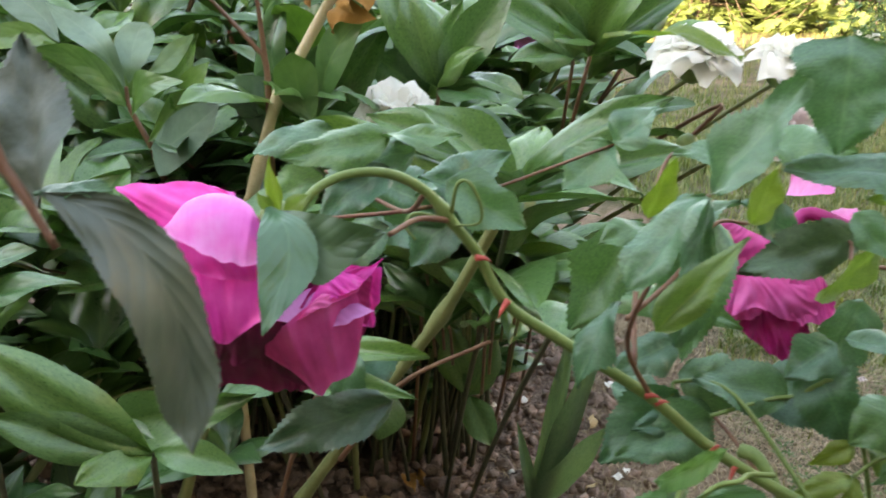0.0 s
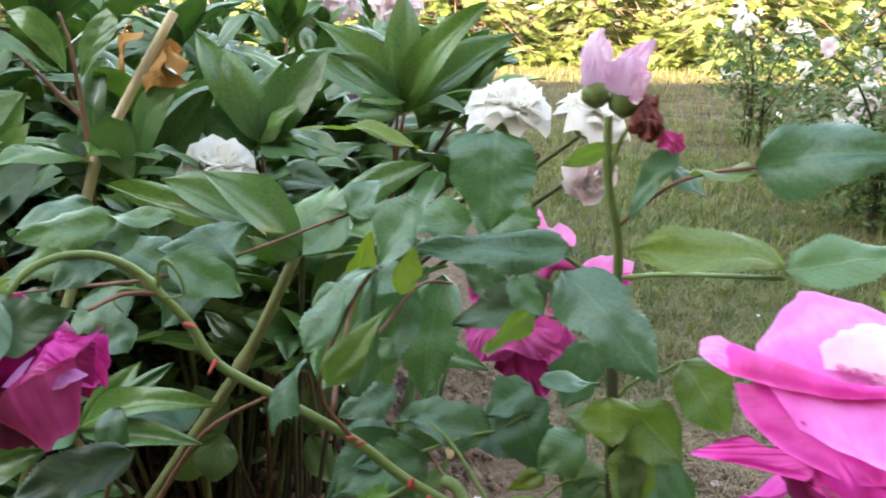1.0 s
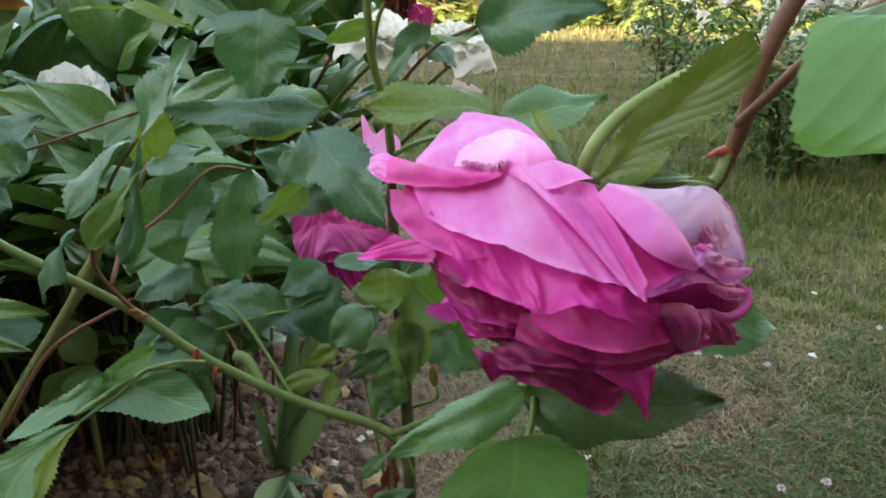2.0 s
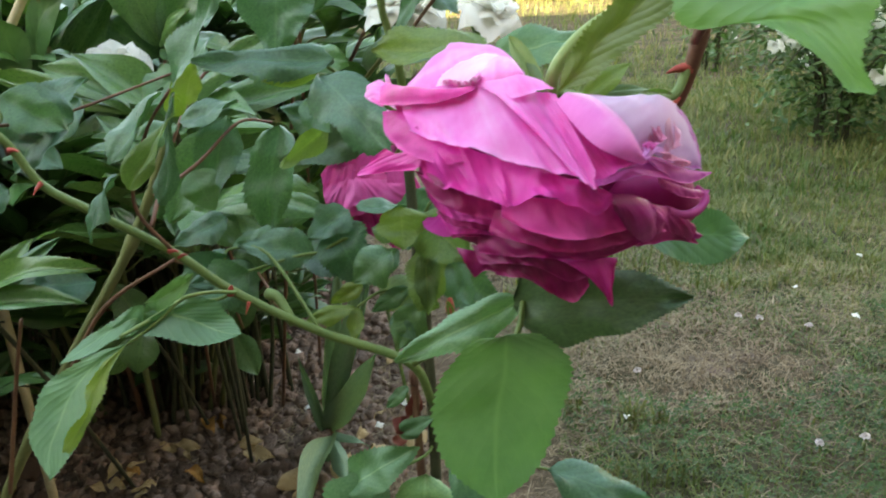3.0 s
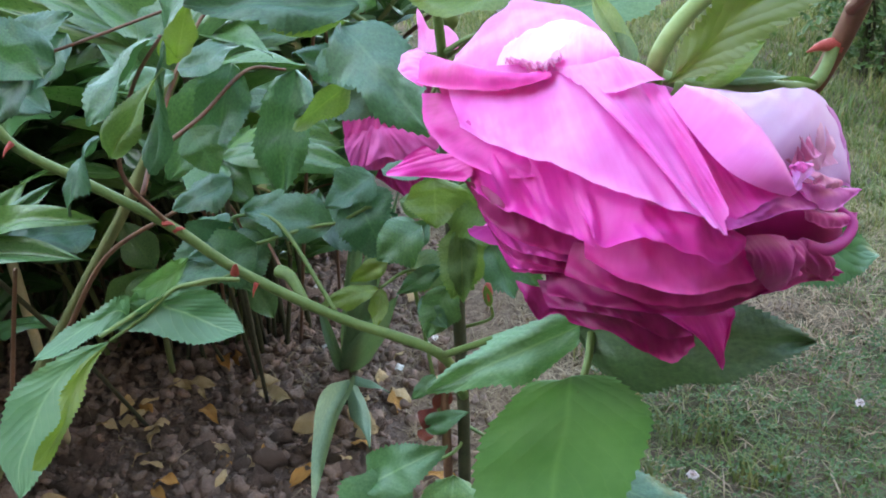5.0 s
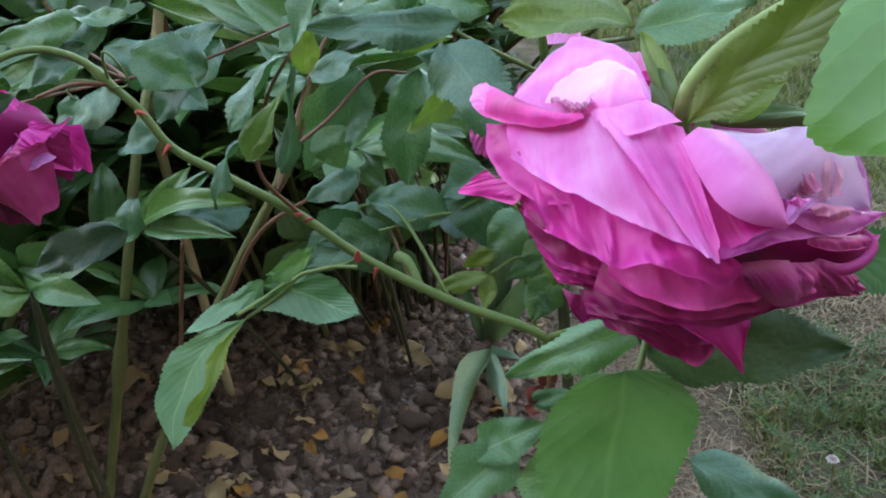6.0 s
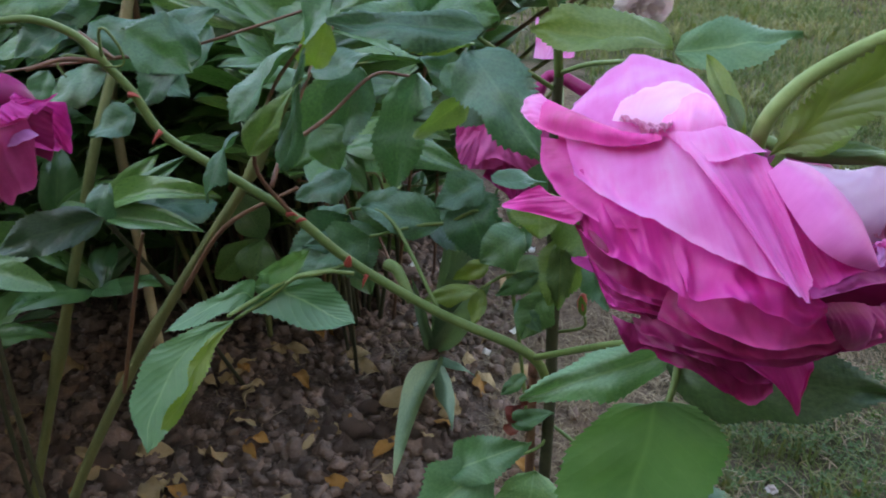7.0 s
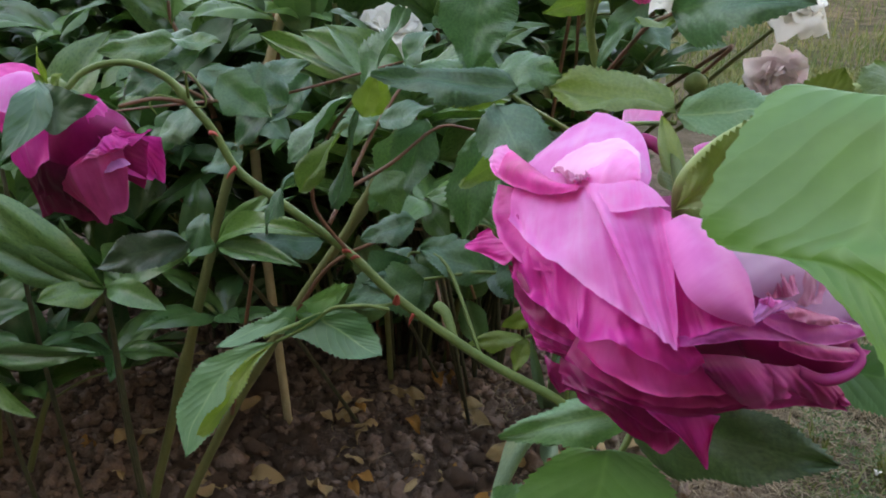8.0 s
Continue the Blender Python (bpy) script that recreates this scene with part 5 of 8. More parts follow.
stem(rose_bush, [(0.2509, 0.1620, 0.6097), (0.2503, 0.1580, 0.6217), (0.2570, 0.1600, 0.6307), (0.2676, 0.1620, 0.6376), (0.2773, 0.1640, 0.6419), (0.2904, 0.1700, 0.6446), (0.3062, 0.1780, 0.6418)], 0.0019, 0.0017, PEDICEL, "flower_stalk", "pale green arching flower stalk of the large bloom")
stem(rose_bush, [(0.2926, 0.1680, 0.6286), (0.2880, 0.1100, 0.6600), (0.2725, 0.0660, 0.6562)], 0.0014, 0.001, CANE_RED, "leaf_stalk")
# leaves on the twigs behind the arching cane
leaf(rose_bush, (-0.0094, 0.5719, 0.4226), (-0.0754, 0.5265, 0.4225), 0.026, (0, -0.7, 0.8))
leaf(rose_bush, (-0.0084, 0.4000, 0.5867), (0.0349, 0.3920, 0.5670), 0.028, (0, -0.8, 0.6))
leaf(rose_bush, (-0.0225, 0.4000, 0.5841), (-0.0606, 0.3920, 0.5675), 0.020, (0, -0.7, 0.8))
leaf(rose_bush, (-0.0209, 0.4200, 0.6002), (-0.0593, 0.4120, 0.5871), 0.022, (0, -0.6, 0.9))
leaf(rose_bush, (0.0133, 0.3400, 0.5100), (-0.0379, 0.3320, 0.4914), 0.022, (0, -0.8, 0.5), ROSE_LEAF_SHADED)
leaf(rose_bush, (0.1153, 0.4200, 0.5608), (0.0862, 0.4120, 0.5118), 0.034, (-0.2, -0.9, 0.4))
leaf(rose_bush, (0.0388, 0.4400, 0.5793), (0.0172, 0.4320, 0.5521), 0.024, (0, -0.8, 0.6))
leaf(rose_bush, (-0.0063, 0.4600, 0.5534), (0.0195, 0.4520, 0.5361), 0.024, (0, -0.8, 0.6))
leaf(rose_bush, (-0.0646, 0.4600, 0.5457), (-0.0733, 0.4520, 0.5194), 0.026, (0, -0.8, 0.6))
leaf(rose_bush, (-0.0085, 0.4000, 0.5026), (-0.0182, 0.3920, 0.4804), 0.020, (0, -0.8, 0.6))
leaf(rose_bush, (-0.0160, 0.4600, 0.5233), (-0.0419, 0.4520, 0.5101), 0.024, (0, -0.7, 0.8))
leaf(rose_bush, (-0.0926, 0.4600, 0.5154), (-0.1070, 0.4520, 0.4927), 0.026, (0, -0.7, 0.7))
leaf(rose_bush, (0.1016, 0.3800, 0.5004), (0.1277, 0.3720, 0.4960), 0.022, (0, -0.6, 0.9))
# the green sepals folded over the drooping bloom
broad_leaf(rose_bush, ((-0.0168, 0.2800, 0.6011), (-0.0149, 0.2620, 0.5975), (-0.0128, 0.2520, 0.5864), (-0.0109, 0.2460, 0.5747)), ((-0.0154, 0.2800, 0.6015), (-0.0024, 0.2700, 0.5988), (0.0011, 0.2620, 0.5882), (-0.0060, 0.2500, 0.5801), (-0.0109, 0.2460, 0.5747)), ROSE_LEAF, "green leaf folded over the drooping bloom", 0.3)
broad_leaf(rose_bush, ((-0.0135, 0.2800, 0.6005), (-0.0003, 0.2720, 0.6019), (0.0122, 0.2680, 0.6003), (0.0195, 0.2720, 0.5967)), ((-0.0131, 0.2780, 0.5997), (-0.0068, 0.2660, 0.5883), (0.0014, 0.2640, 0.5833), (0.0099, 0.2660, 0.5887), (0.0158, 0.2700, 0.5934), (0.0197, 0.2700, 0.5973)), ROSE_LEAF_SHADED, "dark curled leaf over the drooping bloom", 0.3)
# the leaf stalk at the edge of the bed, nearest to the path
stem(rose_bush, [(-0.11, 0.33, 0.28), (-0.085, 0.22, 0.5), (-0.0262, 0.1480, 0.6474), (-0.0178, 0.1450, 0.6419), (-0.0108, 0.1430, 0.6311)], 0.0013, 0.0006, CANE_RED, "cane")
broad_leaf(rose_bush, ((-0.0125, 0.1440, 0.6386), (-0.0059, 0.1410, 0.6318), (-0.0008, 0.1390, 0.6242), (0.0016, 0.1400, 0.6152), (0.0024, 0.1420, 0.6059), (0.0061, 0.1420, 0.6006)), ((-0.0125, 0.1440, 0.6386), (-0.0031, 0.1480, 0.6370), (0.0043, 0.1500, 0.6280), (0.0074, 0.1500, 0.6167), (0.0089, 0.1470, 0.6077), (0.0061, 0.1420, 0.6006)), NEAR_LEAF_DIM, "large toothed leaf close to the path, coloured dark for its dim light", 0.3)
leaf(rose_bush, (-0.0135, 0.1450, 0.6361), (-0.0206, 0.1600, 0.6584), 0.0148, (0.2, -1, -0.5), NEAR_LEAF_DIM, thin=True)
leaf(rose_bush, (-0.0146, 0.1460, 0.6378), (-0.0051, 0.1500, 0.6374), 0.0064, UP, thin=True)


def sepal(parent, base, tip, width, facing=FRONT):
    return part("sepal", leaf_data("peony", ROSE_LEAF_PALE, 2), None, parent, "", leaf_matrix(base, tip, width, facing))


# the large open bloom; light above and shade below are put into its pinks
# filler core closes the gaps behind the petals, in the shaded pink
bloom = part("bloom", blob((0.248, 0.172, 0.592), (0.033, 0.0165, 0.022), 3, 0.2, 3), PINK_SHADED, rose_bush, "large overblown magenta pink rose with ruffled layers")
part("petal", blob((0.2813, 0.1620, 0.5852), (0.013, 0.009, 0.011), 13, 0.25, 3), PINK_SHADED, bloom)
drape(bloom, ((0.2305, 0.1513, 0.5730), (0.2400, 0.1433, 0.5754), (0.2487, 0.1403, 0.5753), (0.2568, 0.1404, 0.5743)), ((0.2329, 0.1458, 0.5697), (0.2409, 0.1409, 0.5698), (0.2470, 0.1410, 0.5655), (0.2531, 0.1412, 0.5622), (0.2567, 0.1384, 0.5679)), PINK_SHADED, bulge=0.001, wave=0.0008)
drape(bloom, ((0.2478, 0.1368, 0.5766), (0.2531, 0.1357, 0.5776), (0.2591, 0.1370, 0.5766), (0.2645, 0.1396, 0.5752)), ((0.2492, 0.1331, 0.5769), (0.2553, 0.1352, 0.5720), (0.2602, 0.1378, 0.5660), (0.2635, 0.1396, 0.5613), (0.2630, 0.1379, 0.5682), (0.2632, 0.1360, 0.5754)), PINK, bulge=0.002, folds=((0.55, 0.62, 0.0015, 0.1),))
drape(bloom, ((0.2228, 0.1555, 0.5752), (0.2257, 0.1520, 0.5755), (0.2305, 0.1514, 0.5743), (0.2368, 0.1528, 0.5719)), ((0.2246, 0.1533, 0.5722), (0.2250, 0.1512, 0.5712), (0.2278, 0.1530, 0.5669), (0.2304, 0.1498, 0.5697), (0.2366, 0.1511, 0.5678)), PINK_SHADED, bulge=0.0015)
drape(bloom, ((0.2269, 0.1522, 0.5767), (0.2354, 0.1440, 0.5791), (0.2437, 0.1395, 0.5791), (0.2524, 0.1378, 0.5790)), ((0.2288, 0.1472, 0.5722), (0.2361, 0.1407, 0.5741), (0.2430, 0.1373, 0.5739), (0.2507, 0.1378, 0.5694), (0.2556, 0.1369, 0.5704)), PINK_SHADED, bulge=0.001, wave=0.0008)
drape(bloom, ((0.2277, 0.1486, 0.5824), (0.2379, 0.1393, 0.5839), (0.2482, 0.1354, 0.5835), (0.2596, 0.1365, 0.5825), (0.2713, 0.1419, 0.5825)), ((0.2280, 0.1453, 0.5762), (0.2358, 0.1388, 0.5769), (0.2449, 0.1340, 0.5778), (0.2549, 0.1337, 0.5766), (0.2632, 0.1359, 0.5773), (0.2728, 0.1401, 0.5793)), PINK_SHADED, bulge=0.001, wave=0.0009)
drape(bloom, ((0.2562, 0.1279, 0.5943), (0.2644, 0.1332, 0.5905), (0.2759, 0.1428, 0.5856), (0.2880, 0.1541, 0.5786)), ((0.2621, 0.1358, 0.5790), (0.2687, 0.1393, 0.5782), (0.2744, 0.1427, 0.5775), (0.2824, 0.1482, 0.5764), (0.2939, 0.1572, 0.5714)), PINK_SHADED, bulge=0.002)
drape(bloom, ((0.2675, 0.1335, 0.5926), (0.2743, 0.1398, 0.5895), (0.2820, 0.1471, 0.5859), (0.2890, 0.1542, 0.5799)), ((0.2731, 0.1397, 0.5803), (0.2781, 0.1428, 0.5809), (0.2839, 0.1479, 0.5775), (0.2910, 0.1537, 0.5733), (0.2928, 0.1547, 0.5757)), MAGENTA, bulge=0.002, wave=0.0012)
drape(bloom, ((0.2320, 0.1418, 0.5897), (0.2402, 0.1350, 0.5901), (0.2482, 0.1318, 0.5897), (0.2566, 0.1316, 0.5892), (0.2648, 0.1342, 0.5900)), ((0.2295, 0.1392, 0.5841), (0.2371, 0.1340, 0.5826), (0.2454, 0.1317, 0.5806), (0.2546, 0.1315, 0.5800), (0.2628, 0.1338, 0.5809), (0.2713, 0.1381, 0.5812)), PINK_SHADED, bulge=0.0012, wave=0.0009)
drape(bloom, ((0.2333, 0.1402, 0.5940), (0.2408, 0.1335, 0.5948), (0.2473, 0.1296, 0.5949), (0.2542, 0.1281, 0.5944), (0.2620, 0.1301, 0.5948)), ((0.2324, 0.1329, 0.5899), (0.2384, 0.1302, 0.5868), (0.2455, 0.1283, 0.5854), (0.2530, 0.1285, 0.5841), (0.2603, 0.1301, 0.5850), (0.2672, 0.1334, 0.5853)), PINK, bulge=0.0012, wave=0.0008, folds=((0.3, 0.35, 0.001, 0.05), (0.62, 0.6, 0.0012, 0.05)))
drape(bloom, ((0.2191, 0.1561, 0.5832), (0.2209, 0.1514, 0.5833), (0.2266, 0.1495, 0.5827), (0.2331, 0.1494, 0.5818)), ((0.2212, 0.1534, 0.5794), (0.2219, 0.1509, 0.5787), (0.2246, 0.1463, 0.5804), (0.2296, 0.1446, 0.5804), (0.2353, 0.1472, 0.5763)), PINK_SHADED, bulge=0.001, wave=0.0006)
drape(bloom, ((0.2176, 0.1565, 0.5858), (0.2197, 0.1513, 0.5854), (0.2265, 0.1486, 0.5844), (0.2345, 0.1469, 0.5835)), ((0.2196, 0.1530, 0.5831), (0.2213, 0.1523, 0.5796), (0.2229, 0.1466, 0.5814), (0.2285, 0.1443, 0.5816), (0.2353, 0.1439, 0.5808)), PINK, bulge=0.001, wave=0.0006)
drape(bloom, ((0.2160, 0.1570, 0.5889), (0.2186, 0.1514, 0.5886), (0.2265, 0.1479, 0.5873), (0.2344, 0.1464, 0.5857)), ((0.2179, 0.1537, 0.5864), (0.2195, 0.1507, 0.5841), (0.2217, 0.1463, 0.5837), (0.2278, 0.1439, 0.5830), (0.2351, 0.1431, 0.5822)), PINK_SHADED, bulge=0.001, wave=0.0006)
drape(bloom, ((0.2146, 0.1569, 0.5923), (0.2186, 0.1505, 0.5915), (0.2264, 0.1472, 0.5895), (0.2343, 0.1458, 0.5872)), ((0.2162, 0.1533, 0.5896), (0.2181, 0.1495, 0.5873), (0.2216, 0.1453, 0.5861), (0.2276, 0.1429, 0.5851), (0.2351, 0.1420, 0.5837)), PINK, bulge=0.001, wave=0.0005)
drape(bloom, ((0.2120, 0.1574, 0.5973), (0.2186, 0.1499, 0.5973), (0.2263, 0.1470, 0.5945), (0.2332, 0.1470, 0.5918)), ((0.2142, 0.1551, 0.5940), (0.2159, 0.1498, 0.5915), (0.2205, 0.1451, 0.5891), (0.2270, 0.1426, 0.5871), (0.2353, 0.1408, 0.5857)), PINK_SHADED, bulge=0.0012, wave=0.0004)
drape(bloom, ((0.2566, 0.1247, 0.5969), (0.2601, 0.1262, 0.5966), (0.2648, 0.1293, 0.5954), (0.2697, 0.1339, 0.5929)), ((0.2590, 0.1247, 0.5929), (0.2644, 0.1314, 0.5854), (0.2706, 0.1372, 0.5800), (0.2742, 0.1387, 0.5820), (0.2734, 0.1358, 0.5883)), MAGENTA, bulge=0.004)
drape(bloom, ((0.2721, 0.1350, 0.5986), (0.2795, 0.1433, 0.5944), (0.2860, 0.1503, 0.5907), (0.2925, 0.1566, 0.5882)), ((0.2729, 0.1334, 0.5964), (0.2795, 0.1409, 0.5910), (0.2867, 0.1480, 0.5879), (0.2923, 0.1532, 0.5865), (0.2952, 0.1560, 0.5881)), MAGENTA, bulge=0.002)
drape(bloom, ((0.2683, 0.1334, 0.6044), (0.2776, 0.1430, 0.5999), (0.2859, 0.1515, 0.5959), (0.2943, 0.1595, 0.5926)), ((0.2681, 0.1281, 0.6035), (0.2763, 0.1372, 0.5967), (0.2838, 0.1453, 0.5926), (0.2910, 0.1528, 0.5918), (0.2966, 0.1582, 0.5923)), MAUVE_DEEP, bulge=0.002)
drape(bloom, ((0.2117, 0.1634, 0.6047), (0.2189, 0.1532, 0.6052), (0.2263, 0.1471, 0.6046), (0.2334, 0.1418, 0.6033)), ((0.2133, 0.1542, 0.5965), (0.2173, 0.1466, 0.5953), (0.2241, 0.1409, 0.5941), (0.2299, 0.1349, 0.5935), (0.2341, 0.1304, 0.5928)), PINK, bulge=0.001, wave=0.0011, folds=((0.25, 0.4, 0.0014, 0.05), (0.6, 0.7, 0.0014, 0.04)))
drape(bloom, ((0.2299, 0.1448, 0.6035), (0.2379, 0.1364, 0.6023), (0.2448, 0.1292, 0.6015), (0.2509, 0.1248, 0.6003), (0.2561, 0.1250, 0.5984)), ((0.2324, 0.1308, 0.5957), (0.2341, 0.1293, 0.5931), (0.2406, 0.1243, 0.5959), (0.2475, 0.1218, 0.5950), (0.2552, 0.1242, 0.5914), (0.2589, 0.1229, 0.5959)), PINK, bulge=0.001, wave=0.0011, folds=((0.08, 0.12, 0.0018, 0.04), (0.4, 0.33, 0.0018, 0.05), (0.7, 0.64, 0.0014, 0.05)))
drape(bloom, ((0.2074, 0.1654, 0.6004), (0.2110, 0.1595, 0.6022), (0.2132, 0.1554, 0.6017), (0.2137, 0.1538, 0.5997)), ((0.2043, 0.1703, 0.6011), (0.1987, 0.1774, 0.5946), (0.1960, 0.1799, 0.5909), (0.2040, 0.1674, 0.5947), (0.2119, 0.1540, 0.5979)), PINK, bulge=0.001, roll=0.0006)
drape(bloom, ((0.2128, 0.1709, 0.6118), (0.2165, 0.1600, 0.6092), (0.2212, 0.1522, 0.6066), (0.2284, 0.1463, 0.6042)), ((0.2044, 0.1797, 0.6098), (0.2048, 0.1729, 0.6046), (0.2092, 0.1618, 0.6015), (0.2175, 0.1490, 0.6005), (0.2259, 0.1429, 0.6021)), PINK, bulge=0.0015, folds=((0.3, 0.35, 0.0008, 0.1),))
drape(bloom, ((0.2527, 0.1227, 0.6011), (0.2572, 0.1232, 0.6028), (0.2629, 0.1261, 0.6036), (0.2708, 0.1342, 0.6024)), ((0.2533, 0.1192, 0.6001), (0.2575, 0.1203, 0.6007), (0.2633, 0.1236, 0.6009), (0.2703, 0.1301, 0.5990), (0.2793, 0.1402, 0.5953)), MAUVE_DEEP, bulge=0.0015)
drape(bloom, ((0.2513, 0.1434, 0.6171), (0.2582, 0.1371, 0.6138), (0.2650, 0.1340, 0.6081), (0.2759, 0.1420, 0.6015), (0.2900, 0.1550, 0.5944)), ((0.2544, 0.1437, 0.6188), (0.2634, 0.1435, 0.6174), (0.2721, 0.1488, 0.6173), (0.2804, 0.1527, 0.6150), (0.2880, 0.1563, 0.6069), (0.2915, 0.1551, 0.5956)), LILAC, bulge=0.004, wave=0.0004, roll=0.0004)
drape(bloom, ((0.2771, 0.1513, 0.6151), (0.2834, 0.1542, 0.6095), (0.2871, 0.1547, 0.6026), (0.2877, 0.1519, 0.5963)), ((0.2776, 0.1510, 0.6163), (0.2850, 0.1548, 0.6116), (0.2907, 0.1568, 0.6030), (0.2921, 0.1549, 0.5944)), MAUVE, bulge=0.0015, roll=0.0005)
drape(bloom, ((0.2098, 0.1780, 0.6126), (0.2199, 0.1662, 0.6158), (0.2273, 0.1574, 0.6183), (0.2328, 0.1476, 0.6189), (0.2412, 0.1366, 0.6120), (0.2490, 0.1230, 0.6035)), ((0.2115, 0.1582, 0.6078), (0.2201, 0.1450, 0.6064), (0.2291, 0.1383, 0.6045), (0.2375, 0.1286, 0.6036), (0.2433, 0.1226, 0.6032), (0.2491, 0.1185, 0.6026)), PINK_PALE_LIT, bulge=0.0014, roll=0.001, wave=0.0008, folds=((0.2, 0.34, 0.0012, 0.08), (0.5, 0.44, 0.002, 0.09), (0.85, 0.7, 0.0012, 0.06)))
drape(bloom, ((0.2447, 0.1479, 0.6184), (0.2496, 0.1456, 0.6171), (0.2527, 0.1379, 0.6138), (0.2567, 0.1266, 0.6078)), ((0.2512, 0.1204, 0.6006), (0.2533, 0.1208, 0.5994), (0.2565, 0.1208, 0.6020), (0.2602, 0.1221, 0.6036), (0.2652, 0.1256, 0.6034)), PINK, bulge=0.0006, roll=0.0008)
drape(bloom, ((0.2315, 0.1478, 0.6197), (0.2371, 0.1478, 0.6203), (0.2429, 0.1477, 0.6201), (0.2485, 0.1456, 0.6188)), ((0.2474, 0.1196, 0.6039), (0.2494, 0.1188, 0.6016), (0.2524, 0.1192, 0.5997), (0.2527, 0.1182, 0.6025), (0.2526, 0.1181, 0.6046)), PINK_PALE_LIT, bulge=0.0012, roll=0.0007, wave=0.0007, folds=((0.08, 0.1, 0.0034, 0.14), (0.7, 0.72, -0.0024, 0.13)))
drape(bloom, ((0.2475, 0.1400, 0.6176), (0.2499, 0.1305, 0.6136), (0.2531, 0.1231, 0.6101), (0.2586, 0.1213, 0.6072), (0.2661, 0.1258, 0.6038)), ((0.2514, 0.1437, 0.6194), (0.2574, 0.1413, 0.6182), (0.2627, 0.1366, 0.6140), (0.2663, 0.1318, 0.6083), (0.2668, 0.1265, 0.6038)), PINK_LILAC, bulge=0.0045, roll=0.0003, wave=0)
drape(bloom, ((0.2098, 0.1796, 0.6122), (0.2197, 0.1643, 0.6139), (0.2283, 0.1558, 0.6166), (0.2356, 0.1524, 0.6193), (0.2428, 0.1526, 0.6195)), ((0.2124, 0.1876, 0.6165), (0.2175, 0.1908, 0.6206), (0.2228, 0.1949, 0.6244), (0.2280, 0.1972, 0.6272), (0.2349, 0.1879, 0.6272), (0.2403, 0.1772, 0.6259), (0.2434, 0.1627, 0.6217)), PINK_PALE_LIT, bulge=0.002, roll=0.0006, folds=((0.42, 0.45, 0.001, 0.05),))
drape(bloom, ((0.2193, 0.1664, 0.6188), (0.2242, 0.1611, 0.6201), (0.2294, 0.1558, 0.6215), (0.2356, 0.1527, 0.6227)), ((0.2220, 0.1753, 0.6206), (0.2282, 0.1785, 0.6241), (0.2356, 0.1743, 0.6261), (0.2398, 0.1662, 0.6251), (0.2414, 0.1579, 0.6228)), PINK_WHITE_LIT, bulge=0.002, roll=0.0004)
drape(bloom, ((0.2282, 0.1558, 0.6204), (0.2330, 0.1536, 0.6218), (0.2391, 0.1543, 0.6231), (0.2425, 0.1519, 0.6224)), ((0.2297, 0.1494, 0.6202), (0.2322, 0.1438, 0.6194), (0.2370, 0.1408, 0.6184), (0.2426, 0.1427, 0.6192), (0.2484, 0.1448, 0.6199)), PINK_PALE_LIT, bulge=0.002, roll=0.0006)
drape(bloom, ((0.2275, 0.1543, 0.6202), (0.2314, 0.1498, 0.6209), (0.2356, 0.1490, 0.6217), (0.2408, 0.1514, 0.6228)), ((0.2297, 0.1593, 0.6221), (0.2318, 0.1625, 0.6236), (0.2361, 0.1647, 0.6256), (0.2400, 0.1605, 0.6254), (0.2414, 0.1529, 0.6231)), PINK_PALE_LIT, bulge=0.0025, roll=0.0006, folds=((0.5, 0.5, 0.001, 0.1),))
drape(bloom, ((0.2055, 0.1884, 0.6171), (0.2118, 0.1775, 0.6171), (0.2176, 0.1673, 0.6175), (0.2234, 0.1583, 0.6183), (0.2286, 0.1542, 0.6202)), ((0.2030, 0.1816, 0.6113), (0.2091, 0.1702, 0.6122), (0.2160, 0.1602, 0.6145), (0.2219, 0.1539, 0.6165), (0.2281, 0.1497, 0.6193)), PINK, bulge=0.003, roll=0.0008, folds=((0.3, 0.35, 0.0008, 0.1),))
drape(bloom, ((0.2079, 0.1840, 0.6125), (0.2176, 0.1695, 0.6145), (0.2263, 0.1588, 0.6171)), ((0.2090, 0.1743, 0.6092), (0.2172, 0.1622, 0.6116), (0.2268, 0.1526, 0.6156)), PINK, bulge=0.001)
drape(bloom, ((0.2062, 0.1863, 0.6170), (0.2057, 0.1838, 0.6152), (0.2051, 0.1814, 0.6133), (0.2047, 0.1793, 0.6115)), ((0.2039, 0.1908, 0.6177), (0.2012, 0.1927, 0.6163), (0.1995, 0.1911, 0.6135), (0.2007, 0.1871, 0.6120), (0.2034, 0.1815, 0.6113)), PINK_PALE_LIT, bulge=0.0012, roll=0.0006)
drape(bloom, ((0.2214, 0.1668, 0.6201), (0.2233, 0.1641, 0.6204), (0.2258, 0.1599, 0.6207), (0.2279, 0.1582, 0.6213)), ((0.2207, 0.1628, 0.6194), (0.2223, 0.1590, 0.6193), (0.2254, 0.1557, 0.6202), (0.2282, 0.1505, 0.6204)), CORAL, bulge=0.001, wave=0.0012)
drape(bloom, ((0.2242, 0.1611, 0.6201), (0.2268, 0.1576, 0.6206), (0.2288, 0.1557, 0.6212), (0.2305, 0.1559, 0.6220)), ((0.2243, 0.1554, 0.6195), (0.2267, 0.1518, 0.6200), (0.2293, 0.1505, 0.6211), (0.2306, 0.1520, 0.6220)), CORAL, bulge=0.001, wave=0.0012)
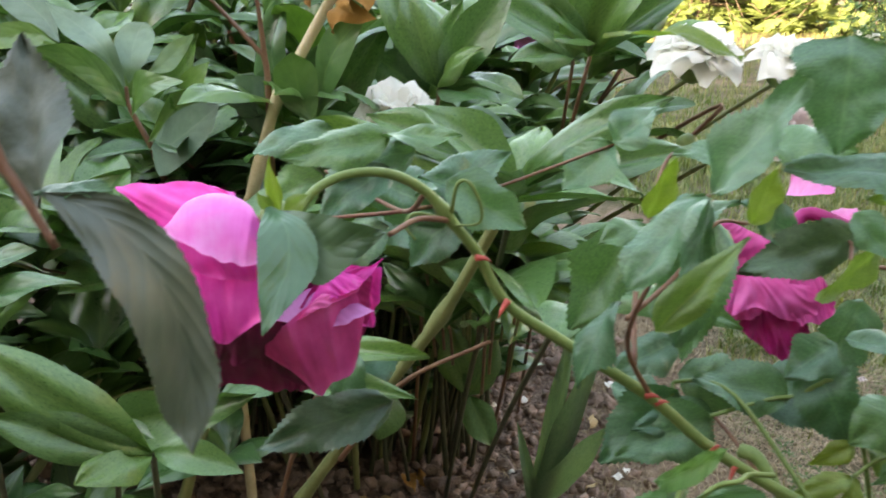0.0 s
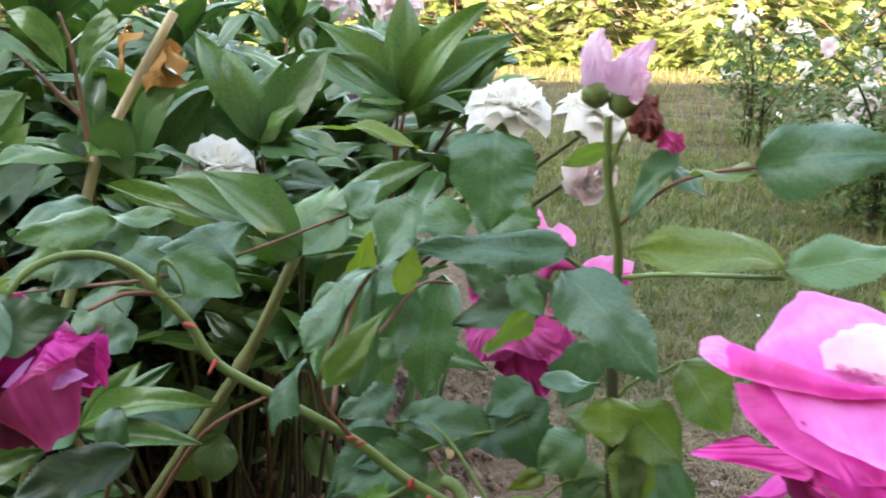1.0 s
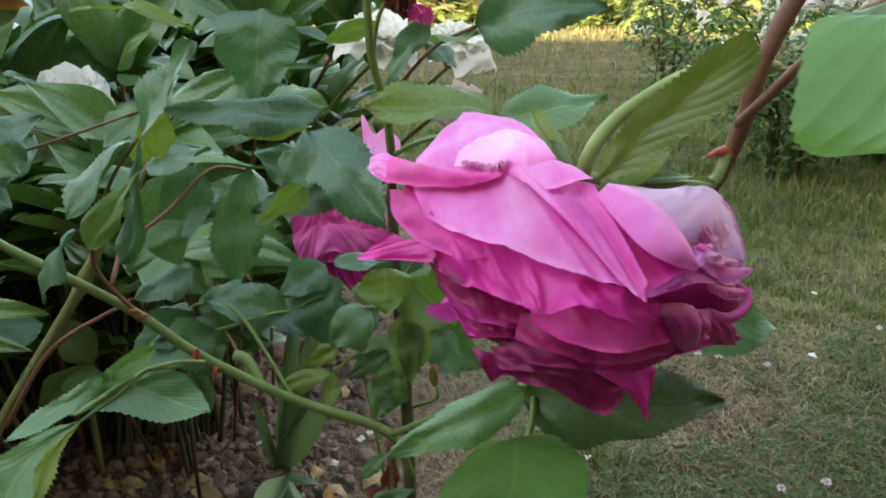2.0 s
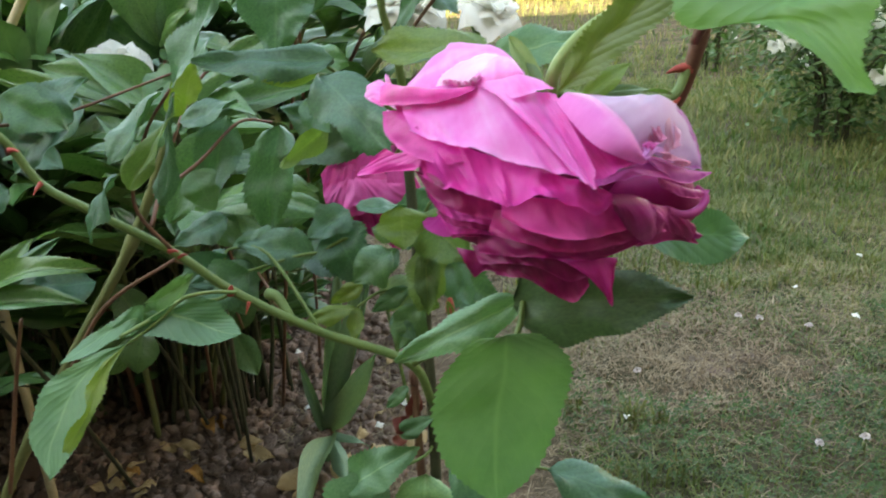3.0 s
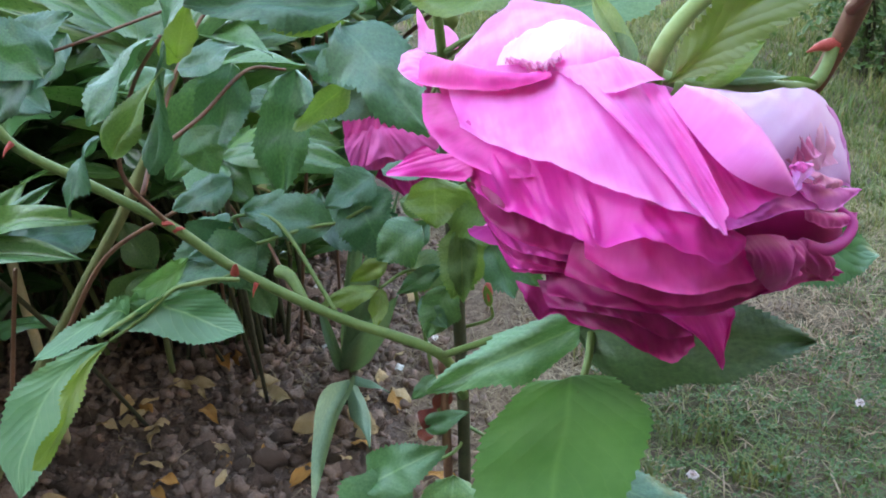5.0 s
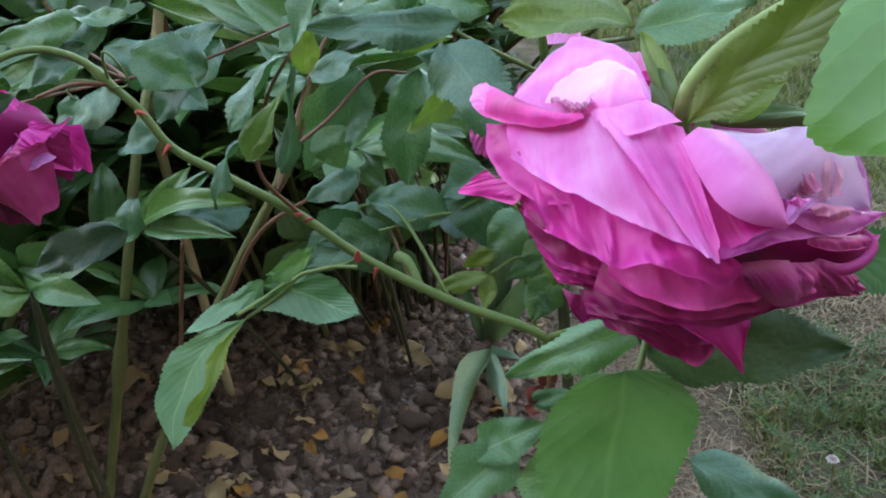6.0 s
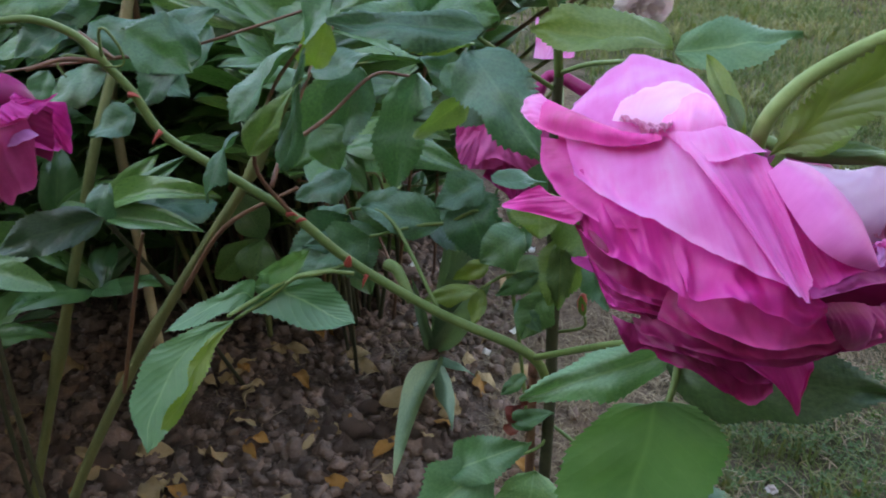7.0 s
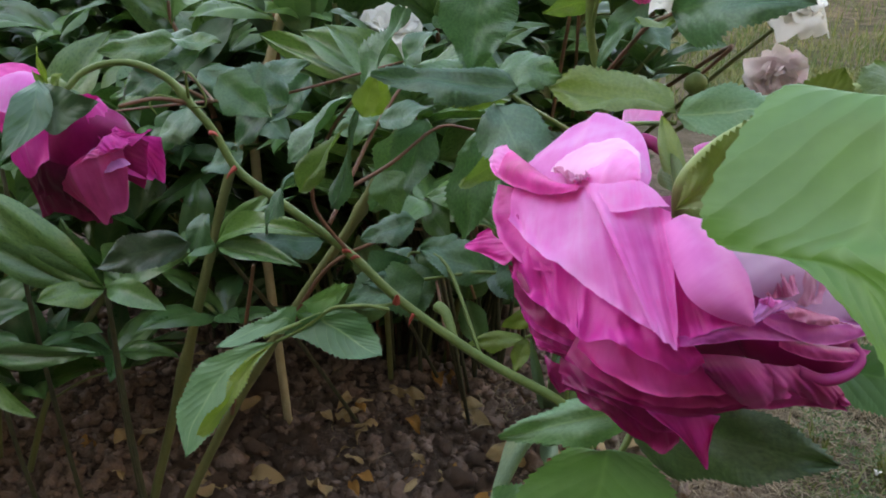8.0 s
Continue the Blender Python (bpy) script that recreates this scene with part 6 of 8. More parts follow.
drape(bloom, ((0.2649, 0.1460, 0.6154), (0.2702, 0.1460, 0.6157), (0.2769, 0.1460, 0.6138), (0.2820, 0.1460, 0.6080)), ((0.2672, 0.1410, 0.6068), (0.2705, 0.1410, 0.6030), (0.2765, 0.1410, 0.6028), (0.2801, 0.1410, 0.6040)), BLUSH_CORAL, bulge=0.0015, wave=0.0014)
drape(bloom, ((0.2661, 0.1395, 0.6123), (0.2694, 0.1395, 0.6129), (0.2738, 0.1395, 0.6114)), ((0.2662, 0.1365, 0.6089), (0.2692, 0.1365, 0.6060), (0.2728, 0.1365, 0.6059), (0.2753, 0.1365, 0.6074)), CORAL, bulge=0.001, wave=0.0014)
drape(bloom, ((0.2674, 0.1310, 0.6053), (0.2698, 0.1310, 0.6060), (0.2713, 0.1310, 0.6078)), ((0.2673, 0.1310, 0.6080), (0.2688, 0.1310, 0.6088), (0.2719, 0.1310, 0.6080)), PINK_LILAC, bulge=0.001, wave=0.0006)
drape(bloom, ((0.2725, 0.1356, 0.6056), (0.2770, 0.1397, 0.6032), (0.2808, 0.1432, 0.6011), (0.2847, 0.1469, 0.5992)), ((0.2722, 0.1328, 0.6044), (0.2758, 0.1359, 0.6015), (0.2809, 0.1414, 0.5987), (0.2851, 0.1460, 0.5976)), CORAL, bulge=0.0015, wave=0.0005)
drape(bloom, ((0.2673, 0.1301, 0.6072), (0.2702, 0.1336, 0.6064), (0.2741, 0.1384, 0.6052), (0.2758, 0.1396, 0.6041)), ((0.2650, 0.1238, 0.6060), (0.2666, 0.1251, 0.6049), (0.2707, 0.1316, 0.6049), (0.2748, 0.1369, 0.6036)), MAUVE, bulge=0.001, wave=0.0004)
part("petal", tube([(0.2790, 0.1450, 0.5860), (0.2850, 0.1470, 0.5838), (0.2905, 0.1500, 0.5846), (0.2932, 0.1530, 0.5872), (0.2915, 0.1560, 0.5892)], 0.0016, 0.0009, 8), MAGENTA, bloom)
# the far side of the same bloom
for k in range(2, 7):
    a = radians(-75 + k * 19)
    way = Vector((math.sin(a), math.cos(a) * 0.75, 0))
    side = Vector((math.cos(a), -math.sin(a) * 0.75, 0))
    c = Vector((0.25, 0.175, 0.606))
    z = -0.006 if k % 2 else -0.016
    petal(bloom, (c + way * 0.012 - side * 0.008 + Vector((0, 0, z)), c + way * 0.016 + Vector((0, 0, z + 0.004)), c + way * 0.012 + side * 0.008 + Vector((0, 0, z))),
          (c + way * 0.034 - side * 0.018 + Vector((0, 0, z - 0.02)), c + way * 0.042 + Vector((0, 0, z - 0.028)), c + way * 0.034 + side * 0.018 + Vector((0, 0, z - 0.02))), PINK, 0.004, 0.003, 0.001, way)
sepal(bloom, (0.2509, 0.1720, 0.6138), (0.2432, 0.1900, 0.6295), 0.006)
sepal(bloom, (0.2492, 0.1700, 0.6156), (0.2462, 0.1820, 0.6218), 0.007, (-0.5, -1, 0.4))
sepal(bloom, (0.2594, 0.1620, 0.6142), (0.2723, 0.1600, 0.6240), 0.007, (0.3, -0.8, 0.8))
sepal(bloom, (0.2565, 0.1600, 0.6148), (0.2492, 0.1480, 0.6154), 0.006)
sepal(bloom, (0.2596, 0.1630, 0.6145), (0.2842, 0.1600, 0.6153), 0.005, UP)

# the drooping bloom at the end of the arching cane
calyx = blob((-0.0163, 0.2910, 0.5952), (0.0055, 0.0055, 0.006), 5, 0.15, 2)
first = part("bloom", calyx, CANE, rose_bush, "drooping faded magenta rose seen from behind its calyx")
# filler body inside the drooping bloom, darkened like its shaded gaps
part("petal", blob((-0.0250, 0.3180, 0.5660), (0.025, 0.011, 0.020), 8, 0.25, 3), PINK_SHADED, first)
# two lower petals carry the inner shade of the bloom as colour
drape(first, ((-0.0453, 0.2970, 0.5597), (-0.0310, 0.2930, 0.5617), (-0.0176, 0.2972, 0.5585), (-0.0086, 0.3066, 0.5509)), ((-0.0517, 0.3156, 0.5242), (-0.0355, 0.3094, 0.5300), (-0.0227, 0.3136, 0.5262), (-0.0149, 0.3191, 0.5238)), CRIMSON_SHADED, bulge=0.001, wave=0.001)
drape(first, ((-0.0338, 0.2900, 0.5628), (-0.0245, 0.2890, 0.5635), (-0.0166, 0.2932, 0.5601), (-0.0088, 0.2990, 0.5551)), ((-0.0420, 0.3036, 0.5409), (-0.0324, 0.3006, 0.5426), (-0.0215, 0.3024, 0.5390), (-0.0118, 0.3096, 0.5285)), CRIMSON_SHADED, bulge=0.001, wave=0.001)
drape(first, ((-0.0529, 0.2980, 0.5841), (-0.0452, 0.2980, 0.5899), (-0.0366, 0.3000, 0.5914), (-0.0280, 0.3020, 0.5929)), ((-0.0537, 0.2960, 0.5875), (-0.0652, 0.3020, 0.5958), (-0.0727, 0.3070, 0.5998), (-0.0614, 0.3100, 0.6001), (-0.0485, 0.3110, 0.6011), (-0.0366, 0.3080, 0.5986)), PINK, bulge=0.002, wave=0.0006, folds=((0.5, 0.5, 0.001, 0.06),))
drape(first, ((-0.0499, 0.3020, 0.5924), (-0.0425, 0.3020, 0.5944), (-0.0351, 0.3020, 0.5955), (-0.0297, 0.3020, 0.5947)), ((-0.0559, 0.3100, 0.5977), (-0.0490, 0.3120, 0.5997), (-0.0430, 0.3110, 0.5997), (-0.0339, 0.3080, 0.5983)), PINK_PALE_LIT, bulge=0.001, wave=0.0005)
drape(first, ((-0.0487, 0.2920, 0.5879), (-0.0387, 0.2880, 0.5857), (-0.0295, 0.2860, 0.5838), (-0.0197, 0.2880, 0.5825)), ((-0.0484, 0.2900, 0.5793), (-0.0425, 0.2880, 0.5709), (-0.0388, 0.2890, 0.5583), (-0.0354, 0.2902, 0.5526), (-0.0277, 0.2866, 0.5586), (-0.0181, 0.2850, 0.5652)), PINK, bulge=0.002, wave=0.0008, folds=((0.3, 0.45, 0.0015, 0.06), (0.75, 0.7, 0.0014, 0.06)))
drape(first, ((-0.0498, 0.2910, 0.5917), (-0.0395, 0.2860, 0.5907), (-0.0301, 0.2830, 0.5892), (-0.0189, 0.2860, 0.5886)), ((-0.0466, 0.2880, 0.5800), (-0.0380, 0.2840, 0.5783), (-0.0288, 0.2820, 0.5776), (-0.0211, 0.2840, 0.5766)), PINK, bulge=0.002, wave=0.0004)
drape(first, ((-0.0506, 0.2930, 0.5912), (-0.0457, 0.2960, 0.5981), (-0.0363, 0.2980, 0.6007), (-0.0262, 0.2960, 0.5978), (-0.0210, 0.2920, 0.5903)), ((-0.0522, 0.2900, 0.5889), (-0.0418, 0.2820, 0.5883), (-0.0326, 0.2790, 0.5847), (-0.0251, 0.2790, 0.5826), (-0.0196, 0.2820, 0.5827)), PINK_PALE_LIT, bulge=0.0045, wave=0.0003, folds=((0.85, 0.82, 0.0012, 0.05),))
drape(first, ((-0.0129, 0.3020, 0.5617), (-0.0080, 0.3070, 0.5689), (-0.0014, 0.3130, 0.5730), (0.0054, 0.3180, 0.5695)), ((0.0047, 0.3198, 0.5437), (0.0080, 0.3185, 0.5529), (0.0080, 0.3195, 0.5608), (0.0090, 0.3200, 0.5668)), PINK_SHADED, bulge=0.001)
drape(first, ((-0.0231, 0.2958, 0.5530), (-0.0128, 0.2930, 0.5622), (-0.0044, 0.2970, 0.5677), (0.0046, 0.3045, 0.5701)), ((-0.0240, 0.2982, 0.5464), (-0.0155, 0.3010, 0.5388), (-0.0078, 0.3041, 0.5297), (-0.0027, 0.3032, 0.5345), (0.0042, 0.3064, 0.5395), (0.0082, 0.3035, 0.5587)), ROSE_MAGENTA, bulge=0.0018, wave=0.0005, folds=((0.25, 0.35, 0.002, 0.05), (0.72, 0.66, 0.0022, 0.05)))
drape(first, ((-0.0168, 0.2971, 0.5546), (-0.0100, 0.2970, 0.5627), (-0.0051, 0.3010, 0.5672), (-0.0003, 0.3060, 0.5694)), ((-0.0109, 0.2922, 0.5607), (-0.0037, 0.2930, 0.5648), (0.0044, 0.2990, 0.5666), (0.0086, 0.3058, 0.5688)), ROSE_MAGENTA, bulge=0.002, wave=0.0006)
drape(first, ((-0.0098, 0.3005, 0.5633), (-0.0064, 0.3035, 0.5692), (-0.0033, 0.3075, 0.5728), (-0.0009, 0.3100, 0.5744)), ((-0.0035, 0.2965, 0.5641), (0.0011, 0.2970, 0.5669), (0.0051, 0.3005, 0.5676), (0.0088, 0.3070, 0.5693)), PINK, bulge=0.001, wave=0.0008, folds=((0.5, 0.5, 0.0012, 0.08),))
drape(first, ((-0.0022, 0.3070, 0.5749), (0.0006, 0.3065, 0.5732), (0.0033, 0.3070, 0.5702), (0.0067, 0.3090, 0.5676)), ((-0.0013, 0.3108, 0.5760), (0.0044, 0.3098, 0.5742), (0.0090, 0.3135, 0.5731), (0.0132, 0.3180, 0.5745)), PINK, bulge=0.0006, wave=0.0008)
drape(first, ((0.0006, 0.3180, 0.5704), (0.0054, 0.3180, 0.5674), (0.0072, 0.3180, 0.5613)), ((0.0104, 0.3280, 0.5683), (0.0089, 0.3320, 0.5541), (0.0064, 0.3330, 0.5427), (0.0046, 0.3280, 0.5479), (0.0043, 0.3240, 0.5548)), PINK, bulge=0.001, wave=0.0008)
drape(first, ((-0.0258, 0.3060, 0.5518), (-0.0116, 0.3080, 0.5659), (0.0001, 0.3080, 0.5644)), ((-0.0150, 0.3000, 0.5547), (-0.0007, 0.2970, 0.5565), (0.0124, 0.3000, 0.5617)), MAUVE, bulge=0.002)
for k in range(5):
    a = radians(-70 + k * 35)
    way, side = Vector((math.sin(a), math.cos(a), 0)), Vector((math.cos(a), -math.sin(a), 0))
    c = Vector((-0.0252, 0.3150, 0.5720))
    petal(first, (c + way * 0.006 - side * 0.008 + Vector((0, 0, 0.012)), c + way * 0.01 + Vector((0, 0, 0.014)), c + way * 0.006 + side * 0.008 + Vector((0, 0, 0.012))),
          (c + way * 0.022 - side * 0.016 + Vector((0, 0, -0.02)), c + way * 0.03 + Vector((0, 0, -0.028)), c + way * 0.022 + side * 0.016 + Vector((0, 0, -0.02))), PINK, 0.004, 0.003, 0.001, way)
sepal(first, (-0.0133, 0.2840, 0.5989), (-0.0156, 0.2820, 0.6157), 0.0055, (-0.4, -1, 0.2))
sepal(first, (-0.0120, 0.2840, 0.5984), (-0.0046, 0.2820, 0.6048), 0.0060, (0, -1, 0.4))
sepal(first, (-0.0153, 0.2840, 0.5994), (-0.0196, 0.2820, 0.6053), 0.0050, (-0.4, -1, 0.1))

# the bloom half hidden behind the leaves
third = part("bloom", blob((0.2044, 0.5250, 0.4950), (0.018, 0.010, 0.02), 9, 0.5, 3), PINK_SHADED, rose_bush, "crumpled magenta rose half hidden behind leaves")
drape(third, ((0.1819, 0.5100, 0.5372), (0.1915, 0.5100, 0.5326), (0.2138, 0.5100, 0.5235)), ((0.1676, 0.5040, 0.5395), (0.1706, 0.5040, 0.5211), (0.1827, 0.5040, 0.5149), (0.2042, 0.5040, 0.5122)), ROSE_MAGENTA, wave=0.0016, bulge=0.0035, ragged=1.0)
drape(third, ((0.1750, 0.5070, 0.5235), (0.1890, 0.5070, 0.5206), (0.2043, 0.5070, 0.5194)), ((0.1669, 0.5010, 0.5139), (0.1703, 0.5010, 0.4977), (0.1845, 0.5010, 0.5046), (0.1987, 0.5010, 0.5001), (0.2130, 0.5010, 0.5070)), ROSE_MAGENTA, wave=0.0018, bulge=0.0035, ragged=1.0)
drape(third, ((0.1770, 0.5030, 0.5086), (0.1858, 0.5030, 0.5121), (0.1982, 0.5030, 0.5092)), ((0.1674, 0.4970, 0.5056), (0.1708, 0.4970, 0.4893), (0.1810, 0.4970, 0.4853), (0.1974, 0.4970, 0.4884)), ROSE_MAGENTA, wave=0.0016, bulge=0.0035, ragged=1.0)
drape(third, ((0.1847, 0.4980, 0.5105), (0.1967, 0.4980, 0.5109), (0.2179, 0.4980, 0.5082)), ((0.1799, 0.4920, 0.4899), (0.1937, 0.4920, 0.4952), (0.2095, 0.4920, 0.4881), (0.2243, 0.4920, 0.4895), (0.2254, 0.4920, 0.5041)), ROSE_MAGENTA, wave=0.0016, bulge=0.0035, ragged=1.0)
drape(third, ((0.1895, 0.5030, 0.4908), (0.2029, 0.5030, 0.4945), (0.2214, 0.5030, 0.4934)), ((0.1854, 0.4970, 0.4807), (0.1977, 0.4970, 0.4717), (0.2076, 0.4970, 0.4653), (0.2196, 0.4970, 0.4623), (0.2248, 0.4970, 0.4793)), PINK_SHADED, wave=0.0022, bulge=0.0035, ragged=1.0)
drape(third, ((0.2109, 0.5000, 0.5218), (0.2234, 0.5000, 0.5173), (0.2287, 0.5000, 0.5110)), ((0.2093, 0.4940, 0.4948), (0.2195, 0.4940, 0.4853), (0.2327, 0.4940, 0.4874), (0.2359, 0.4940, 0.4972)), ROSE_MAGENTA, wave=0.0016, bulge=0.0035, ragged=1.0)
drape(third, ((0.2128, 0.5259, 0.5495), (0.2218, 0.5259, 0.5493), (0.2328, 0.5259, 0.5506)), ((0.2135, 0.5219, 0.5603), (0.2128, 0.5219, 0.5767), (0.2207, 0.5219, 0.5639), (0.2278, 0.5219, 0.5674), (0.2365, 0.5219, 0.5599), (0.2377, 0.5219, 0.5525)), PINK_LIT, wave=0.001, ragged=1.0)
drape(third, ((0.2631, 0.6000, 0.5059), (0.2758, 0.6000, 0.5047), (0.2949, 0.6000, 0.5051)), ((0.2589, 0.5960, 0.5199), (0.2704, 0.5960, 0.5260), (0.2830, 0.5960, 0.5245), (0.2957, 0.5960, 0.5212)), PINK_LIT, wave=0.001, ragged=1.0)
drape(third, ((0.2617, 0.5970, 0.5132), (0.2751, 0.5970, 0.5107), (0.2940, 0.5970, 0.5124)), ((0.2621, 0.5930, 0.5036), (0.2769, 0.5930, 0.4967), (0.2935, 0.5930, 0.5049)), PINK, wave=0.001, ragged=1.0)
part("petal", tube([(0.2114, 0.5100, 0.5136), (0.2236, 0.5250, 0.5390), (0.2490, 0.5100, 0.5331)], 0.0035, 0.0045, 8), PINK_SHADED, third)
stem(rose_bush, [(0.2199, 0.3450, 0.5543), (0.2219, 0.3800, 0.5653), (0.2243, 0.4550, 0.5505), (0.2136, 0.5150, 0.5157)], 0.0014, 0.0012, CANE, "flower_stalk")

# the fading bud on top of the upright cane, its withered neighbour, and a closed red bud low down
bud = part("bud", blob((0.2012, 0.3300, 0.6641), (0.0058, 0.0056, 0.006), 4, 0.15, 2), CANE, rose_bush, "half open pale mauve pink bud")
part("calyx", blob((0.2114, 0.3280, 0.6609), (0.0058, 0.0056, 0.006), 5, 0.15, 2), CANE, bud)
drape(bud, ((0.1954, 0.3320, 0.6682), (0.2000, 0.3320, 0.6651), (0.2063, 0.3320, 0.6658)), ((0.1955, 0.3360, 0.6784), (0.1990, 0.3360, 0.6858), (0.2040, 0.3360, 0.6873), (0.2078, 0.3360, 0.6810)), BUD_MAUVE, wave=0.0016, bulge=0.0022)
drape(bud, ((0.1947, 0.3280, 0.6673), (0.1998, 0.3280, 0.6655), (0.2047, 0.3280, 0.6674)), ((0.1929, 0.3240, 0.6766), (0.1951, 0.3240, 0.6826), (0.1996, 0.3240, 0.6838), (0.2032, 0.3240, 0.6767)), BUD_MAUVE, wave=0.0016, bulge=0.0022)
drape(bud, ((0.2059, 0.3300, 0.6654), (0.2111, 0.3300, 0.6629), (0.2175, 0.3300, 0.6630)), ((0.2061, 0.3360, 0.6748), (0.2140, 0.3360, 0.6805), (0.2246, 0.3360, 0.6837), (0.2226, 0.3360, 0.6762), (0.2200, 0.3360, 0.6687)), BUD_MAUVE, wave=0.0016, bulge=0.0022)
drape(bud, ((0.2032, 0.3240, 0.6665), (0.2096, 0.3240, 0.6635), (0.2158, 0.3240, 0.6648)), ((0.2011, 0.3190, 0.6770), (0.2061, 0.3190, 0.6782), (0.2121, 0.3190, 0.6795), (0.2168, 0.3190, 0.6748)), BUD_MAUVE, wave=0.0016, bulge=0.0022)
drape(bud, ((0.2116, 0.3200, 0.6735), (0.2141, 0.3200, 0.6723), (0.2171, 0.3200, 0.6736)), ((0.2111, 0.3200, 0.6627), (0.2144, 0.3200, 0.6603), (0.2171, 0.3200, 0.6652), (0.2191, 0.3200, 0.6712)), BUD_MAUVE, wave=0.0016, bulge=0.0022)
dead = part("withered_bloom", blob((0.2202, 0.3260, 0.6548), (0.006, 0.004, 0.008), 9, 0.5, 3), WITHERED, rose_bush, "withered dark red brown bloom hanging down")
drape(dead, ((0.2161, 0.3240, 0.6599), (0.2198, 0.3240, 0.6612), (0.2239, 0.3240, 0.6649)), ((0.2116, 0.3190, 0.6519), (0.2155, 0.3190, 0.6495), (0.2208, 0.3190, 0.6544), (0.2229, 0.3190, 0.6593)), WITHERED, wave=0.002, bulge=0.002)
drape(dead, ((0.2146, 0.3200, 0.6579), (0.2182, 0.3200, 0.6591), (0.2225, 0.3200, 0.6604)), ((0.2150, 0.3170, 0.6491), (0.2183, 0.3170, 0.6467), (0.2232, 0.3170, 0.6480), (0.2243, 0.3170, 0.6547)), WITHERED, wave=0.002, bulge=0.002)
drape(dead, ((0.2155, 0.3160, 0.6560), (0.2192, 0.3160, 0.6560), (0.2230, 0.3160, 0.6548)), ((0.2177, 0.3130, 0.6479), (0.2208, 0.3130, 0.6485), (0.2239, 0.3130, 0.6504)), WITHERED, wave=0.002, bulge=0.002)
drape(dead, ((0.2214, 0.3180, 0.6509), (0.2257, 0.3180, 0.6515), (0.2282, 0.3180, 0.6509)), ((0.2222, 0.3150, 0.6452), (0.2280, 0.3150, 0.6428), (0.2324, 0.3150, 0.6446), (0.2315, 0.3150, 0.6501)), ROSE_MAGENTA, wave=0.002, bulge=0.002)
stem(rose_bush, [(0.2087, 0.3320, 0.6287), (0.2115, 0.3280, 0.6463), (0.2177, 0.3250, 0.6566)], 0.001, 0.0008, CANE, "flower_stalk")
small = part("bud", blob((0.2352, 0.3250, 0.4875), (0.0022, 0.0022, 0.005), 6, 0.1, 2), THORN, rose_bush, "small closed red bud")
sepal(small, (0.2363, 0.3250, 0.4810), (0.2340, 0.3230, 0.4925), 0.004)
stem(rose_bush, [(0.2248, 0.3450, 0.4600), (0.2367, 0.3280, 0.4734), (0.2369, 0.3250, 0.4810)], 0.0008, 0.0007, CANE, "flower_stalk")

# a curled rusty dead leaf caught at the foot of the cane
for k, (b, e, w) in enumerate((((0.2169, 0.3450, 0.4355), (0.2126, 0.3400, 0.4193), 0.010), ((0.2132, 0.3420, 0.4197), (0.2067, 0.3380, 0.4110), 0.012), ((0.2088, 0.3400, 0.4097), (0.2077, 0.3360, 0.4050), 0.009))):
    part("dead_leaf", leaf_data("dry", WITHERED, k), None, rose_bush, "curled rusty red dead leaf", leaf_matrix(b, e, w, (0.5 - k * 0.4, -1, 0.3)))


# ---- peonies filling the bed behind the rose ----
def peony_leaves(parent, centre, stem_way, count, rnd, length, spread_=1.0, sink=None):
    """A whorl of leaflets round the end of a stalk. sink: a joined body to add them to instead."""
    c = Vector(centre)
    a0 = rnd.uniform(0, 6.28)
    for k in range(count):
        a = a0 + 2 * math.pi * k / count + rnd.uniform(-0.3, 0.3)
        lift = rnd.uniform(-0.15, 0.75)
        way = (Vector((math.cos(a), math.sin(a), lift)) * spread_ + Vector(stem_way) * 0.5).normalized()
        ln = length * rnd.uniform(0.75, 1.2)
        tip = c + way * ln
        facing = Vector((rnd.gauss(0, 0.25), rnd.gauss(-0.15, 0.25), 1)) - way * 0.2
        m = leaf_matrix(c, tip, ln * rnd.uniform(0.34, 0.46), facing)
        if sink is None:
            LEAF_COUNT[0] += 1
            part("leaf", leaf_data("peony", PEONY_LEAF, LEAF_COUNT[0] % 7), None, parent, "", m)
        else:
            sink.append(m)


def joined_leaves(parent, matrices, name="foliage"):
    """Leaves too many to tell apart, as one body."""
    shapes = []
    for v in range(5):
        bm = leaf_bmesh("peony", v * 5 + 1)
        bm.verts.index_update()
        uv = bm.loops.layers.uv.active
        shapes.append((np.array([q.co[:] for q in bm.verts]), [[q.index for q in f.verts] for f in bm.faces], [tuple(l[uv].uv) for f in bm.faces for l in f.loops]))
        bm.free()
    verts, faces, uvs = [], [], []
    for i, m in enumerate(matrices):
        pts, fs, us = shapes[i % 5]
        mm = np.array(m)
        n = len(verts)
        verts += (pts @ mm[:3, :3].T + mm[:3, 3]).tolist()
        faces += [[n + q for q in f] for f in fs]
        uvs += us
    data = bpy.data.meshes.new(name)
    data.from_pydata(verts, [], faces)
    layer = data.uv_layers.new(name="UVMap")
    layer.data.foreach_set("uv", np.array(uvs, dtype=np.float32).ravel())
    data.polygons.foreach_set("use_smooth", [True] * len(faces))
    data.materials.append(PEONY_LEAVES)
    return tagged(part(name, data, None, parent), kind="stuff")


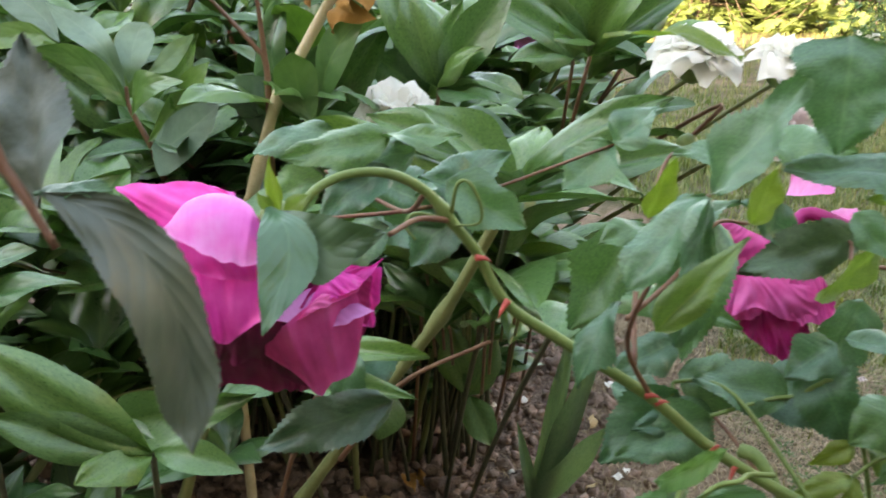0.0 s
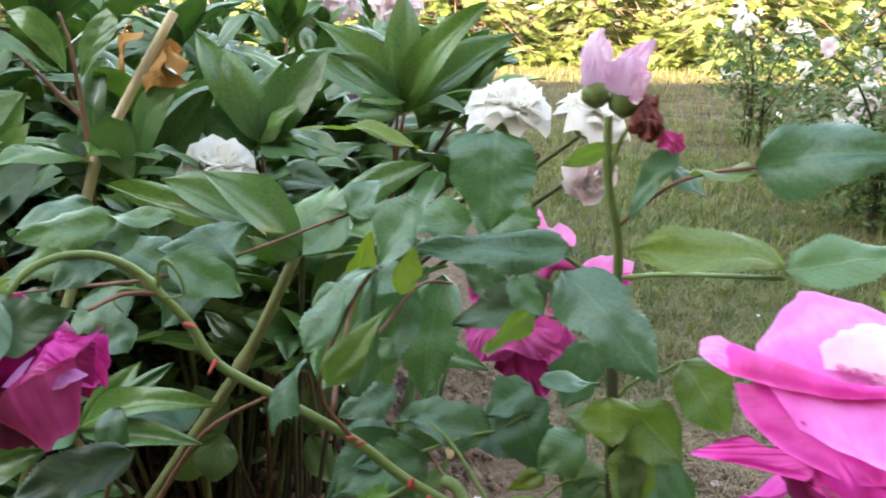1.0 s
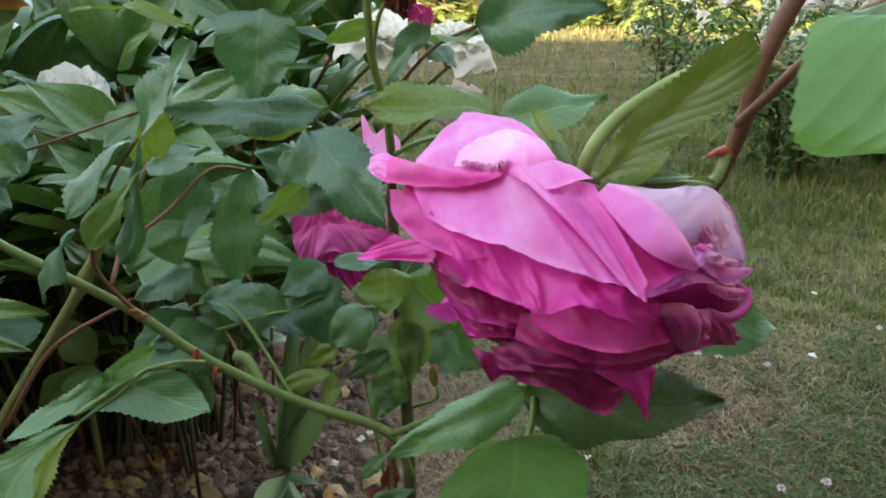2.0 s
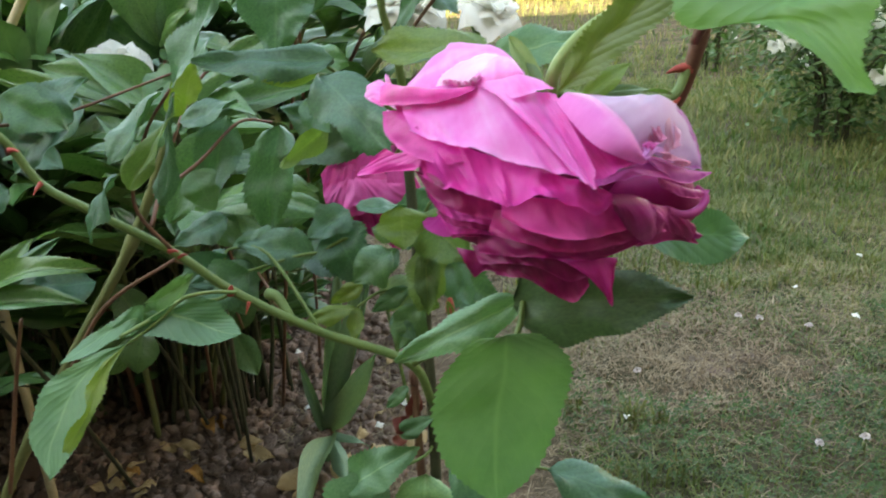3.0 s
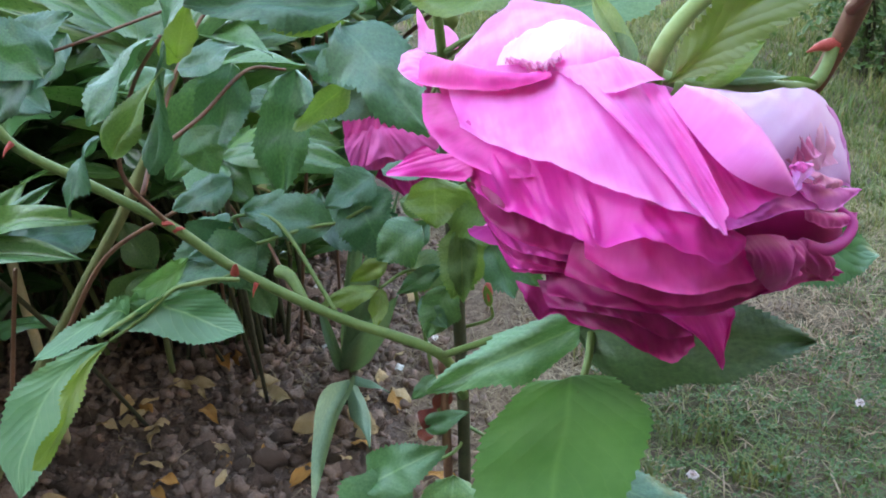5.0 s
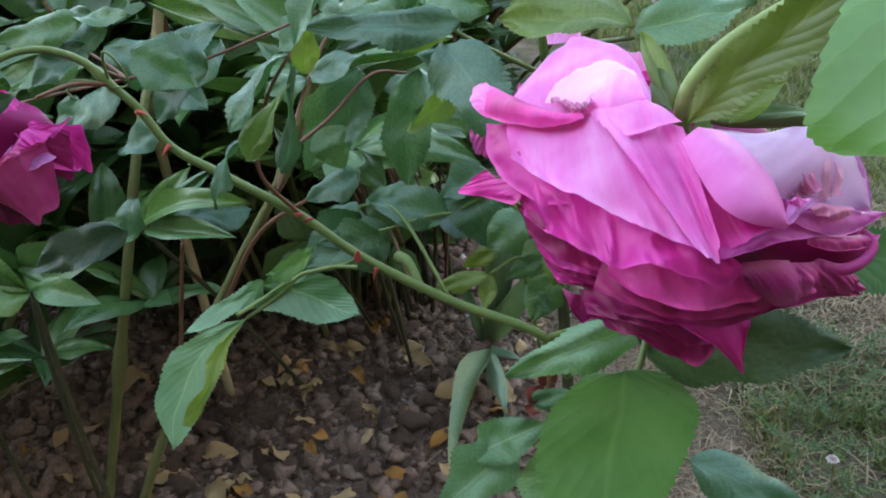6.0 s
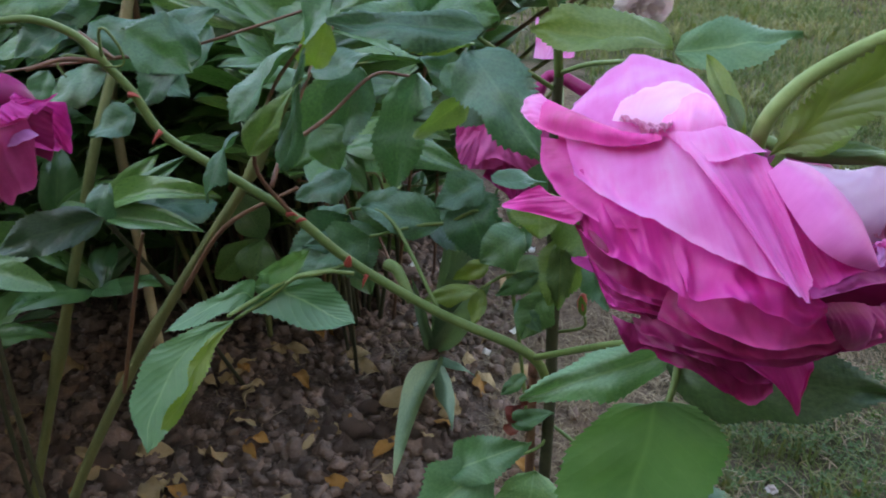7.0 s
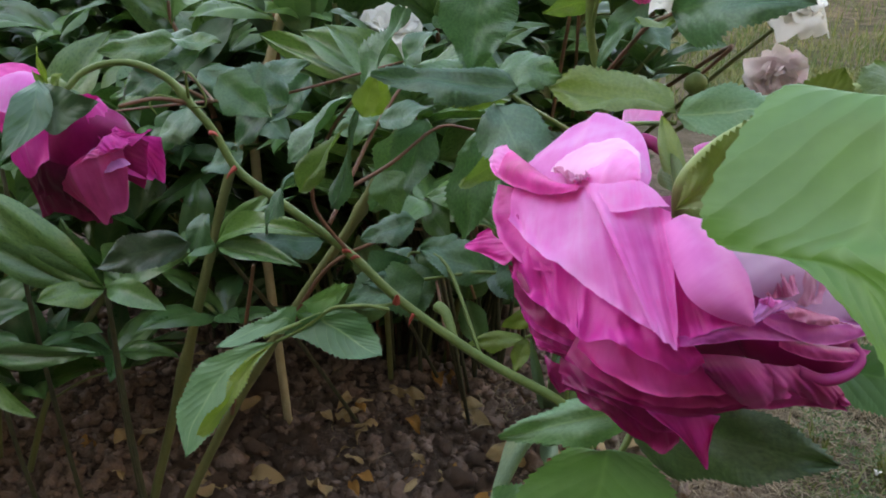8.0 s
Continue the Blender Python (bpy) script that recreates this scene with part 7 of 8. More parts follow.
def peony_plant(at, tops, seed, label, detail=True, tall=0.75, fan=0.3):
    """A clump of stems from one crown; leaves on stalks all the way up, a whorl at the top."""
    rnd = random.Random(seed)
    x0, y0 = at
    plant = thing("peony_plant", (x0, y0, 0), label, "peony", "peonies in the bed")
    sink = []
    made = 0
    for k in range(tops):
        a = 2 * math.pi * (k + rnd.random() * 0.7) / tops
        r = fan * rnd.uniform(0.25, 1.0)
        h = tall * rnd.uniform(0.72, 1.08)
        foot = Vector((x0 + math.cos(a) * r * 0.35, y0 + math.sin(a) * r * 0.35, -0.02))
        top = Vector((x0 + math.cos(a) * r * 1.25, y0 + math.sin(a) * r, h))
        midp = foot.lerp(top, 0.5) + Vector((-math.cos(a), -math.sin(a), 0)) * r * 0.12
        red = rnd.random() < 0.45
        stem(plant, [foot, midp, top], 0.0045, 0.0026, STEM_RED if red else STEM, "stem", knobs=(0.55, 0.75), sides=7)
        line = spline([foot, midp, top], 8)
        for node, f in enumerate((0.42, 0.52, 0.62, 0.72, 0.82, 0.91, 1.0)):
            q = line[min(int(f * (len(line) - 1)), len(line) - 1)]
            near = detail and made < 200
            if f == 1.0:
                peony_leaves(plant, q, (0, 0, 0.9), 6, rnd, 0.105, 0.9, None if near else sink)
                made += 6
                continue
            b = a + node * 2.4 + rnd.uniform(-0.5, 0.5)
            out_ = Vector((math.cos(b), math.sin(b), 0.45)).normalized()
            end = q + out_ * rnd.uniform(0.07, 0.12)
            stem(plant, [q, q.lerp(end, 0.5) + Vector((0, 0, 0.008)), end], 0.0018, 0.0012, STEM_RED if red else STEM, "leaf_stalk", sides=5)
            peony_leaves(plant, end, out_ * 1.6, 5, rnd, 0.1, 0.8, None if near else sink)
            made += 5
    if sink:
        joined_leaves(plant, sink)
    return plant


def peony_bloom(plant, at, axis, radius, material, label, foot=None):
    """A full double flower: guard petals, ruffled heart, green calyx and its stalk."""
    rnd = random.Random(int(at[0] * 1000) + 7)
    at, axis = Vector(at), Vector(axis).normalized()
    head = part("bloom", blob(at - axis * radius * 0.2, (radius * 0.3, radius * 0.3, radius * 0.25), 2, 0.1, 2), CANE, plant, label)
    for layer, (count, size, lean) in enumerate(((8, 1.0, 1.35), (8, 0.92, 1.0), (9, 0.8, 0.7), (8, 0.6, 0.4))):
        bm = flower_petals(bmesh.new(), at, axis, radius * size, count, 1, rnd, 0.13, lean)
        part("petal", bm, material, head)
    if foot:
        stem(plant, [foot, Vector(foot).lerp(at, 0.6) + Vector((0.01, 0.0, 0.01)), at - axis * radius * 0.3], 0.0032, 0.0024, STEM, "flower_stalk", sides=6)
    return head


def whorl(plant, centre, foot, tips, red=False):
    """A stem from its foot to a whorl whose leaflets reach the given tips (each with its width)."""
    c = Vector(centre)
    if foot:
        foot = (c.x * 0.8 + foot[0] * 0.2, c.y + 0.06, -0.01) if c.y < 0.5 + 0.12 and foot[1] < 0.9 else foot
        stem(plant, [foot, Vector(foot).lerp(c, 0.55) + Vector((0.0, -0.01, 0.02)), c], 0.0026, 0.0019, STEM_RED if red else CANE_DARK, "stem", knobs=(0.7,), sides=7)
    for tip, width, facing in tips:
        leaf(plant, c, tip, width * 1.04, facing, PEONY_LEAF, "peony")


side_leaves = []
# the clump nearest to the rose: its crown and the stems that lean forward
front = peony_plant((-0.12, 1.2), 24, 51, "dense peony clump with dark green leaves and reddish stems", True, 0.62, 0.36)
whorl(front, (0.0647, 0.5600, 0.5381), (0.0, 1.08, 0.0), (((0.0028, 0.5500, 0.5929), 0.034, (0.2, -0.7, 0.8)), ((-0.0285, 0.5800, 0.5816), 0.03, (-0.2, -0.6, 0.8)), ((-0.0705, 0.6000, 0.5729), 0.022, HALF), ((0.1469, 0.5300, 0.6025), 0.028, (-0.3, -0.7, 0.8)),
      ((0.1736, 0.5800, 0.5640), 0.026, HALF), ((0.1298, 0.5000, 0.5543), 0.026, UP), ((0.0498, 0.5000, 0.5665), 0.022, FRONT), ((0.0818, 0.6200, 0.5696), 0.03, HALF)))
whorl(front, (0.1350, 0.8500, 0.5954), (0.05, 1.15, 0.0), (((0.1330, 0.8500, 0.7092), 0.035, FRONT), ((0.2085, 0.8200, 0.6982), 0.036, HALF), ((0.2408, 0.8400, 0.6715), 0.038, (-0.2, -0.8, 0.6)), ((0.0479, 0.8300, 0.6821), 0.034, (0.3, -0.7, 0.7)), ((0.0696, 0.8000, 0.6525), 0.03, HALF), ((0.0971, 0.7800, 0.6130), 0.03, UP)), True)
whorl(front, (0.0006, 0.8500, 0.5647), (-0.05, 1.15, 0.0), (((-0.0308, 0.8500, 0.6538), 0.04, FRONT), ((-0.0615, 0.8700, 0.6680), 0.035, (0.2, -1, 0.3)), ((0.0655, 0.8400, 0.6554), 0.04, FRONT), ((0.0413, 0.8000, 0.6054), 0.03, HALF), ((0.0569, 0.7800, 0.5606), 0.034, HALF), ((0.0757, 0.8000, 0.5651), 0.034, UP)), True)
whorl(front, (-0.1330, 0.9000, 0.5102), (-0.12, 1.2, 0.0), (((-0.1001, 0.9000, 0.6262), 0.042, (0.2, -1, 0.3)), ((-0.0403, 0.8800, 0.6337), 0.038, (0.4, -1, 0.3)), ((-0.1634, 0.9000, 0.5841), 0.032, FRONT), ((-0.0765, 0.8500, 0.5615), 0.03, HALF)))
whorl(front, (-0.2897, 0.9000, 0.4954), (-0.35, 1.2, 0.0), (((-0.3728, 0.8500, 0.5944), 0.05, HALF), ((-0.3130, 0.9000, 0.6059), 0.04, FRONT), ((-0.2331, 0.9000, 0.6068), 0.035, FRONT), ((-0.2139, 0.8800, 0.5427), 0.05, (0.2, -1, 0.4)), ((-0.2338, 0.8600, 0.5687), 0.03, UP), ((-0.2618, 0.8500, 0.4795), 0.04, FRONT)), True)
whorl(front, (-0.3958, 1.0000, 0.5319), (-0.45, 1.3, 0.0), (((-0.4624, 0.9500, 0.6287), 0.045, HALF), ((-0.4206, 1.0000, 0.6388), 0.045, FRONT), ((-0.3295, 0.9500, 0.5855), 0.045, FRONT), ((-0.4981, 0.9500, 0.5487), 0.045, HALF)))
whorl(front, (0.1292, 0.9500, 0.5831), (0.1, 1.3, 0.0), (((0.0296, 0.9500, 0.6445), 0.045, HALF), ((0.1884, 0.9500, 0.6513), 0.04, HALF), ((0.0641, 0.9200, 0.5824), 0.035, HALF), ((0.1388, 0.9500, 0.6614), 0.04, FRONT), ((0.2133, 0.9500, 0.5760), 0.03, UP)), True)
whorl(front, (-0.0139, 0.9000, 0.5512), (0.0, 1.2, 0.0), (((-0.0326, 0.9000, 0.6502), 0.04, FRONT), ((0.0208, 0.8800, 0.6412), 0.035, FRONT), ((0.0345, 0.8800, 0.5961), 0.04, HALF), ((-0.0705, 0.9000, 0.5930), 0.04, FRONT)))
whorl(front, (-0.1370, 0.9500, 0.5223), (-0.15, 1.25, 0.0), (((-0.1809, 0.9500, 0.5846), 0.04, FRONT), ((-0.0542, 0.9500, 0.6220), 0.05, FRONT), ((-0.1049, 0.9500, 0.6269), 0.045, FRONT), ((-0.2235, 0.9500, 0.5528), 0.05, HALF)))
whorl(front, (-0.1370, 0.4700, 0.4075), (-0.16, 0.62, 0.0), (((-0.2249, 0.4500, 0.4824), 0.036, (0.1, -0.9, 0.4)), ((-0.2096, 0.4300, 0.4487), 0.026, (0, -0.9, 0.4)), ((-0.0826, 0.4600, 0.4021), 0.02, (0, -0.7, 0.8)), ((-0.1640, 0.4300, 0.4095), 0.028, HALF)))
whorl(front, (-0.2826, 0.5500, 0.4593), (-0.3, 0.8, 0.0), (((-0.1907, 0.5200, 0.4876), 0.026, (0, -0.5, 0.9)), ((-0.2331, 0.5500, 0.5000), 0.03, UP)))
whorl(front, (-0.0788, 0.5300, 0.4249), (-0.12, 0.95, 0.0), (((0.0165, 0.5000, 0.4574), 0.022, (0, -0.6, 0.9)), ((0.0120, 0.4800, 0.4404), 0.018, HALF), ((-0.1062, 0.5000, 0.4270), 0.022, HALF), ((-0.0416, 0.5500, 0.4655), 0.018, FRONT), ((-0.0171, 0.5400, 0.4694), 0.014, FRONT)))
whorl(front, (0.0933, 0.5000, 0.4918), (0.02, 1.0, 0.0), (((0.1776, 0.4600, 0.4962), 0.024, (0, -0.5, 0.9)), ((0.0842, 0.4600, 0.4837), 0.026, HALF), ((0.1498, 0.5200, 0.4931), 0.024, UP), ((0.1152, 0.4800, 0.4728), 0.02, FRONT)))
whorl(front, (0.0507, 0.6200, 0.4542), (0.0, 1.05, 0.0), (((0.1280, 0.5800, 0.4477), 0.026, HALF), ((0.1587, 0.6000, 0.4721), 0.026, UP), ((0.0508, 0.5800, 0.4526), 0.022, FRONT), ((0.0175, 0.6000, 0.4791), 0.026, HALF)))
whorl(front, (-0.1957, 0.5500, 0.3822), (-0.3, 0.85, 0.0), (((-0.0840, 0.5000, 0.4310), 0.035, FRONT), ((-0.2082, 0.5200, 0.4349), 0.03, FRONT), ((-0.1350, 0.5000, 0.3887), 0.022, FRONT), ((-0.2041, 0.5000, 0.3798), 0.03, FRONT)))
whorl(front, (-0.2788, 0.5000, 0.3175), (-0.28, 0.75, 0.0), (((-0.1467, 0.4600, 0.3577), 0.022, FRONT), ((-0.2084, 0.4600, 0.2902), 0.024, FRONT)))
whorl(front, (0.0322, 0.9000, 0.2354), (0.0, 1.15, 0.0), (((0.0074, 0.9000, 0.3184), 0.04, FRONT), ((0.0574, 0.8800, 0.1870), 0.035, FRONT), ((0.0605, 0.9000, 0.3011), 0.035, FRONT)))
whorl(front, (-0.0407, 0.8000, 0.2883), (-0.05, 1.1, 0.0), (((-0.0495, 0.7800, 0.2453), 0.04, FRONT), ((-0.0958, 0.8000, 0.2385), 0.035, FRONT), ((-0.0665, 0.8000, 0.3393), 0.035, HALF)))
# lower side shoots that close the clump towards the soil
shoot = random.Random(61)
for k in range(20):
    c = Vector((shoot.uniform(-0.42, 0.08), shoot.uniform(0.76, 1.04), shoot.uniform(0.3, 0.47)))
    stem(front, [(c.x * 0.95, c.y + 0.2, c.z * 0.7), (c.x, c.y + 0.1, c.z * 0.9), c], 0.0014, 0.0011, CANE_DARK, "stem", sides=6)
    peony_leaves(front, c, (0, -0.5, 0.3), 5, shoot, 0.088, 1.0, side_leaves)
for k in range(18):
    c = Vector((shoot.uniform(-0.62, -0.16), shoot.uniform(0.66, 0.98), shoot.uniform(0.16, 0.42)))
    stem(front, [(c.x * 0.97, c.y + 0.17, c.z * 0.7), (c.x, c.y + 0.08, c.z * 0.9), c], 0.0014, 0.0011, CANE_DARK, "stem", sides=6)
    peony_leaves(front, c, (0, -0.5, 0.3), 5, shoot, 0.08, 1.0, side_leaves)
# stemless whorls added within the clump to keep light off the ground beneath
for k in range(50):
    c = Vector((shoot.uniform(-0.45, 0.05), shoot.uniform(1.02, 1.22), shoot.uniform(0.28, 0.42)))
    peony_leaves(front, c, (0, 0.2, 0.3), 5, shoot, 0.09, 1.0, side_leaves)
for k in range(130):
    c = Vector((shoot.uniform(-0.6, 0.06), shoot.uniform(1.14, 1.5), shoot.uniform(0.02, 0.36)))
    peony_leaves(front, c, (0, -0.3, 0.4), 5, shoot, 0.09, 1.0, side_leaves)
for k in range(130):
    c = Vector((shoot.uniform(-0.55, 0.08), shoot.uniform(1.02, 1.6), shoot.uniform(0.2, 0.52)))
    peony_leaves(front, c, (0, -0.3, 0.4), 5, shoot, 0.095, 1.0, side_leaves)
for k in range(300):
    back_row = k % 2
    c = Vector((shoot.uniform(-0.75, 0.1), shoot.uniform(1.45, 1.95) if back_row else shoot.uniform(0.95, 1.5), shoot.uniform(0.04, 0.5) if back_row else shoot.uniform(0.42, 0.58)))
    peony_leaves(front, c, (0, -0.3, 0.4), 5, shoot, 0.1, 1.0, side_leaves)
for k in range(90):
    c = Vector((shoot.uniform(-0.6, 0.03), shoot.uniform(0.8, 1.12), shoot.uniform(0.37, 0.52)))
    peony_leaves(front, c, (0, -0.2, 0.4), 5, shoot, 0.09, 1.0, side_leaves)
for k in range(80):
    c = Vector((shoot.uniform(-0.35, 0.04), shoot.uniform(0.95, 1.2), shoot.uniform(0.32, 0.46)))
    peony_leaves(front, c, (0, -0.2, 0.4), 5, shoot, 0.09, 1.0, side_leaves)
for k in range(110):
    c = Vector((shoot.uniform(-0.6, 0.02), shoot.uniform(1.24, 1.45), shoot.uniform(0.02, 0.3)))
    peony_leaves(front, c, (0, 0.3, 0.4), 5, shoot, 0.085, 1.0, side_leaves)
# thicket stems, coloured dark for the shade below the leaves
for k in range(60):
    fx, fy = shoot.uniform(-0.5, 0.05), shoot.uniform(1.1, 1.24)
    stem(front, [(fx, fy, -0.01), (fx + shoot.gauss(0, 0.02), fy - 0.01, 0.2), (fx + shoot.gauss(0, 0.05), fy - 0.05, 0.44)], 0.0036, 0.0024, CANE_DARK, "stem", sides=6)
joined_leaves(front, side_leaves)
# leafy shoots that lean towards the rose
for k in range(26):
    c = Vector((shoot.uniform(-0.34, -0.2) if k % 3 == 0 else shoot.uniform(-0.05, 0.08), shoot.uniform(0.64, 0.86), shoot.uniform(0.38, 0.5)))
    stem(front, [(c.x * 0.95, c.y + 0.22, c.z * 0.6), (c.x, c.y + 0.1, c.z * 0.88), c], 0.0018, 0.0013, STEM if k % 2 else STEM_RED, "stem", sides=6)
    peony_leaves(front, c, (0, -0.5, 0.5), 5, shoot, 0.1, 1.0)
# leaning bare stems and the bleached dead stalk of last year
stem(front, [(-0.2717, 0.6600, -0.0858), (-0.1881, 0.6400, 0.1020), (-0.1101, 0.6200, 0.2483), (-0.0410, 0.6000, 0.3588), (0.0186, 0.5800, 0.4505), (0.0610, 0.5600, 0.5362)], 0.0056, 0.0036, STEM, "stem", knobs=(0.45, 0.8))
stem(front, [(-0.0541, 0.6000, 0.3300), (-0.0102, 0.5850, 0.3969), (0.0511, 0.5700, 0.4381)], 0.0022, 0.0014, STEM_RED, "leaf_stalk")
stem(front, [(-0.3864, 0.7000, -0.3374), (-0.3137, 0.6900, -0.1048), (-0.2464, 0.6800, 0.1020), (-0.1708, 0.6600, 0.3256), (-0.1394, 0.6600, 0.4294), (-0.1227, 0.6800, 0.4931)], 0.0058, 0.0042, STEM, "stem", knobs=(0.5,))
stem(front, [(-0.1156, 0.6000, 0.2285), (-0.0847, 0.5800, 0.3412), (-0.0601, 0.5500, 0.4040)], 0.002, 0.0014, STEM_RED, "stem")
for k, (fx, fy) in enumerate(((0.0, 1.12), (0.03, 1.16), (-0.03, 1.18), (0.06, 1.2), (-0.08, 1.13), (-0.13, 1.16))):
    stem(front, [(fx, fy, -0.01), (fx - 0.01, fy - 0.02, 0.2), (fx * 1.4, fy - 0.04 - 0.01 * k, 0.42)], 0.0042, 0.003, CANE_DARK, "stem", sides=7)
stalk = thing("dead_stalk", (-0.2, 0.95, 0), "bleached tan dead stalk with withered brown leaves above the peonies", "stalk")
part("stalk", tube([(-0.21, 0.92, -0.02), (-0.1913, 0.8200, 0.3960), (-0.1530, 0.7650, 0.4830), (-0.1254, 0.7550, 0.5644), (-0.1020, 0.7550, 0.6055), (-0.0549, 0.7600, 0.6863)], 0.0056, 0.0044, 8, 6, (0.45, 0.62)), STALK, stalk)
wr = random.Random(9)
for k in range(8):
    b = Vector((-0.0681, 0.7550, 0.6553)) + Vector((wr.uniform(-0.012, 0.012), wr.uniform(-0.01, 0.01), wr.uniform(-0.015, 0.02)))
    tip = b + Vector((wr.uniform(-0.03, 0.035), wr.uniform(-0.02, 0.01), wr.uniform(-0.035, 0.005)))
    part("withered_leaf", leaf_data("dry", DRY_BROWN, k % 5), None, stalk, "crumpled orange brown leaf", leaf_matrix(b, tip, wr.uniform(0.012, 0.022), (wr.uniform(-1, 1), -1, wr.uniform(-0.5, 0.5))))
# two tall shoots with broad leaves beside the dead stalk
broad_leaf(front, ((-0.2653, 0.7940, 0.5569), (-0.2752, 0.7940, 0.5781), (-0.2957, 0.7940, 0.5998), (-0.3262, 0.8140, 0.6134), (-0.3465, 0.8340, 0.6372)), ((-0.2653, 0.7940, 0.5569), (-0.2648, 0.7940, 0.5715), (-0.2722, 0.7940, 0.6066), (-0.3015, 0.8240, 0.6242), (-0.3465, 0.8340, 0.6372)), PEONY_PALE, teeth=0.0)
broad_leaf(front, ((-0.2595, 0.7840, 0.5524), (-0.2690, 0.7740, 0.5581), (-0.2832, 0.7640, 0.5738), (-0.2989, 0.7540, 0.5895), (-0.3207, 0.7440, 0.6045)), ((-0.2595, 0.7840, 0.5524), (-0.2657, 0.7840, 0.5749), (-0.2783, 0.7740, 0.5970), (-0.2945, 0.7540, 0.6083), (-0.3207, 0.7440, 0.6045)), PEONY_LEAF, teeth=0.0)
broad_leaf(front, ((-0.2641, 0.7990, 0.5709), (-0.2720, 0.7990, 0.5887), (-0.2815, 0.8190, 0.6069), (-0.2735, 0.8290, 0.6198), (-0.2546, 0.8290, 0.6214)), ((-0.2641, 0.7990, 0.5709), (-0.2473, 0.7990, 0.5901), (-0.2449, 0.8190, 0.6096), (-0.2546, 0.8290, 0.6214)), PEONY_PALE, teeth=0.0)
broad_leaf(front, ((-0.2490, 0.8040, 0.5800), (-0.2356, 0.8240, 0.6031), (-0.2175, 0.8440, 0.6114)), ((-0.2490, 0.8040, 0.5800), (-0.2316, 0.8140, 0.5805), (-0.2244, 0.8340, 0.5940), (-0.2175, 0.8440, 0.6114)), PEONY_PALE, teeth=0.0)
broad_leaf(front, ((-0.2564, 0.7790, 0.5458), (-0.2455, 0.7690, 0.5845), (-0.2189, 0.7590, 0.5832), (-0.1971, 0.7490, 0.5800)), ((-0.2564, 0.7790, 0.5458), (-0.2385, 0.7590, 0.5585), (-0.2185, 0.7490, 0.5713), (-0.1971, 0.7490, 0.5800)), PEONY_LEAF, teeth=0.0)
broad_leaf(front, ((-0.2447, 0.7790, 0.5235), (-0.2265, 0.7740, 0.5559), (-0.2047, 0.7690, 0.5851), (-0.1859, 0.7790, 0.5931)), ((-0.2447, 0.7790, 0.5235), (-0.2255, 0.7690, 0.5331), (-0.2079, 0.7640, 0.5501), (-0.1906, 0.7690, 0.5735), (-0.1859, 0.7790, 0.5931)), PEONY_LEAF, teeth=0.0)
broad_leaf(front, ((-0.2397, 0.7740, 0.5211), (-0.2192, 0.7640, 0.5477), (-0.1939, 0.7540, 0.5615), (-0.1720, 0.7540, 0.5616)), ((-0.2397, 0.7740, 0.5211), (-0.2264, 0.7540, 0.5003), (-0.1972, 0.7440, 0.5178), (-0.1771, 0.7440, 0.5409), (-0.1720, 0.7540, 0.5616)), PEONY_PALE, teeth=0.0)
broad_leaf(front, ((-0.3283, 0.8140, 0.6040), (-0.3750, 0.8340, 0.6229), (-0.4114, 0.8540, 0.6468)), ((-0.3283, 0.8140, 0.6040), (-0.3411, 0.8340, 0.6345), (-0.3809, 0.8540, 0.6562), (-0.4114, 0.8540, 0.6468)), PEONY_PALE, teeth=0.0)
broad_leaf(front, ((-0.3211, 0.7940, 0.6047), (-0.3429, 0.7840, 0.6022), (-0.3672, 0.7740, 0.6006)), ((-0.3211, 0.7940, 0.6047), (-0.3431, 0.7940, 0.6218), (-0.3700, 0.7840, 0.6191), (-0.3672, 0.7740, 0.6006)), PEONY_LEAF, teeth=0.0)
broad_leaf(front, ((-0.1471, 0.7800, 0.5475), (-0.1723, 0.7800, 0.5566), (-0.1789, 0.7900, 0.5768)), ((-0.1471, 0.7800, 0.5475), (-0.1489, 0.7800, 0.5760), (-0.1643, 0.7800, 0.5790), (-0.1789, 0.7900, 0.5768)), PEONY_PALE, teeth=0.0)
broad_leaf(front, ((-0.0927, 0.7400, 0.5488), (-0.1158, 0.7400, 0.5633), (-0.1216, 0.7300, 0.5904), (-0.1061, 0.7300, 0.6062)), ((-0.0927, 0.7400, 0.5488), (-0.0883, 0.7400, 0.5689), (-0.0902, 0.7400, 0.5937), (-0.1061, 0.7300, 0.6062)), PEONY_LEAF, teeth=0.0)
broad_leaf(front, ((-0.0926, 0.7450, 0.5479), (-0.0906, 0.7450, 0.5769), (-0.0895, 0.7450, 0.6070), (-0.0745, 0.7450, 0.6282), (-0.0490, 0.7450, 0.6350)), ((-0.0926, 0.7450, 0.5479), (-0.0808, 0.7450, 0.5682), (-0.0644, 0.7350, 0.5955), (-0.0490, 0.7450, 0.6350)), PEONY_LEAF, teeth=0.0)
broad_leaf(front, ((-0.1562, 0.7500, 0.6366), (-0.1794, 0.7400, 0.6541), (-0.2001, 0.7300, 0.6603), (-0.2191, 0.7200, 0.6644)), ((-0.1562, 0.7500, 0.6366), (-0.1661, 0.7500, 0.6522), (-0.1859, 0.7500, 0.6685), (-0.2027, 0.7400, 0.6738), (-0.2191, 0.7200, 0.6644)), PEONY_LEAF, teeth=0.0)
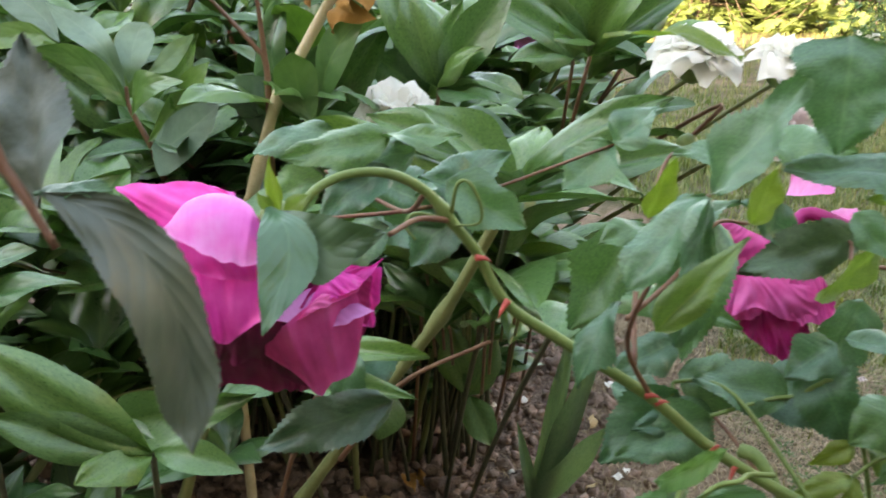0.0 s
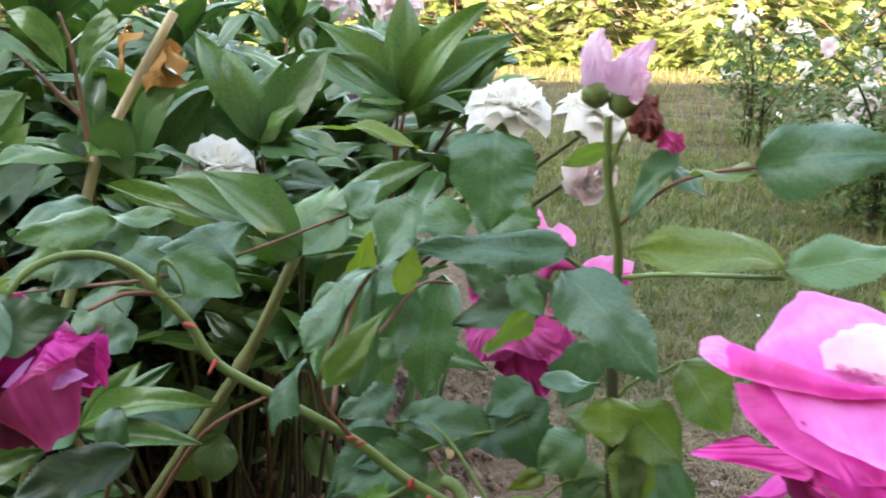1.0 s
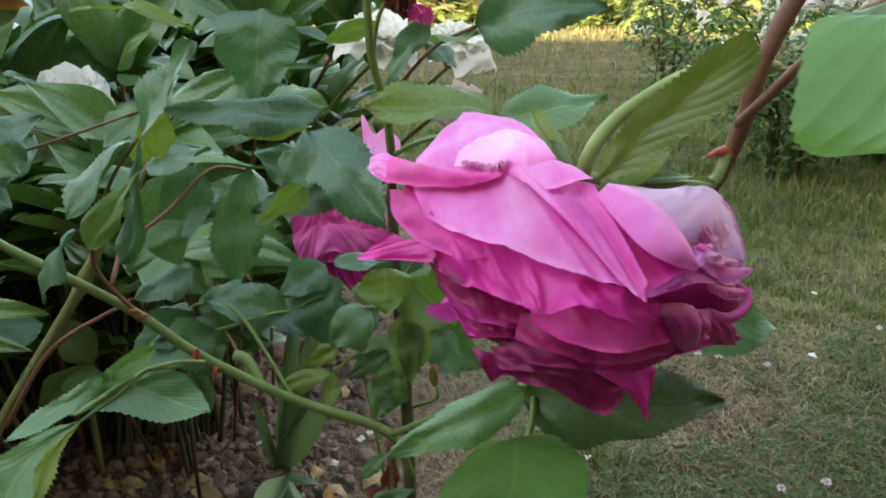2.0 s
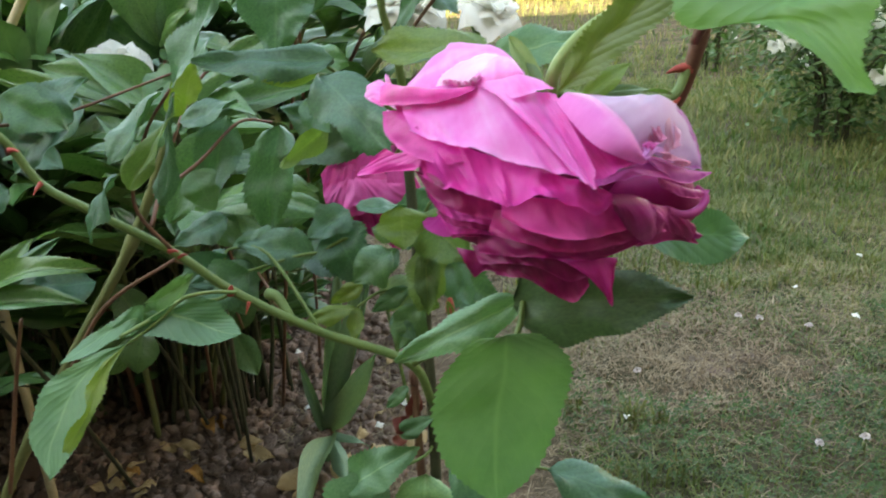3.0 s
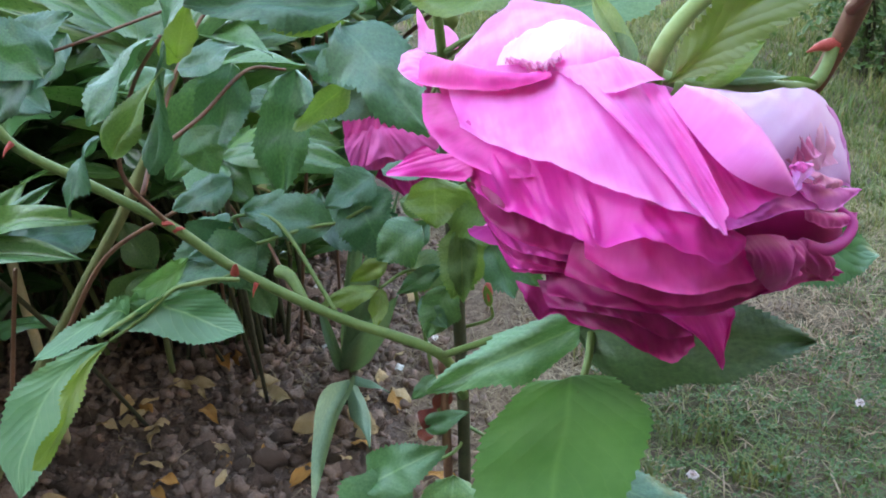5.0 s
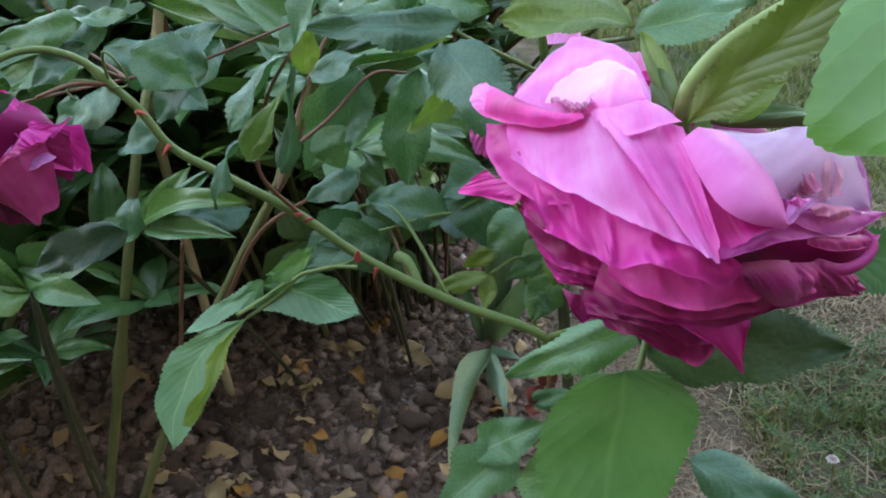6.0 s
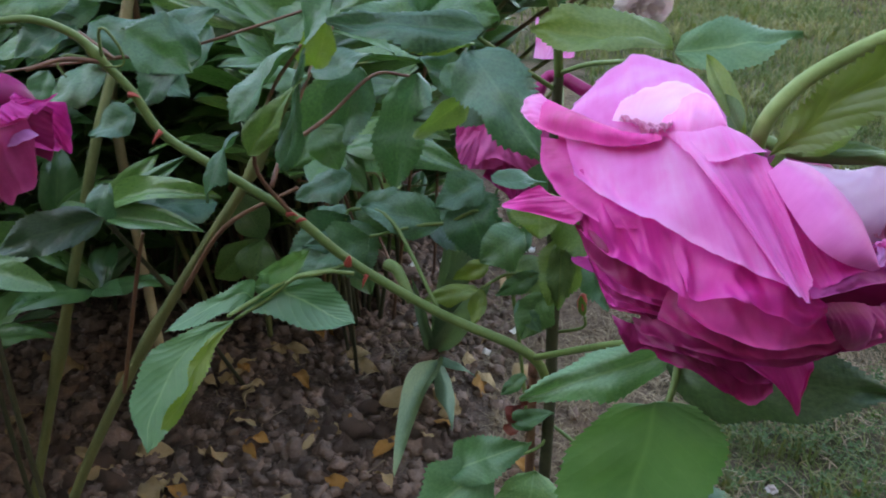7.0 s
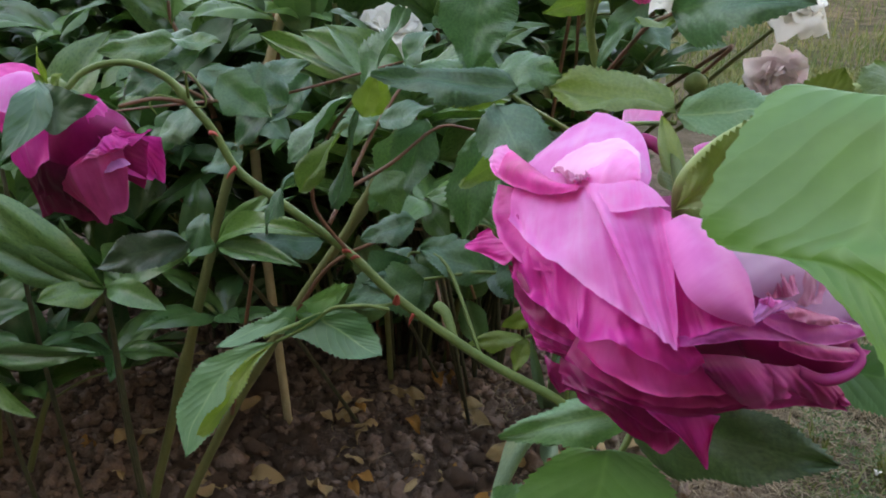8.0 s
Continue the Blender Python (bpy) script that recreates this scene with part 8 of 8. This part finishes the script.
broad_leaf(front, ((-0.1473, 0.7650, 0.6358), (-0.1645, 0.7650, 0.6537), (-0.1804, 0.7650, 0.6704), (-0.1984, 0.7850, 0.6849)), ((-0.1473, 0.7650, 0.6358), (-0.1469, 0.7650, 0.6559), (-0.1540, 0.7650, 0.6768), (-0.1702, 0.7650, 0.6891), (-0.1984, 0.7850, 0.6849)), PEONY_LEAF, teeth=0.0)
broad_leaf(front, ((-0.1341, 0.7600, 0.6320), (-0.1346, 0.7600, 0.6562), (-0.1245, 0.7600, 0.6770), (-0.1087, 0.7600, 0.6894)), ((-0.1341, 0.7600, 0.6320), (-0.1080, 0.7500, 0.6588), (-0.0974, 0.7500, 0.6773), (-0.1087, 0.7600, 0.6894)), PEONY_LEAF, teeth=0.0)
broad_leaf(front, ((-0.1491, 0.7900, 0.5280), (-0.1695, 0.7900, 0.5513), (-0.1687, 0.7900, 0.5791), (-0.1557, 0.7900, 0.5815)), ((-0.1491, 0.7900, 0.5280), (-0.1390, 0.7900, 0.5562), (-0.1398, 0.7900, 0.5770), (-0.1557, 0.7900, 0.5815)), PEONY_PALE, teeth=0.0)
stem(front, [(-0.2267, 0.8140, 0.4305), (-0.2390, 0.8040, 0.4773), (-0.2426, 0.7840, 0.5169), (-0.2541, 0.7840, 0.5417), (-0.2597, 0.7840, 0.5551), (-0.2605, 0.7840, 0.5706)], 0.0035, 0.0015, STEM_RED, "stem")
stem(front, [(-0.1401, 0.7900, 0.4700), (-0.1332, 0.7600, 0.5339), (-0.1337, 0.7600, 0.5920), (-0.1425, 0.7600, 0.6072), (-0.1647, 0.7600, 0.6317), (-0.1866, 0.7600, 0.6537)], 0.0034, 0.0014, STEM_RED, "stem")
stem(front, [(-0.1338, 0.7600, 0.5898), (-0.1368, 0.7600, 0.6245), (-0.1407, 0.7600, 0.6603), (-0.1474, 0.7600, 0.6851)], 0.0024, 0.0012, STEM_RED, "stem")
# flowers of the clump
peony_bloom(front, (-0.0337, 0.8000, 0.5459), (0.1, -0.4, 1), 0.04, WHITE, "white double peony bloom", (-0.1, 1.15, 0.35))
peony_bloom(front, (0.2500, 0.9500, 0.5817), (0.1, -0.35, 1), 0.05, WHITE, "white double peony bloom", (0.1, 1.25, 0.35))
peony_bloom(front, (0.3371, 0.9500, 0.5764), (0.3, -0.35, 0.9), 0.046, WHITE, "white double peony bloom", (0.15, 1.3, 0.3))
peony_bloom(front, (0.3331, 0.9300, 0.5203), (0.3, -0.6, -0.2), 0.034, BLUSH, "faded blush pink peony bloom hanging low", (0.15, 1.25, 0.3))
peony_bloom(front, (0.1074, 1.1000, 0.6002), (0.1, -0.5, 0.8), 0.05, PINK_PALE_LIT, "pale pink peony bloom behind leaves", (0.05, 1.3, 0.35))
part("bud", blob((0.2593, 1.0000, 0.4895), (0.013, 0.013, 0.013), 4, 0.1, 2), CANE, front, "round green peony bud")
stem(front, [(0.12, 1.25, 0.35), (0.2857, 1.0200, 0.5259), (0.2593, 1.0000, 0.4949)], 0.003, 0.0022, STEM_RED, "flower_stalk", sides=6)

left = peony_plant((-0.62, 1.25), 15, 52, "dense peony clump with dark green pointed leaves", False, 0.72, 0.36)
peony_bloom(left, (-0.5713, 1.5000, 0.6028), (0.1, -0.5, 0.8), 0.055, WHITE, "white double peony bloom", (-0.5, 1.4, 0.4))
peony_bloom(left, (-0.6404, 1.6000, 0.6119), (0.1, -0.5, 0.8), 0.06, WHITE, "white double peony bloom", (-0.6, 1.45, 0.4))
back = peony_plant((-0.12, 1.95), 15, 53, "peony clump with pale pink blooms standing behind", False, 0.66, 0.36)
peony_bloom(back, (-0.0544, 1.7000, 0.6843), (0.1, -0.6, 0.7), 0.06, BLUSH, "pale pink double peony bloom", (-0.1, 1.9, 0.4))
peony_bloom(back, (0.0143, 1.7500, 0.6953), (0.2, -0.6, 0.7), 0.055, BLUSH, "pale pink double peony bloom", (-0.05, 1.9, 0.4))
peony_bloom(back, (0.1307, 1.7500, 0.6868), (0.2, -0.6, 0.7), 0.055, BLUSH, "pale pink double peony bloom", (0.0, 1.9, 0.4))
peony_plant((-1.15, 1.9), 13, 54, "peony clump with dark green leaves behind the bed", False, 0.7, 0.4)
# clump added out of view, it blocks the western sky from the soil
peony_plant((-1.0, 0.75), 14, 56, "tall unseen peony clump added to shade the bed", False, 0.7, 0.34)
peony_plant((-0.55, 0.72), 9, 55, "low peony clump beside the path", False, 0.42, 0.22)


# ---- strap leaved plants at the edge of the bed ----
def strap_plant(at, leaves, label):
    x, y = at
    plant = thing("strap_leaved_plant", (x, y, 0), label, "plant", "strap leaved plants")
    for k, (base, tip, width, facing) in enumerate(leaves):
        part("leaf", leaf_data("strap", STRAP_LEAF, k % 5), None, plant, "", leaf_matrix(base, tip, width, facing))
    return plant


E_ = (0.117, 1.07)
strap_plant(E_, (((0.118, 1.07, 0.0), (0.0901, 1.0300, 0.1379), 0.016, FRONT), ((0.122, 1.075, 0.0), (0.1808, 1.0000, 0.2831), 0.03, (0.3, -1, 0.1)), ((0.12, 1.07, 0.0), (0.1961, 1.0000, 0.1525), 0.036, FRONT), ((0.12, 1.08, 0.0), (0.1553, 1.0500, 0.2968), 0.022, FRONT), ((0.125, 1.08, 0.0), (0.2038, 1.0500, 0.2880), 0.014, FRONT)), "upright grey green sword leaves growing from the bed")
strap_plant((0.12, 0.98), (((0.1338, 0.9500, 0.0612), (0.1033, 0.7200, 0.0643), 0.03, (-0.2, -0.8, 0.6)), ((0.1336, 0.9500, 0.0579), (0.1599, 0.8000, 0.0637), 0.022, (0.3, -0.8, 0.6)), ((0.1324, 0.9500, 0.0613), (0.1822, 0.9200, 0.0591), 0.012, UP), ((0.115, 0.99, 0.0), (0.1362, 0.9500, 0.0677), 0.016, FRONT)), "drooping pale green leaves bent onto the soil")
